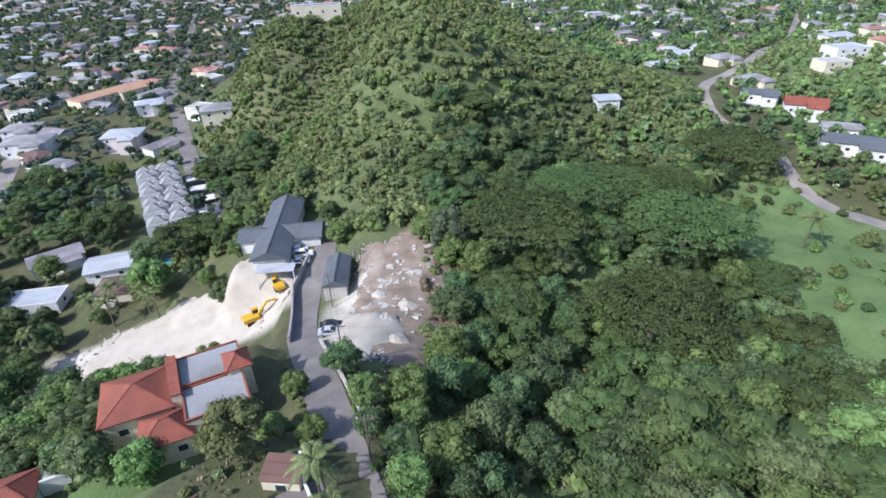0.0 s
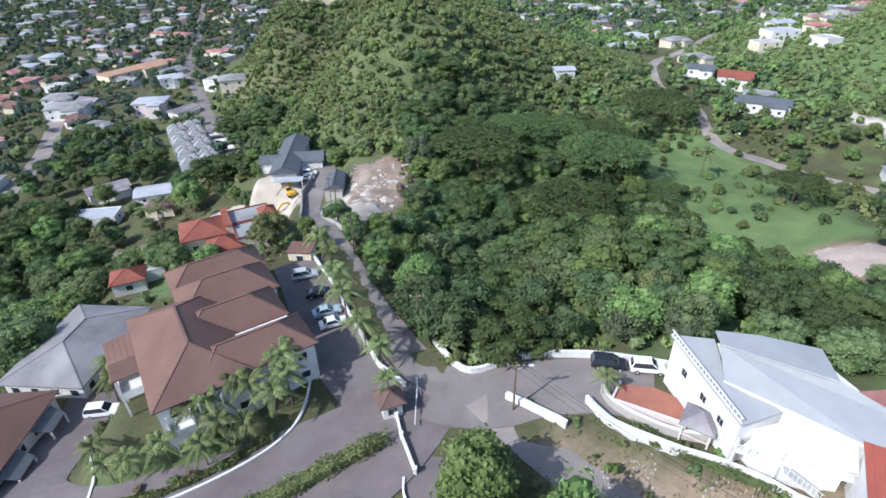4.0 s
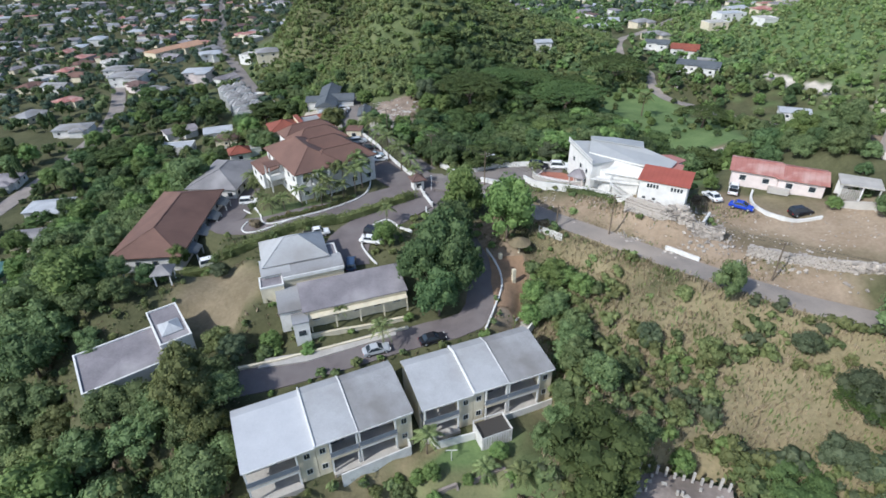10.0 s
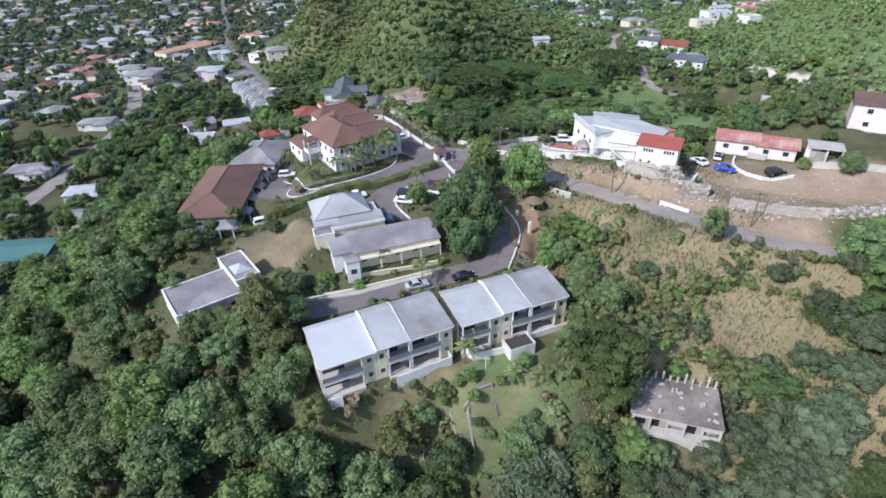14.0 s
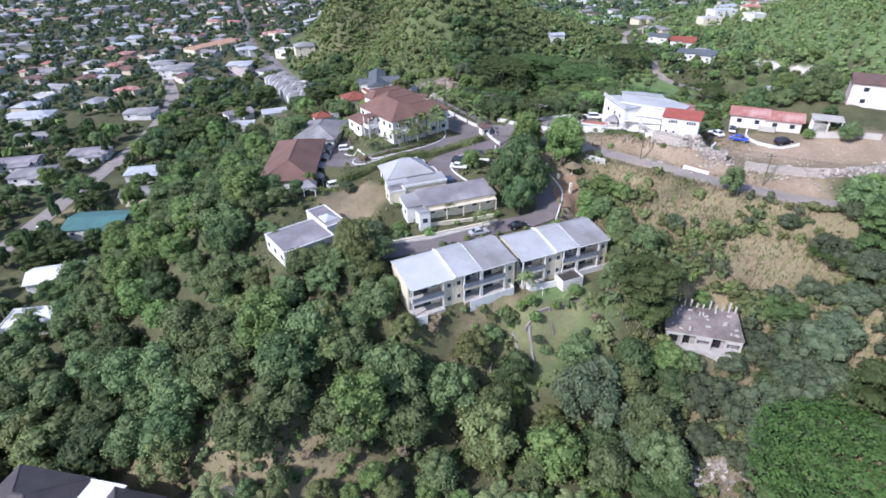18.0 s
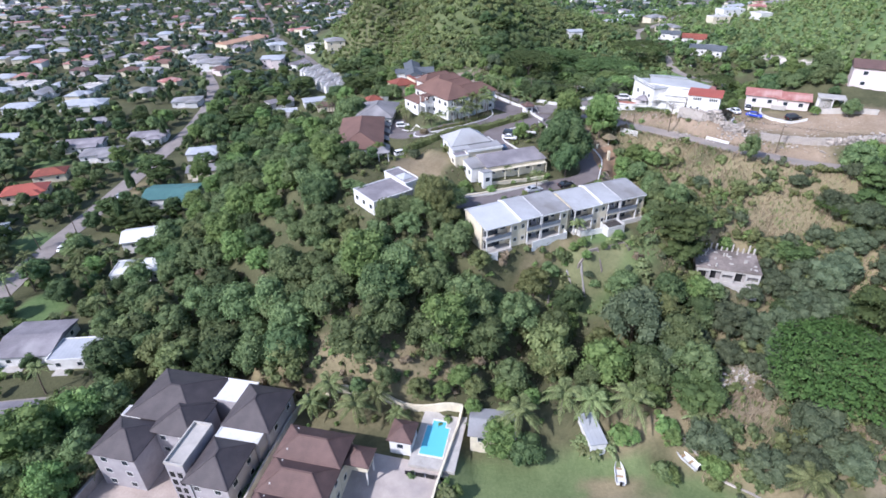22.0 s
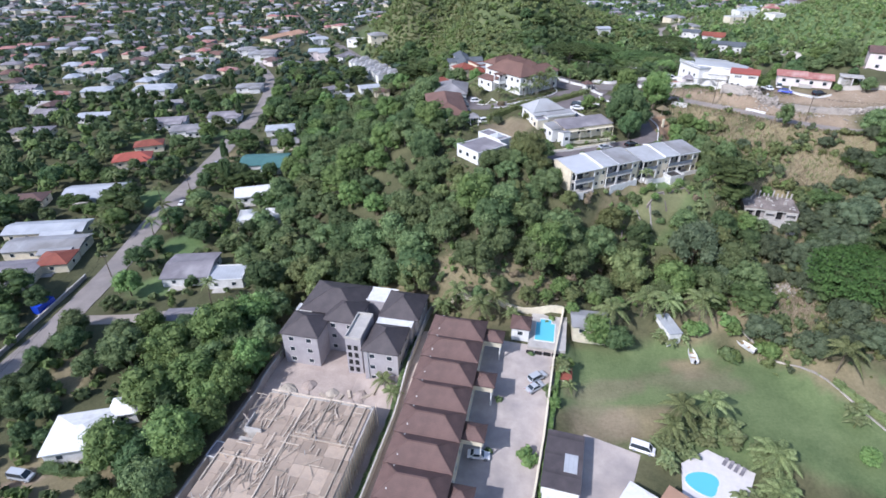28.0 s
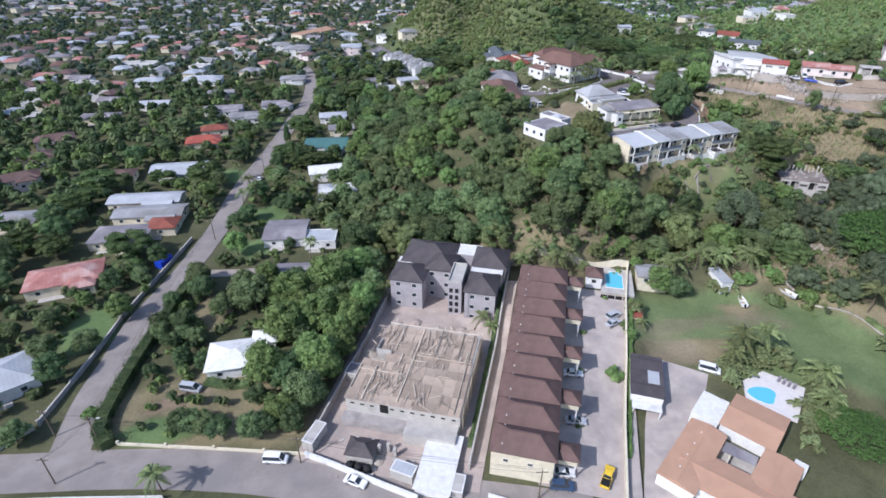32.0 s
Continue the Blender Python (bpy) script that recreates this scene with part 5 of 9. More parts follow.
r = building("courtyard_house", "white house with orange low-pitched roofs round a courtyard", -20, -155, -4.2)
wing(r, 6.1, 3.8, -43, 9.9, 10.4, 0, 3.0, "gable", 0.7, 0.3, WHITE, ROOF_ORANGE, "E", 1)
wing(r, -9.6, -3.95, 47.8, 16.9, 6.6, 0, 2.95, "gable", 0.6, 0.25, WHITE, ROOF_ORANGE, "N", 1)
wing(r, -4.6, -11.2, -38, 20, 8.2, 0, 2.85, "gable", 0.6, 0.25, WHITE, ROOF_ORANGE, "", 1)
wing(r, 3.8, -8.6, 46, 9.4, 6.2, 0, 2.9, "gable", 0.5, 0.25, WHITE, ROOF_ORANGE, "", 1)
wing(r, -1.2, 7.7, 49, 8.0, 5.2, 0, 2.8, "flat", wall=WHITE, cover=WHITE, parapet=0.12)
part("courtyard_floor", Geo().prism([(-1.5, 0.2), (-5.7, -5.0), (-1.0, -8.6), (3.4, -4.0)], -0.1, 0.1), PALE, r)
part("courtyard_awning", Geo().prism([(-1.6, -0.4), (-3.4, -2.6), (1.4, -6.2), (3.0, -4.2)], 2.2, 2.3), ROOF_FLAT, r, "mossy flat courtyard awning")
part("courtyard_wall", Geo().prism([(-1.0, -2.0), (-4.0, -5.6), (-3.8, -5.8), (-0.8, -2.2)], 0.1, 2.0), CREAM, r)
part("stair", Geo().box(0, 0, 0, 2.2, 3.8, 0.9).box(0, 0, 0.9, 2.2, 2.8, 1.8).box(0, 0, 1.8, 2.2, 1.8, 2.6), WHITE, r, m=pose(8.4, -6.2, 0, 0, 0, -43))
for q in range(4):
    part("roof_vent", Geo().tube((-13.5 + q * 2.4, -7.2 + q * 2.6, 3.3), (-13.5 + q * 2.4, -7.2 + q * 2.6, 3.8), 0.12, 0.12), WHITE, r)
r = building("shed", "white shed with dark sheet roof", -31.9, -138.8, -4.3, -16, "shed")
wing(r, 0, 0, 0, 6.6, 12.2, 0, 3.6, "mono", 0.5, 0.2, WHITE, ROOF_CHAR, "S", 1, cap=False)
part("skylight", Geo().box(0.2, -2.5, 4.0, 2.6, 1.5, 4.14), ROOF_SILVER, r, "pale translucent roof sheet")
part("lean_to", Geo().box(-3.0, -9.0, 2.3, 3.0, -6.12, 2.45), WHITE, r, "white lean-to roof")
for q in (-2.8, 2.6):
    part("post", Geo().box(q, -8.9, -0.2, q + 0.2, -8.7, 2.29), WHITE, r)
r = building("pool_house", "white pool pavilion with brown hip roof", -35.5, -104, 1.0, -13, "pavilion")
wing(r, 0, 0, 0, 4, 4.4, 0, 3.0, "hip", 1.5, 0.4, WHITE, ROOF_TILE, "S", 1)
r = building("garden_bungalow", "small house with grey-brown roof at the lawn edge", -18.6, -101.5, 0.2, -8)
wing(r, 0, 0, 0, 8, 6, 0, 2.6, "gable", 1.0, 0.5, CREAM, ROOF_GREY, "S", 1, bottom=3)
r = building("garden_shed", "narrow shed with silver roof among bananas", 0.2, -102.5, -0.4, 8, "shed")
wing(r, 0, 0, 0, 3.0, 7, 0, 2.4, "mono", 0.3, 0.15, WHITE, ROOF_SILVER, "", cap=False, bottom=2)
r = building("kiln_shed", "small brick-red roofed hut by the wall", -27.3, -117, -2.3, -13, "shed")
wing(r, 0, 0, 0, 2.6, 3.2, 0, 2.2, "mono", 0.3, 0.15, CREAM, ROOF_RED, "", cap=False)


def pool(name, label, x, y, z, ang, outline, deck, paving=PALE):
    r = thing(name, label, "swimming pool", pose(x, y, z, 0, 0, ang))
    part("deck", Geo().prism(deck, -0.6, 0.12), paving, r)
    part("coping", Geo().prism([(a * 1.09, b * 1.09) for a, b in outline], 0.121, 0.2), WHITE, r)
    part("water", Geo().prism(outline, 0.13, 0.205), POOL, r)
    return r


pool("pool_basin", "rectangular blue pool with white coping", -29.6, -103.6, 1.0, -13, [(-2.2, -3.6), (2.2, -3.6), (2.2, 3.0), (1.3, 3.0), (1.3, 4.4), (-1.3, 4.4), (-1.3, 3.0), (-2.2, 3.0)], [(-3.6, -6.2), (5.0, -6.2), (5.0, 7.0), (-3.6, 7.0)])
pool("pool_basin", "kidney-shaped turquoise pool on a white terrace", -6.2, -141.4, -4.1, 0, [(2.8 * math.cos(i * 0.3142) + 0.6 * math.sin(i * 0.6), 2.6 * math.sin(i * 0.3142)) for i in range(20)], [(10.6, 2.2), (3.8, 7.7), (-2.4, 4.6), (-5, -3), (3.3, -7.5)], TILE_PALE)
pool("pool_basin", "small blue pool below the terrace houses", -80.5, 128.5, float(hills(-80.5, 128.5)) + 0.5, 20, [(-4, -2), (4, -2), (4, 2), (-4, 2)], [(-6, -4), (6, -4), (6, 4), (-6, 4)])

# ---------------------------------------------------------------- northern houses
r = building("lodge", "small white lodge with red tile hip roof", -54, 39.5, 23.6, 25, "lodge")
wing(r, 0, 0, 0, 5.6, 5.0, 0, 2.6, "hip", 1.5, 0.4, WHITE, ROOF_RED, "S", 1, bottom=2)
wing(r, 4.6, 1.8, 0, 3.4, 3.0, 0, 2.4, "flat", wall=WHITE, cover=PALE, bottom=2)
r = building("red_tile_house", "cream house with red tile roofs and flat concrete terraces", -38, 53, 24.5, 28)
wing(r, -5.2, 2.2, -3, 8.4, 8.2, 0, 4.6, "hip", 2.0, 0.5, CREAM, ROOF_RED, "SW", 1, bottom=5)
wing(r, -2.2, -5.2, -3, 6, 5, 0, 3.8, "hip", 1.8, 0.4, CREAM, ROOF_RED, "S", 1, bottom=4)
wing(r, 4.6, 3.2, 0, 8.6, 6.4, 0, 5.0, "flat", wall=CREAM, cover=ROOF_GREY, win="E", bottom=5, trim=ROOF_RED)
wing(r, 4.4, -3.4, 0, 8.2, 6.4, 0, 4.8, "flat", wall=CREAM, cover=ROOF_GREY, win="SE", bottom=5, trim=ROOF_RED)
wing(r, -0.3, 2.0, 0, 1.2, 8, 0, 5.9, "mono", 0.3, 0.1, CREAM, ROOF_RED, "", cap=False)
wing(r, 8.2, 1.4, 0, 3.2, 3.8, 0, 5.6, "hip", 1.3, 0.3, CREAM, ROOF_RED, "", bottom=5)
r = building("gate_lodge", "small lodge with low brown roof at the drive end", -18.8, 37.5, 30.4, -5, "lodge")
wing(r, 0, 0, 0, 4.2, 3.0, 0, 2.6, "mono", 0.3, 0.2, CREAM, ROOF_BROWN, "S", 1, cap=False)
r = building("dark_roof_house", "house with dark slate-blue cross-gabled roof", -42, 115.5, 16.5, 5)
wing(r, 0, 0, 90, 29, 7.4, 0, 3.6, "gable", 2.0, 0.6, WHITE, ROOF_BLUE, "", 1, bottom=3)
wing(r, 5.8, -1.5, 0, 9, 7, 0, 3.3, "gable", 1.8, 0.6, WHITE, ROOF_BLUE, "E", 1, bottom=3)
wing(r, -5.6, -2.0, 0, 6, 6.5, 0, 3.2, "gable", 1.4, 0.6, WHITE, ROOF_BLUE, "", 1, bottom=3)
part("carport_roof", Geo().box(-2.5, -18.5, 2.6, 6, -15.2, 2.8), ROOF_SILVER, r)
for q in (-2.3, 5.8):
    part("post", Geo().box(q - 0.1, -18.3, -2, q + 0.1, -18.1, 2.6), WHITE, r)
r = building("roadside_store", "long dark-roofed roadside shed", -25, 93, 16.6, 4, "shed")
wing(r, 0.6, 3.6, 90, 11, 4.8, 0, 2.8, "gable", 1.3, 0.3, PALE, ROOF_BLUE, "", 1, bottom=2)


def grey_terraces():
    """Two stepped files of narrow houses back to back, with carports along the street."""
    first = None
    for i in range(7):
        for j in range(2):
            q = (i + 0.5) / 7
            x, y = -90.5 - 27.0 * q + (0, 6.6)[j], 147 + 47 * q + (0, 2.2)[j]
            m = pose(x, y, -1.0 + 0.9 * ((i + j) % 2), 0, 0, 27)
            if first is None:
                first = thing("grey_terrace_house", "narrow terrace house with pale grey stepped roofs", "terrace house", m, "grey terraces below the hill")
                wing(first, -0.6, 0, 0, 6.2, 6.0, 0, 5.0, "hip", 2.4, 0.15, WHITE, ROOF_GREY, "E", 2)
                wing(first, 2.2, 1.2, 0, 3.2, 3.4, 0, 5.8, "hip", 1.4, 0.25, WHITE, ROOF_GREY, "", 1)
                part("fire_wall", Geo().box(-4.0, -3.35, -0.5, 2.6, -3.15, 5.9), WHITE, first)
            else:
                copy_thing(first, m)
    for i in range(5):
        q = (i + 0.5) / 5
        r = thing("carport", "white flat carport roof on posts", "carport", pose(-74 - 26 * q, 149 + 46 * q, -1.0, 0, 0, 27))
        part("roof", Geo().box(-3.5, -2.2, 2.5, 3.5, 2.2, 2.7), WHITE, r)
        for c, d in ((-3.2, -1.9), (3.2, -1.9), (-3.2, 1.9), (3.2, 1.9)):
            part("post", Geo().box(c - 0.1, d - 0.1, -0.5, c + 0.1, d + 0.1, 2.5), STEEL, r)
    r = thing("forecourt_slab", "pale concrete court before the terraces", "pavement", pose(-80, 140, -1.0, 0, 0, 27), kind="structure")
    part("paving", Geo().box(-12, -4, -3, 9, 4, 0.15), PALE, r)


grey_terraces()

# ---------------------------------------------------------------- other houses of the plots
for x, y, ang, w, d, h, roof, cover, wall, label, rise, storeys, z in PLOTS:
    near = y < 130 or x > 0
    r = building("house", label, x, y, z, ang)
    wing(r, 0, 0, 0, w, d, 0, h, roof, rise, 0.5, wall, cover, "SE" if near else "S", storeys, gap=5 if near else 5.2, bottom=2.5, bars=0, cap=False)
    if w > 13 and roof != "flat":
        wing(r, w * 0.22, -d * 0.55, 0, w * 0.4, d * 0.5, 0, h - 0.25, roof, rise * 0.7, 0.4, wall, cover, "S" if near else "", storeys, bottom=2.5, bars=0, cap=False)
    part("porch_slab", Geo().box(-w * 0.35, -d / 2 - 2.2, -0.6, w * 0.02, -d / 2 - 0.01, 0.12), PALE, r)


# ---------------------------------------------------------------- town houses further off
def town():
    rs = random.Random(11)
    kinds = [("hip", ROOF_SILVER, CREAM, 12, 9), ("hip", ROOF_GREY, CREAM, 14, 10), ("gable", ROOF_FLAT, WHITE, 13, 8), ("hip", ROOF_TILE, PINKWALL, 13, 9), ("flat", PALE, WHITE, 12, 10), ("hip", ROOF_PINK, CREAM, 12, 9), ("gable", ROOF_GREY, WHITE, 15, 9), ("hip", ROOF_BROWN, CREAM, 14, 9)]
    words = ["silver-roofed cream town house", "grey-roofed cream town house", "dark sheet-roofed white town house", "brown-tiled pink town house", "flat-roofed white town house", "faded red-roofed cream town house", "grey gabled white town house", "brown-roofed cream town house"]
    protos, V, F, M, at, count = {}, [], [], [], 0, 0
    far_mats = [WHITE, ROOF_SILVER, ROOF_GREY, CONCRETE, ROOF_TILE, ROOF_PINK, CREAM, ROOF_FLAT, GREYWALL]
    spots = []
    for gx in range(-42, 30):
        for gy in range(-5, 90):
            x, y = gx * 21 + rs.uniform(-7, 7), gy * 21 + rs.uniform(-7, 7)
            d = math.hypot(x, y + 100)
            left = x < -60 and (y > 215 or x < -270 or (x < -165 and y > 160))
            right = x > 130 and y > 240 and x < 330
            if not (left or right or y > 480) or d > 1750 or y < -150:
                continue
            if abs(math.degrees(math.atan2(x, y + 120))) > 60:
                continue
            if d > 600 and rs.random() > 0.7:
                continue
            spots.append((x, y, d))
    xs, ys = np.array([s[0] for s in spots]), np.array([s[1] for s in spots])
    hh = hills(xs, ys)
    ok = off_road(xs, ys, 7.0) & (hh < 24)
    for (x, y, d), z, o in zip(spots, hh, ok):
        if not o or (x < 60 and z > 3) or rs.random() < (0.3 if y < 480 else 0.08):
            continue
        k, a = rs.randrange(8), rs.choice((0, 90)) + 25 * math.sin(x / 90) + rs.uniform(-10, 10)
        roof, cover, wall, w, dp = kinds[k]
        if d < 480 and count < 110:
            count += 1
            m = pose(x, y, z, 0, 0, a)
            if k not in protos:
                t = thing("town_house", words[k] + " with small windows", "house", m, "town houses")
                wing(t, 0, 0, 0, w, dp, 0, 3.6, roof, 1.6, 0.5, wall, cover, "S", 1, gap=5, bottom=2.5, bars=0, cap=False)
                wing(t, w * 0.2, -dp * 0.55, 0, w * 0.45, dp * 0.5, 0, 3.3, roof, 1.1, 0.4, wall, cover, "", 1, bottom=2.5, cap=False)
                protos[k] = t
            else:
                copy_thing(protos[k], m)
            CLEAR.append((x, y, 8, 8))
        else:
            s = rs.uniform(0.75, 1.3)
            w, dp, h, rise = w * s, dp * s, rs.choice((3, 3.5, 5.5)), rs.uniform(0.6, 1.8)
            mm = pose(x, y, z, 0, 0, a)
            e = 0.5
            pts = [(-w / 2, -dp / 2, -2), (w / 2, -dp / 2, -2), (w / 2, dp / 2, -2), (-w / 2, dp / 2, -2), (-w / 2, -dp / 2, h), (w / 2, -dp / 2, h), (w / 2, dp / 2, h), (-w / 2, dp / 2, h),
                   (-w / 2 - e, -dp / 2 - e, h), (w / 2 + e, -dp / 2 - e, h), (w / 2 + e, dp / 2 + e, h), (-w / 2 - e, dp / 2 + e, h), (-w / 5, 0, h + rise), (w / 5, 0, h + rise)]
            V += [tuple(mm @ Vector(p)) for p in pts]
            F += [tuple(at + i for i in q) for q in ((0, 1, 5, 4), (1, 2, 6, 5), (2, 3, 7, 6), (3, 0, 4, 7), (11, 10, 9, 8), (8, 9, 13, 12), (9, 10, 13), (10, 11, 12, 13), (11, 8, 12))]
            M += [rs.choice((0, 6, 8, 6))] * 4 + [rs.choice((1, 1, 2, 2, 3, 4, 4, 5, 7, 7))] * 5
            at += 14
            CLEAR.append((x, y, 6, 6))
    me = bpy.data.meshes.new("distant_houses")
    me.from_pydata(V, [], F)
    for m in far_mats:
        me.materials.append(m)
    me.polygons.foreach_set("material_index", np.array(M, np.int32))
    me.update()
    tagged(new("distant_houses", me), "small pale and red roofs of the distant town", "houses", kind="stuff")


CLEAR = []
town()

# ---------------------------------------------------------------- plants


def leaf_cloud(seed, lumps, leaves, leaf, flat=0.75, droop=0.0, spread=0.62, lump_r=(0.3, 0.45), core=True, layers=0):
    """A crown of radius 1 standing on z 0: quads strewn over round lumps, with a low core in each."""
    rs = np.random.RandomState(seed)
    c, rad = [], []
    for i in range(lumps):
        a, q = rs.uniform(0, 6.283), math.sqrt(rs.uniform(0, 1))
        h = rs.uniform(0.15, 1) if not layers else (rs.randint(layers) + 0.8) / layers
        s = math.sqrt(max(0.05, 1 - (h * 0.85) ** 2)) if not layers else 1 - 0.35 * h * rs.uniform(0.4, 1)
        c.append((spread * q**0.6 * s * math.cos(a), spread * q**0.6 * s * math.sin(a), h * flat))
        rad.append(rs.uniform(*lump_r))
    c, rad = np.array(c), np.array(rad)
    j = rs.choice(lumps, leaves, p=rad**2 / (rad**2).sum())
    d = rs.normal(size=(leaves, 3))
    d[:, 2] = d[:, 2] * 0.8 + 0.35
    d /= np.linalg.norm(d, axis=1)[:, None]
    sq = np.array([1, 1, 0.8 if not layers else 0.38])
    p = c[j] + d * sq * (rad[j] * rs.uniform(0.78, 1.12, leaves))[:, None]
    n = d + rs.normal(scale=0.42, size=(leaves, 3)) + [0, 0, 0.25]
    n /= np.linalg.norm(n, axis=1)[:, None]
    u = np.cross(n, rs.normal(size=(leaves, 3)))
    u /= np.linalg.norm(u, axis=1)[:, None]
    w = np.cross(n, u)
    s = leaf * rs.uniform(0.6, 1.4, leaves)[:, None]
    k = rs.uniform(0.45, 0.9, leaves)[:, None]
    v = np.stack([p - u * s, p - w * s * k - n * s * 0.2, p + u * s, p + w * s * k - n * s * 0.2], 1).reshape(-1, 3)
    f = np.arange(leaves * 4).reshape(-1, 4)
    verts, faces = [v], f.tolist()
    if core:
        base = np.array([(math.cos(b) * math.cos(a), math.cos(b) * math.sin(a), math.sin(b)) for b in (-0.46, 0.46) for a in np.arange(5) * 1.2566 + b * 1.366] + [(0, 0, 1), (0, 0, -1)])
        tri = [(i, (i + 1) % 5, 5 + i) for i in range(5)] + [((i + 1) % 5, 5 + (i + 1) % 5, 5 + i) for i in range(5)]
        tri += [(5 + i, 5 + (i + 1) % 5, 10) for i in range(5)] + [((i + 1) % 5, i, 11) for i in range(5)]
        at = leaves * 4
        for q, r in zip(c, rad):
            verts.append(q + base * sq * r * 0.8 * rs.uniform(0.85, 1.1, (12, 1)))
            faces += [tuple(at + i for i in t) for t in tri]
            at += 12
    v = np.concatenate(verts)
    v[:, 2] -= v[:, 2].min() * 0.5
    return v, faces


def crown_mesh(name, mat, *a, **k):
    v, f = leaf_cloud(*a, **k)
    me = bpy.data.meshes.new(name)
    me.from_pydata(v.tolist(), [], f)
    me.materials.append(mat)
    me.update()
    return me


def dome_mesh(name, mat, seed, ragged=0.06, pads=150, leaves=11000):
    """A wide low umbrella crown of radius 1: flat leafy pads spread over a shallow dome."""
    rs = np.random.RandomState(seed)
    k = np.arange(pads) + 0.5
    q, a = np.sqrt(k / pads) * 0.92, k * 2.39996
    edge = 1 + ragged * (np.sin(a * 3 + seed) + 0.7 * np.sin(a * 5 + 2.0 * seed))
    c = np.c_[q * np.cos(a) * edge, q * np.sin(a) * edge, 0.3 * np.sqrt(np.maximum(0, 1.02 - q * q))]
    c += rs.normal(scale=(0.03, 0.03, 0.02), size=c.shape)
    rad = rs.uniform(0.085, 0.135, pads)
    j = rs.randint(pads, size=leaves)
    d = rs.normal(size=(leaves, 3))
    d /= np.linalg.norm(d, axis=1)[:, None]
    d[:, 2] = np.abs(d[:, 2])
    p = c[j] + d * [1, 1, 0.42] * (rad[j] * rs.uniform(0.7, 1.12, leaves))[:, None]
    n = d * [0.8, 0.8, 1.0] + rs.normal(scale=0.4, size=(leaves, 3)) + [0, 0, 0.6]
    n /= np.linalg.norm(n, axis=1)[:, None]
    u = np.cross(n, rs.normal(size=(leaves, 3)))
    u /= np.linalg.norm(u, axis=1)[:, None]
    w = np.cross(n, u)
    s = 0.02 * rs.uniform(0.6, 1.4, leaves)[:, None]
    v = np.stack([p - u * s, p - w * s * 0.6, p + u * s, p + w * s * 0.6], 1).reshape(-1, 3)
    me = bpy.data.meshes.new(name)
    me.from_pydata(v.tolist(), [], np.arange(leaves * 4).reshape(-1, 4).tolist())
    me.materials.append(mat)
    me.update()
    return me


def trunk_mesh(name, seed, height=1.0, r=0.06, limbs=5, fork=0.45):
    rs = random.Random(seed)
    g = Geo()
    p, top = Vector((0, 0, -0.25)), Vector((rs.uniform(-0.06, 0.06), rs.uniform(-0.06, 0.06), height * fork))
    g.tube(p, top, r * 1.25, r * 0.8, 8)
    for i in range(limbs):
        a = 6.283 * (i + rs.random() * 0.6) / limbs
        e = top + Vector((math.cos(a) * rs.uniform(0.25, 0.5), math.sin(a) * rs.uniform(0.25, 0.5), height * rs.uniform(0.3, 0.55)))
        mid = top.lerp(e, 0.5) + Vector((0, 0, -0.04))
        g.tube(top, mid, r * 0.6, r * 0.38, 6)
        g.tube(mid, e, r * 0.38, r * 0.12, 5)
    return g.mesh(name, BARK, smooth=True)


CROWNS = {
    "mango": [crown_mesh("crown", LEAF, s, 34, 2600, 0.046, 0.95, spread=0.66, lump_r=(0.19, 0.36)) for s in (1, 2, 3, 4)],
    "bright": [crown_mesh("crown", LEAF_BRIGHT, s, 36, 2600, 0.046, 1.05, spread=0.66, lump_r=(0.18, 0.34)) for s in (5, 6, 7)],
    "dark": [crown_mesh("crown", LEAF_DARK, s, 34, 2600, 0.046, 0.9, spread=0.66, lump_r=(0.19, 0.36)) for s in (8, 9, 10)],
    "acacia": [crown_mesh("crown", LEAF_RAIN, s, 44, 2600, 0.04, 0.5, spread=0.82, lump_r=(0.18, 0.3), layers=3) for s in (11, 12, 13)],
    "grey": [crown_mesh("crown", LEAF_GREY, s, 32, 2600, 0.038, 0.7, spread=0.72, lump_r=(0.2, 0.34)) for s in (14, 15, 16)],
    "olive": [crown_mesh("crown", LEAF_OLIVE, s, 32, 2400, 0.046, 1.0, spread=0.64, lump_r=(0.18, 0.34)) for s in (17, 18)],
    "lime": [dome_mesh("crown", LEAF_LIME, s) for s in (19, 20)],
    "rain": [dome_mesh("crown", LEAF_RAIN, s, 0.13) for s in (61, 62, 63)],
}
TRUNKS = [trunk_mesh("trunk", s) for s in (1, 2, 3)]
WORDS = {"mango": "rounded mid-green broadleaf tree with dense crown", "bright": "bright green leafy garden tree", "dark": "dark green dense broadleaf tree", "acacia": "wide flat-topped acacia with layered dark foliage",
         "grey": "grey-green fine-leaved tree on the slope", "olive": "yellowish olive-green tree with loose crown", "lime": "wide low bright green umbrella tree", "rain": "huge spreading rain tree with flat dark green crown"}


NAMES = {"mango": "mango_tree", "bright": "leafy_tree", "dark": "broadleaf_tree", "acacia": "acacia_tree", "grey": "thorn_tree", "olive": "olive_green_tree", "lime": "umbrella_tree", "rain": "rain_tree"}


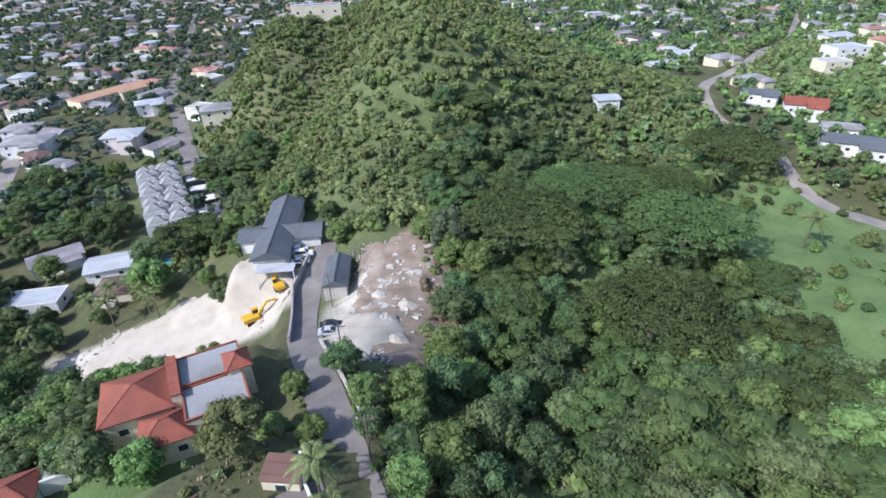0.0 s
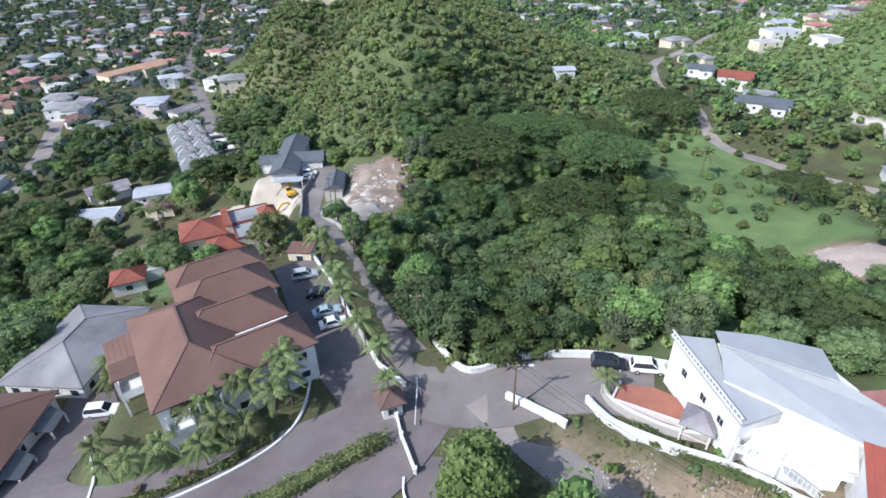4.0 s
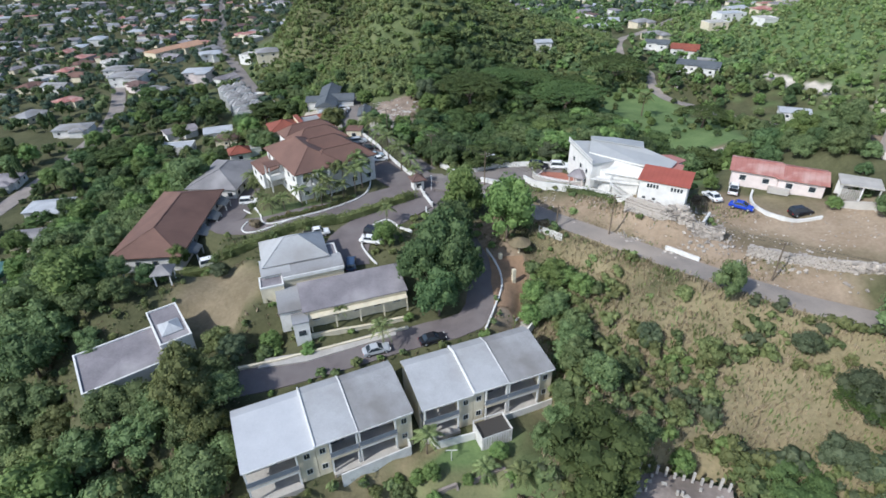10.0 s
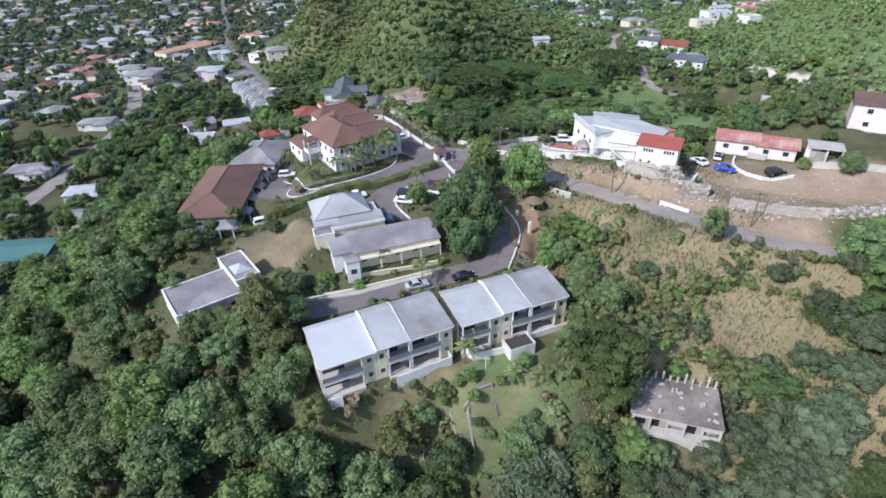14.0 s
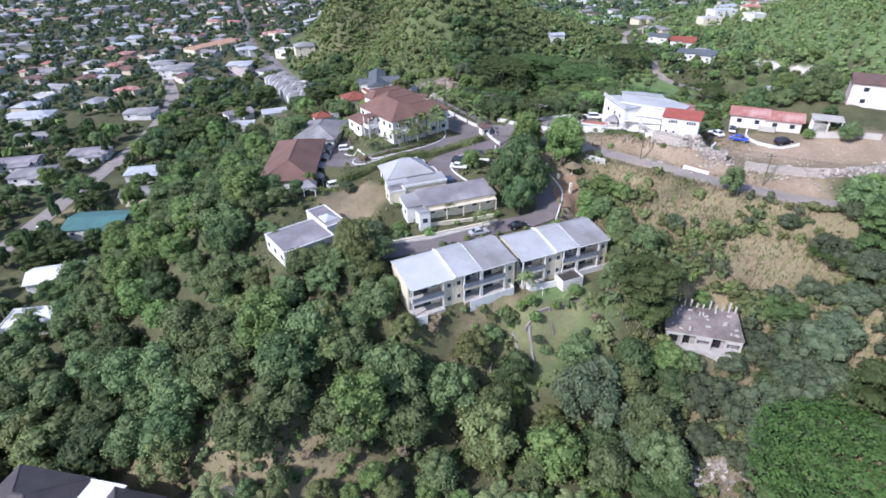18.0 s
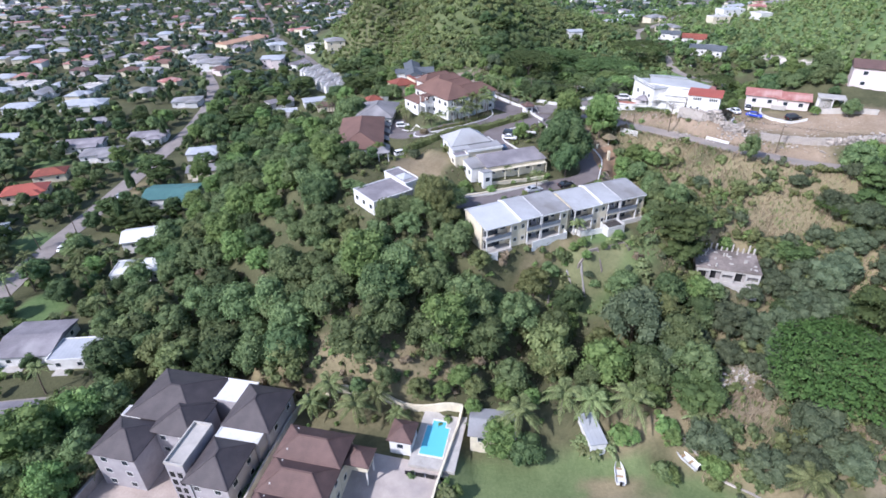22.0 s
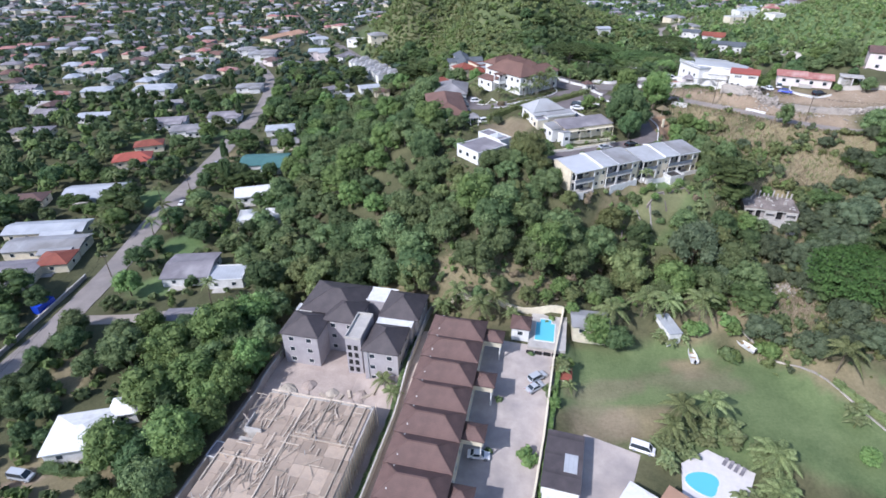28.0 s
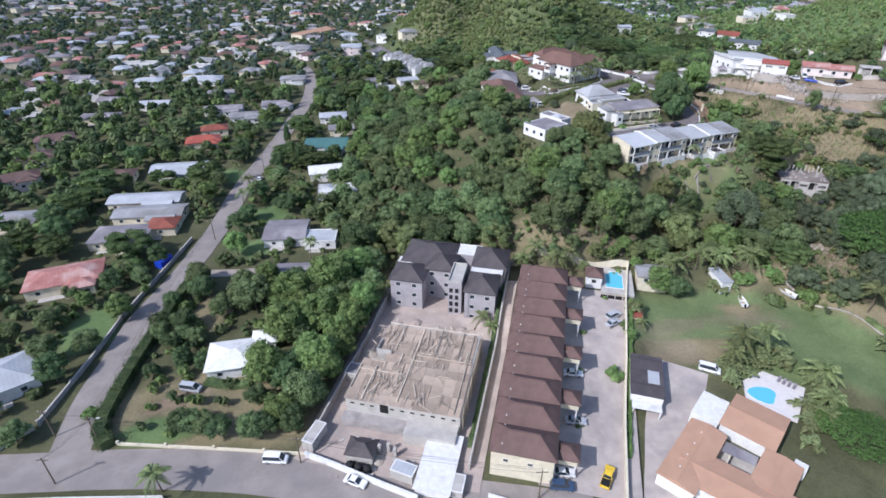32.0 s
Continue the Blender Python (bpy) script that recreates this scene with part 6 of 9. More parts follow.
def tree(kind, x, y, r, rs, lift=0.55, z=None, group="", tall=1.0):
    """A tree with crown radius r; lift: the crown's base over the ground, in radii."""
    z = gz(x, y) if z is None else z
    t = thing(NAMES[kind], WORDS[kind], "tree", pose(x, y, z, 0, 0, rs.uniform(0, 360)), group)
    c = part("crown", rs.choice(CROWNS[kind]), None, t, m=Matrix.Translation((0, 0, r * lift)) @ Matrix.Diagonal((r, r, r * rs.uniform(0.85, 1.1) * tall, 1)))
    h = r * (lift + (0.5 * tall if kind not in ("lime", "acacia", "rain") else 0.14))
    part("trunk", rs.choice(TRUNKS), None, t, m=Matrix.Diagonal((r * 0.8, r * 0.8, h, 1)))
    return t


def palm_mesh(seed, n=17, leaf=30):
    rs = random.Random(seed)
    g = Geo()
    for i in range(n):
        a, el = 6.283 * i / n + rs.uniform(-0.2, 0.2), rs.uniform(-0.15, 0.8) if i % 3 else rs.uniform(0.7, 1.2)
        out = Vector((math.cos(a), math.sin(a), 0))
        side = Vector((-math.sin(a), math.cos(a), 0))
        L = rs.uniform(0.85, 1.1)
        pts = []
        for k in range(9):
            s = k / 8
            pts.append(out * (L * s * math.cos(el) * (1 - 0.15 * s)) + Vector((0, 0, L * (math.sin(el) * s - 0.66 * s * s))))
        for k in range(8):
            g.beam(pts[k], pts[k + 1], 0.024 * (1 - k / 10))
        for k in range(leaf):
            s = 0.12 + 0.88 * k / leaf
            q = pts[min(7, int(s * 8))].lerp(pts[min(8, int(s * 8) + 1)], s * 8 - int(s * 8))
            ln = 0.125 * math.sin(3.0 * s + 0.25) + 0.03
            for sd in (-1, 1):
                tip = q + side * sd * ln + out * ln * 0.55 + Vector((0, 0, -ln * rs.uniform(0.3, 0.8)))
                mid = q.lerp(tip, 0.5) + Vector((0, 0, 0.02))
                g.poly(q, mid + out * 0.016, tip, mid - out * 0.016)
    return g.mesh("fronds", LEAF_PALM)


def palm_trunk(seed, bend):
    g = Geo()
    rs = random.Random(seed)
    p = Vector((0, 0, -0.05))
    for k in range(10):
        s = (k + 1) / 10
        e = Vector((bend * s * s, bend * 0.4 * s * s, s))
        g.tube(p, e, 0.028 - 0.012 * s, 0.025 - 0.012 * s, 7)
        p = e
    return g.mesh("trunk", BARK)


PALMS = [palm_mesh(s) for s in (1, 2, 3)]
PALM_TRUNKS = [palm_trunk(s, b) for s, b in ((1, 0.0), (2, 0.08), (3, -0.06))]


def palm(x, y, h, r, rs, z=None, label="feathery palm with grey ringed trunk"):
    z = gz(x, y) if z is None else z
    t = thing("palm_tree", label, "palm", pose(x, y, z, 0, 0, rs.uniform(0, 360)))
    k = rs.randrange(3)
    part("trunk", PALM_TRUNKS[k], None, t, m=Matrix.Diagonal((h, h, h, 1)))
    b = (0.0, 0.08, -0.06)[k] * h
    part("fronds", PALMS[rs.randrange(3)], None, t, m=Matrix.Translation((b, b * 0.4, h)) @ Matrix.Diagonal((r * 1.2, r * 1.2, r * 1.15, 1)))
    return t


def scatter(seed, x0, y0, x1, y1, gap, keep=None, clear=2.0, taken=None):
    """Points at least gap apart, off the roads and plots."""
    rs = np.random.RandomState(seed)
    n = int((x1 - x0) * (y1 - y0) / gap**2 * 5)
    x, y = rs.uniform(x0, x1, n), rs.uniform(y0, y1, n)
    ok = off_road(x, y, clear)
    for cx, cy, rx, ry in CLEAR:
        ok &= ((x - cx) / rx) ** 2 + ((y - cy) / ry) ** 2 > 1
    if keep is not None:
        ok &= keep(x, y)
    cell, out = {}, []
    for px, py in zip(x[ok], y[ok]):
        i, j = int(px // gap), int(py // gap)
        if all((px - a) ** 2 + (py - b) ** 2 >= gap * gap for di in (-1, 0, 1) for dj in (-1, 0, 1) for a, b in cell.get((i + di, j + dj), ())):
            cell.setdefault((i, j), []).append((px, py))
            out.append((px, py))
    return out


def woods(name, label, spots, mats, seed, r, leaves=150, lumps=7, leaf=0.14, lift=0.4, flat=0.85, z=None):
    """Many far crowns as one object."""
    rs = np.random.RandomState(seed)
    clouds = [leaf_cloud(seed * 10 + i, lumps, leaves, leaf, flat, core=True) for i in range(4)]
    per = [np.array([len(f) for f in c[1]]) for c in clouds]
    V, F, M, at = [], [], [], 0
    pts = np.array(spots)
    if not len(pts):
        return
    zz = ground(pts[:, 0], pts[:, 1])
    for (x, y), z0 in zip(pts, zz):
        k, a, s = rs.randint(4), rs.uniform(0, 6.283), rs.uniform(*r)
        v, f = clouds[k]
        c, d = math.cos(a) * s, math.sin(a) * s
        V.append(np.c_[v[:, 0] * c - v[:, 1] * d + x, v[:, 0] * d + v[:, 1] * c + y, v[:, 2] * s * rs.uniform(0.85, 1.25) + z0 + lift * s])
        F += [tuple(i + at for i in q) for q in f]
        M += [rs.randint(len(mats))] * len(f)
        at += len(v)
    me = bpy.data.meshes.new(name)
    me.from_pydata(np.concatenate(V).tolist(), [], F)
    for m in mats:
        me.materials.append(m)
    me.polygons.foreach_set("material_index", np.array(M, np.int32))
    me.update()
    tagged(new(name, me), label, "trees", kind="stuff")


def grass(name, label, spots, mats, seed, h, w, blades=5):
    """Upright tufts of blades as one object."""
    rs = np.random.RandomState(seed)
    p = np.repeat(np.array(spots), blades, 0) + rs.normal(scale=0.35, size=(len(spots) * blades, 2))
    n = len(p)
    z = ground(p[:, 0], p[:, 1]) - 0.1
    a, lean = rs.uniform(0, 6.283, n), rs.uniform(0, 0.6, n)
    hh, ww = rs.uniform(*h, n), rs.uniform(*w, n)
    side = np.c_[np.cos(a) * ww, np.sin(a) * ww, np.zeros(n)]
    tip = np.c_[-np.sin(a) * lean * hh, np.cos(a) * lean * hh, hh]
    base = np.c_[p, z]
    v = np.stack([base - side * 0.5, base + side * 0.5, base + side + tip * 0.7, base + tip, base - side + tip * 0.7], 1).reshape(-1, 3)
    me = bpy.data.meshes.new(name)
    me.from_pydata(v.tolist(), [], np.arange(n * 5).reshape(-1, 5).tolist())
    for m in mats:
        me.materials.append(m)
    me.polygons.foreach_set("material_index", np.repeat(rs.randint(len(mats), size=len(spots)), blades).astype(np.int32))
    me.update()
    tagged(new(name, me), label, "grass", kind="stuff")


# open places where no tree stands: x, y, reach x, reach y
CLEAR += [(91.5, 164, 9, 9), (57.5, 114, 7, 7), (17.5, 107, 6, 6), (41, 84, 6, 6), (29, 124, 5, 5), (43, 134, 5, 5), (66, 148, 5, 5), (4.5, -31, 6.5, 9), (166, 150, 4, 15), (172, 128, 4, 9), (-4, -121, 27, 12), (93, 113, 25, 44), (-24, -8, 20, 8), (-61, 94.5, 34, 14.5), (-12, 86, 11, 19), (70, -26, 22, 6), (9, -62.5, 11, 4.5), (7.5, -68.5, 9, 4), (-32, -33, 9, 7), (-165, -15, 10, 9), (37, -69, 8, 6), (100, 56, 9, 8), (19, -29, 4, 9), (-40, 38, 9, 7), (-138, -75, 6, 5), (-139, -52, 6, 7), (-168, -118, 6, 9), (-140, -110, 5, 7), (3, -69.5, 4.5, 3.5), (19, -71, 3.5, 3), (-17.5, 71, 7, 9), (-8, 68, 6, 5)]


def mixed(spots, kinds, r, seed, group="", lift=(0.35, 0.6)):
    rs = random.Random(seed)
    for x, y in spots:
        k = rs.choice(kinds)
        s = (r[0] + (r[1] - r[0]) * rs.random() ** 1.3 * 1.15) * (1.5 if k == "acacia" else 1.2 if k in ("grey", "lime") else 1)
        tree(k, x, y, s, rs, rs.uniform(*lift) * (1.0 if k != "acacia" else 0.9), group=group)


def flank(x, y):
    """The steep grassy side of the hill above the town road."""
    return (x < -38 + 10 * np.sin(y * 0.05)) & (y > 122)


def bank(x, y):
    """All but the open tan bank beside the umbrella tree."""
    return np.hypot((x - 29) / 6.5, (y + 96.5) / 10.5) > 1


def plant_all():
    # south slope below the terraces
    mixed(scatter(21, -104, -92, 24, -66, 6.0, lambda x, y: ~((x > -3) & (y > -72.5)) & ((x < -68) | (x > 6) | (y > -71) | ((y > -84) & (np.sin(x * 0.6) + np.sin(y * 0.5) > 0.1))), clear=1.4), ["mango", "mango", "mango", "olive", "bright", "mango", "dark"], (3.8, 7.0), 21, "trees on the south slope", (0.25, 0.45))
    # west slope
    mixed(scatter(22, -114, -66, -57, 80, 6.2, clear=1.2), ["bright", "mango", "dark", "mango", "mango"], (3.8, 6.8), 22, "trees on the west slope", (0.2, 0.4))
    mixed(scatter(23, -58, -68, -24, -56, 4.8, clear=0.8), ["mango", "olive", "mango", "grey"], (3.0, 4.0), 23, "trees on the south slope", (0.2, 0.4))
    # west gardens
    mixed(scatter(24, -212, -95, -114, 125, 8.2, clear=4.8), ["mango", "dark", "bright", "dark", "dark", "acacia"], (3.2, 5.6), 24, "garden trees")
    mixed(scatter(25, -148, -112, -97, -96, 6.4, lambda x, y: y > -106), ["bright", "mango", "dark"], (3.6, 5.4), 25, "garden trees")
    mixed(scatter(58, -119, -138, -99, -93, 6.0, lambda x, y: (np.hypot(x + 121, y + 123) > 7) & (x < -92 + (y + 93) * 0.2), clear=1.0), ["bright", "dark", "bright", "mango"], (4.4, 6.2), 58, "trees of the corner garden", (0.3, 0.5))
    mixed(scatter(20, -212, -160, -160, -95, 7.4, clear=1.5), ["mango", "dark", "bright"], (2.6, 4.2), 20, "garden trees")
    # valley wood
    mixed(scatter(26, -6, 10, 86, 165, 6.2, lambda x, y: x > 2 - 0.12 * (y - 20), clear=1.5), ["acacia", "dark", "dark", "mango", "dark", "bright", "acacia"], (4.2, 6.0), 26, "trees in the valley wood", (0.15, 0.4))
    mixed(scatter(50, -165, 78, -62, 205, 7.8, lambda x, y: hills(x, y) < 12, 2.0), ["dark", "dark", "mango", "bright", "acacia"], (3.0, 6.2), 50, "garden trees")
    # east slope
    mixed(scatter(27, 20, -116, 115, -54, 5.8, lambda x, y: ((y < -70 - 0.05 * (x - 30)) | (x > 70)) & bank(x, y)), ["grey", "grey", "acacia", "grey", "mango", "dark"], (3.0, 4.6), 27, "trees on the dry slope", (0.12, 0.3))
    mixed(scatter(42, 34, -72, 72, -40, 8.5, None, 1.5), ["olive", "grey", "mango", "olive"], (1.6, 2.8), 42, "trees on the dry slope", (0.05, 0.2))
    mixed(scatter(53, 44, -84, 84, -50, 5.4, lambda x, y: y < -72 + 0.82 * (x - 46), 1.5), ["grey", "grey", "grey", "acacia"], (3.0, 4.4), 53, "trees on the dry slope", (0.05, 0.2))
    mixed(scatter(28, -64, 36, -46, 84, 5.0, None, 0.5), ["mango", "bright", "dark"], (2.8, 4.0), 28, "garden trees")
    mixed(scatter(43, -62, 100, -40, 150, 6.0, None, 0.5), ["mango", "bright", "dark"], (2.8, 4.0), 43, "garden trees")
    mixed(scatter(44, -20, 14, 2, 60, 5.0, lambda x, y: x > -9 - 0.22 * (y - 25), 0.6), ["mango", "bright", "dark"], (2.4, 3.6), 44, "trees beside the hill road")
    mixed(scatter(29, 84, -8, 180, 62, 7.0, None, 1.5), ["dark", "mango", "bright"], (3.0, 4.8), 29, "trees by the eastern houses")
    mixed(scatter(45, 112, 62, 180, 165, 7.5, None, 1.5), ["dark", "mango", "bright", "olive"], (2.6, 4.2), 45, "trees by the valley track")
    mixed(scatter(30, -75, -98, -20, -92, 5.5, clear=0.8), ["bright", "olive", "mango"], (2.2, 3.2), 30, "trees behind the walls")
    # hill and far woods
    woods("hill_wood", "dense low wood covering the hill", scatter(31, -118, 112, 112, 440, 3.5, lambda x, y: (hills(x, y) > 3.0) & ~((x < -36) & (y < 135)) & ~(flank(x, y) & (np.sin(x * 0.35) + np.sin(y * 0.27) < 0.7)), 0.5), [LEAF_HILL, LEAF_HILL, LEAF, LEAF_HILL, LEAF_OLIVE, LEAF_BRIGHT, LEAF], 31, (3.2, 5.0), 120, 7, 0.13, -0.15, 0.5)
    woods("flank_scrub", "low pale green scrub on the steep western flank", scatter(57, -112, 118, -30, 330, 2.3, lambda x, y: flank(x, y) & (hills(x, y) > 1.0), 0.5), [LEAF_HILL, LEAF_HILL, LEAF_OLIVE, LEAF_BRIGHT], 57, (1.4, 3.2), 70, 4, 0.16, -0.1, 0.65)
    woods("hill_scrub", "green scrub on the eastern hill", scatter(32, 140, 62, 430, 420, 4.1, lambda x, y: hills(x, y) > 12, 1.5), [LEAF_HILL, LEAF_OLIVE, LEAF_HILL, LEAF_BRIGHT], 32, (2.2, 3.8), 40, 3, 0.23, 0.0)
    woods("valley_wood", "trees among the far valley houses", scatter(33, 60, 165, 420, 760, 7.0, lambda x, y: hills(x, y) < 14, 1.5), [LEAF, LEAF_DARK, LEAF_BRIGHT], 33, (3.6, 5.6), 46, 4, 0.22, 0.2)
    # town and distant trees carry haze in their leaf colour
    woods("town_trees", "dark green trees among the town houses", scatter(34, -540, 150, -60, 780, 9.0, lambda x, y: hills(x, y) < 3.4, 0.5), [LEAF_HAZE, LEAF, LEAF_DARK, LEAF_HAZE], 34, (3.8, 6.4), 60, 4, 0.19, 0.2)
    woods("west_trees", "dark garden trees of the western streets", scatter(35, -480, -180, -205, 125, 6.8, None, 1.5), [LEAF_DARK, LEAF, LEAF_DARK, LEAF_BRIGHT], 35, (4.4, 6.8), 46, 4, 0.22, 0.2)
    woods("distant_trees", "trees of the distant town", scatter(36, -1500, 300, 600, 2300, 20, lambda x, y: ((y > 780) | (x < -540) | ((x > -60) & (y > 440))) & (np.abs(np.arctan2(x + 40, y + 160)) < 0.86), 0), [LEAF_HAZE, LEAF_HAZE, LEAF_DARK], 36, (5.5, 9.5), 16, 2, 0.36, 0.1)
    dry = lambda x, y: y < -18 - 0.62 * (x - 26) * (x < 110)
    woods("slope_scrub", "scrub and bushes on the dry slope", scatter(37, 20, -116, 125, -30, 2.0, lambda x, y: dry(x, y) & (bank(x, y) | (np.sin(x * 1.3) + np.sin(y * 1.1) > 1.1)) & (np.sin(x * 0.21 + y * 0.13) + np.sin(y * 0.31 - x * 0.05) > -0.2), 0.8), [LEAF_OLIVE, LEAF, LEAF_HILL, LEAF_OLIVE, LEAF_HILL, LEAF_GREY], 37, (0.9, 2.8), 70, 5, 0.17, -0.15, 0.8)
    woods("thorn_scrub", "low grey-green thorn canopy on the eastern slope", scatter(48, 24, -116, 125, -50, 3.0, lambda x, y: ((y < -60 - 0.08 * (x - 30)) | (x > 72)) & bank(x, y), 1.0), [LEAF_GREY, LEAF_GREY, LEAF, LEAF_OLIVE], 48, (1.8, 3.3), 90, 5, 0.13, 0.0, 0.7)
    grass("slope_grass", "tall dry grass on the slope", scatter(47, 18, -112, 112, -28, 0.8, dry, 0.3), [GRASS_DRY, GRASS_DRY, LEAF_OLIVE, GRASS_DRY, LEAF_HILL], 47, (0.4, 1.1), (0.05, 0.12), 8)
    woods("green_scrub", "green bushes on the upper slope", scatter(54, 24, -63, 46, -48, 2.5, lambda x, y: np.sin(x * 0.3) + np.sin(y * 0.5) > -0.6, 0.8), [LEAF, LEAF_BRIGHT, LEAF, LEAF_OLIVE], 54, (1.0, 2.1), 70, 5, 0.18, 0.0, 0.85)
    grass("bank_grass", "dry grass on the bank below the dirt road", scatter(51, 17, -36, 66, -12, 0.6, None, 0.7), [GRASS_DRY, GRASS_DRY, LEAF_DRY, LEAF_OLIVE], 51, (0.3, 0.8), (0.05, 0.12), 7)
    woods("bank_scrub", "scrub on the bank below the dirt road", scatter(52, 17, -38, 60, -12, 5.0, None, 1.2), [LEAF_OLIVE, LEAF, LEAF_HILL, LEAF_HILL], 52, (0.9, 2.4), 90, 6, 0.15, -0.15, 0.8)
    grass("yard_grass", "rough grass and weeds between the houses", scatter(49, -62, -96, 30, 62, 1.3, None, 0.3), [LEAF_OLIVE, LEAF, GRASS_DRY], 49, (0.25, 0.6), (0.08, 0.2))
    woods("verge_scrub", "bushes along banks and verges", scatter(38, -62, -100, 30, 62, 2.5, None, 0.4), [LEAF, LEAF_OLIVE, LEAF_BRIGHT], 38, (0.6, 1.5), 34, 2, 0.28, 0.0)
    woods("wood_undergrowth", "undergrowth below the valley trees", scatter(39, 0, 8, 180, 168, 3.2, lambda x, y: (x < 84) | (np.sin(x * 0.11) + np.sin(y * 0.09) > 0.2), 0.8), [LEAF, LEAF_OLIVE, LEAF_BRIGHT, LEAF], 39, (1.4, 2.8), 34, 2, 0.3, 0.0)
    woods("slope_undergrowth", "undergrowth on the wooded slopes", scatter(40, -116, -96, -56, 82, 3.3, None, 0.5) + scatter(41, -62, -94, 22, -64, 2.5, None, 0.6), [LEAF, LEAF_OLIVE, LEAF_BRIGHT, LEAF_DRY, LEAF], 40, (0.9, 2.1), 34, 2, 0.3, 0.0)
    woods("garden_undergrowth", "shrubs between the western garden trees", scatter(46, -214, -150, -114, 130, 4.0, lambda x, y: np.sin(x * 0.13) + np.sin(y * 0.1) > -0.5, 2.2), [LEAF, LEAF_DARK, LEAF_BRIGHT], 46, (1.5, 3.2), 30, 2, 0.3, 0.0)


plant_all()

# ---------------------------------------------------------------- walls, kerbs and hedges


def trail(pts, step=2.0):
    out = []
    for (x0, y0), (x1, y1) in zip(pts, pts[1:]):
        n = max(1, round(math.hypot(x1 - x0, y1 - y0) / step))
        out += [(x0 + (x1 - x0) * i / n, y0 + (y1 - y0) * i / n) for i in range(n)]
    return out + [pts[-1]]


def bend(pts, n=5):
    """A flowing line through the points."""
    p, out = np.array(pts, float), []
    for i in range(len(p) - 1):
        a, b, c, d = p[max(i - 1, 0)], p[i], p[i + 1], p[min(i + 2, len(p) - 1)]
        for q in np.arange(n) / n:
            out.append(tuple(0.5 * (2 * b + (c - a) * q + (2 * a - 5 * b + 4 * c - d) * q * q + (3 * b - a - 3 * c + d) * q**3)))
    return out + [tuple(p[-1])]


def wall_line(name, label, pts, h, t, mat, category="wall", cap=None, posts=0.0):
    """A wall that follows the ground; posts: the spacing of its pillars."""
    p = trail(bend(pts) if category == "kerb" or name in ("drive_wall", "front_wall", "terrace_wall") else pts)
    z = ground(np.array([q[0] for q in p]), np.array([q[1] for q in p]))
    x0, y0, z0 = p[0][0], p[0][1], float(z[0])
    root = thing(name, label, category, pose(x0, y0, z0))
    g, c = Geo(), Geo()
    for i in range(len(p) - 1):
        a, b = Vector((p[i][0] - x0, p[i][1] - y0, 0)), Vector((p[i + 1][0] - x0, p[i + 1][1] - y0, 0))
        s = (b - a).normalized().cross(Vector((0, 0, 1))) * t / 2
        za, zb = float(z[i]) - z0, float(z[i + 1]) - z0
        for geo, lo, hi, k in ((g, -0.8, h, 1.0), (c, h + 0.003, h + 0.12, 1.35)):
            n = len(geo.v)
            geo.v += [tuple(q + s * k * d + Vector((0, 0, e + u))) for q, e in ((a, za), (b, zb)) for d, u in ((-1, lo), (1, lo), (1, hi), (-1, hi))]
            geo.f += [(n, n + 1, n + 2, n + 3), (n + 7, n + 6, n + 5, n + 4)] + [(n + (j + 1) % 4, n + j, n + 4 + j, n + 4 + (j + 1) % 4) for j in range(4)]
    part("panel", g, mat, root)
    if cap:
        part("coping", c, cap, root)
    if posts:
        run = 0.0
        for i, q in enumerate(p):
            if run <= 0:
                part("pillar", Geo().box(-0.2, -0.2, -0.6, 0.2, 0.2, h + 0.3).box(-0.26, -0.26, h + 0.301, 0.26, 0.26, h + 0.42), cap or mat, root, m=pose(q[0] - x0, q[1] - y0, float(z[i]) - z0))
                run = posts
            run -= 2.0
    return root


def hedge(label, pts, w, h, mat, seed, mats=None):
    """A clipped hedge: leaves over a box that follows the line."""
    rs = np.random.RandomState(seed)
    p = np.array(trail(pts, 0.5))
    z = ground(p[:, 0], p[:, 1])
    n = len(p) * 46
    i = rs.randint(len(p) - 1, size=n)
    d = np.gradient(p, axis=0)[i]
    d /= np.hypot(d[:, 0], d[:, 1])[:, None]
    s = np.stack([-d[:, 1], d[:, 0]], 1)
    a = rs.uniform(0, math.pi, n)
    lump = 1 + 0.18 * np.sin(i * 0.7) + rs.normal(scale=0.07, size=n)
    c = np.c_[p[i] + s * (np.cos(a) * w / 2 * lump)[:, None] + d * rs.uniform(-0.3, 0.3, n)[:, None], z[i] + 0.1 + np.clip(np.sin(a) * 1.5, 0, 1) * h * lump * rs.uniform(0.7, 1.05, n)]
    u, v = rs.normal(size=(n, 3)), rs.normal(size=(n, 3))
    u *= (0.17 / np.linalg.norm(u, axis=1))[:, None]
    v *= (0.12 / np.linalg.norm(v, axis=1))[:, None]
    q = np.stack([c - u, c - v, c + u, c + v], 1).reshape(-1, 3)
    f = np.arange(4 * n).reshape(-1, 4).tolist()
    core = Geo()
    for k in range(0, len(p) - 4, 4):
        e = p[min(k + 4, len(p) - 1)] - p[k]
        m = pose(p[k][0], p[k][1], float(z[k]), 0, 0, math.degrees(math.atan2(e[1], e[0])))
        core.box(0, -w * 0.38, -0.3, float(np.hypot(*e)), w * 0.38, h * 0.82, m)
    me = bpy.data.meshes.new("hedge")
    me.from_pydata(q.tolist() + core.v, [], f + [tuple(j + 4 * n for j in t) for t in core.f])
    me.materials.append(mat)
    me.update()
    tagged(new("hedge", me), label, "hedge")


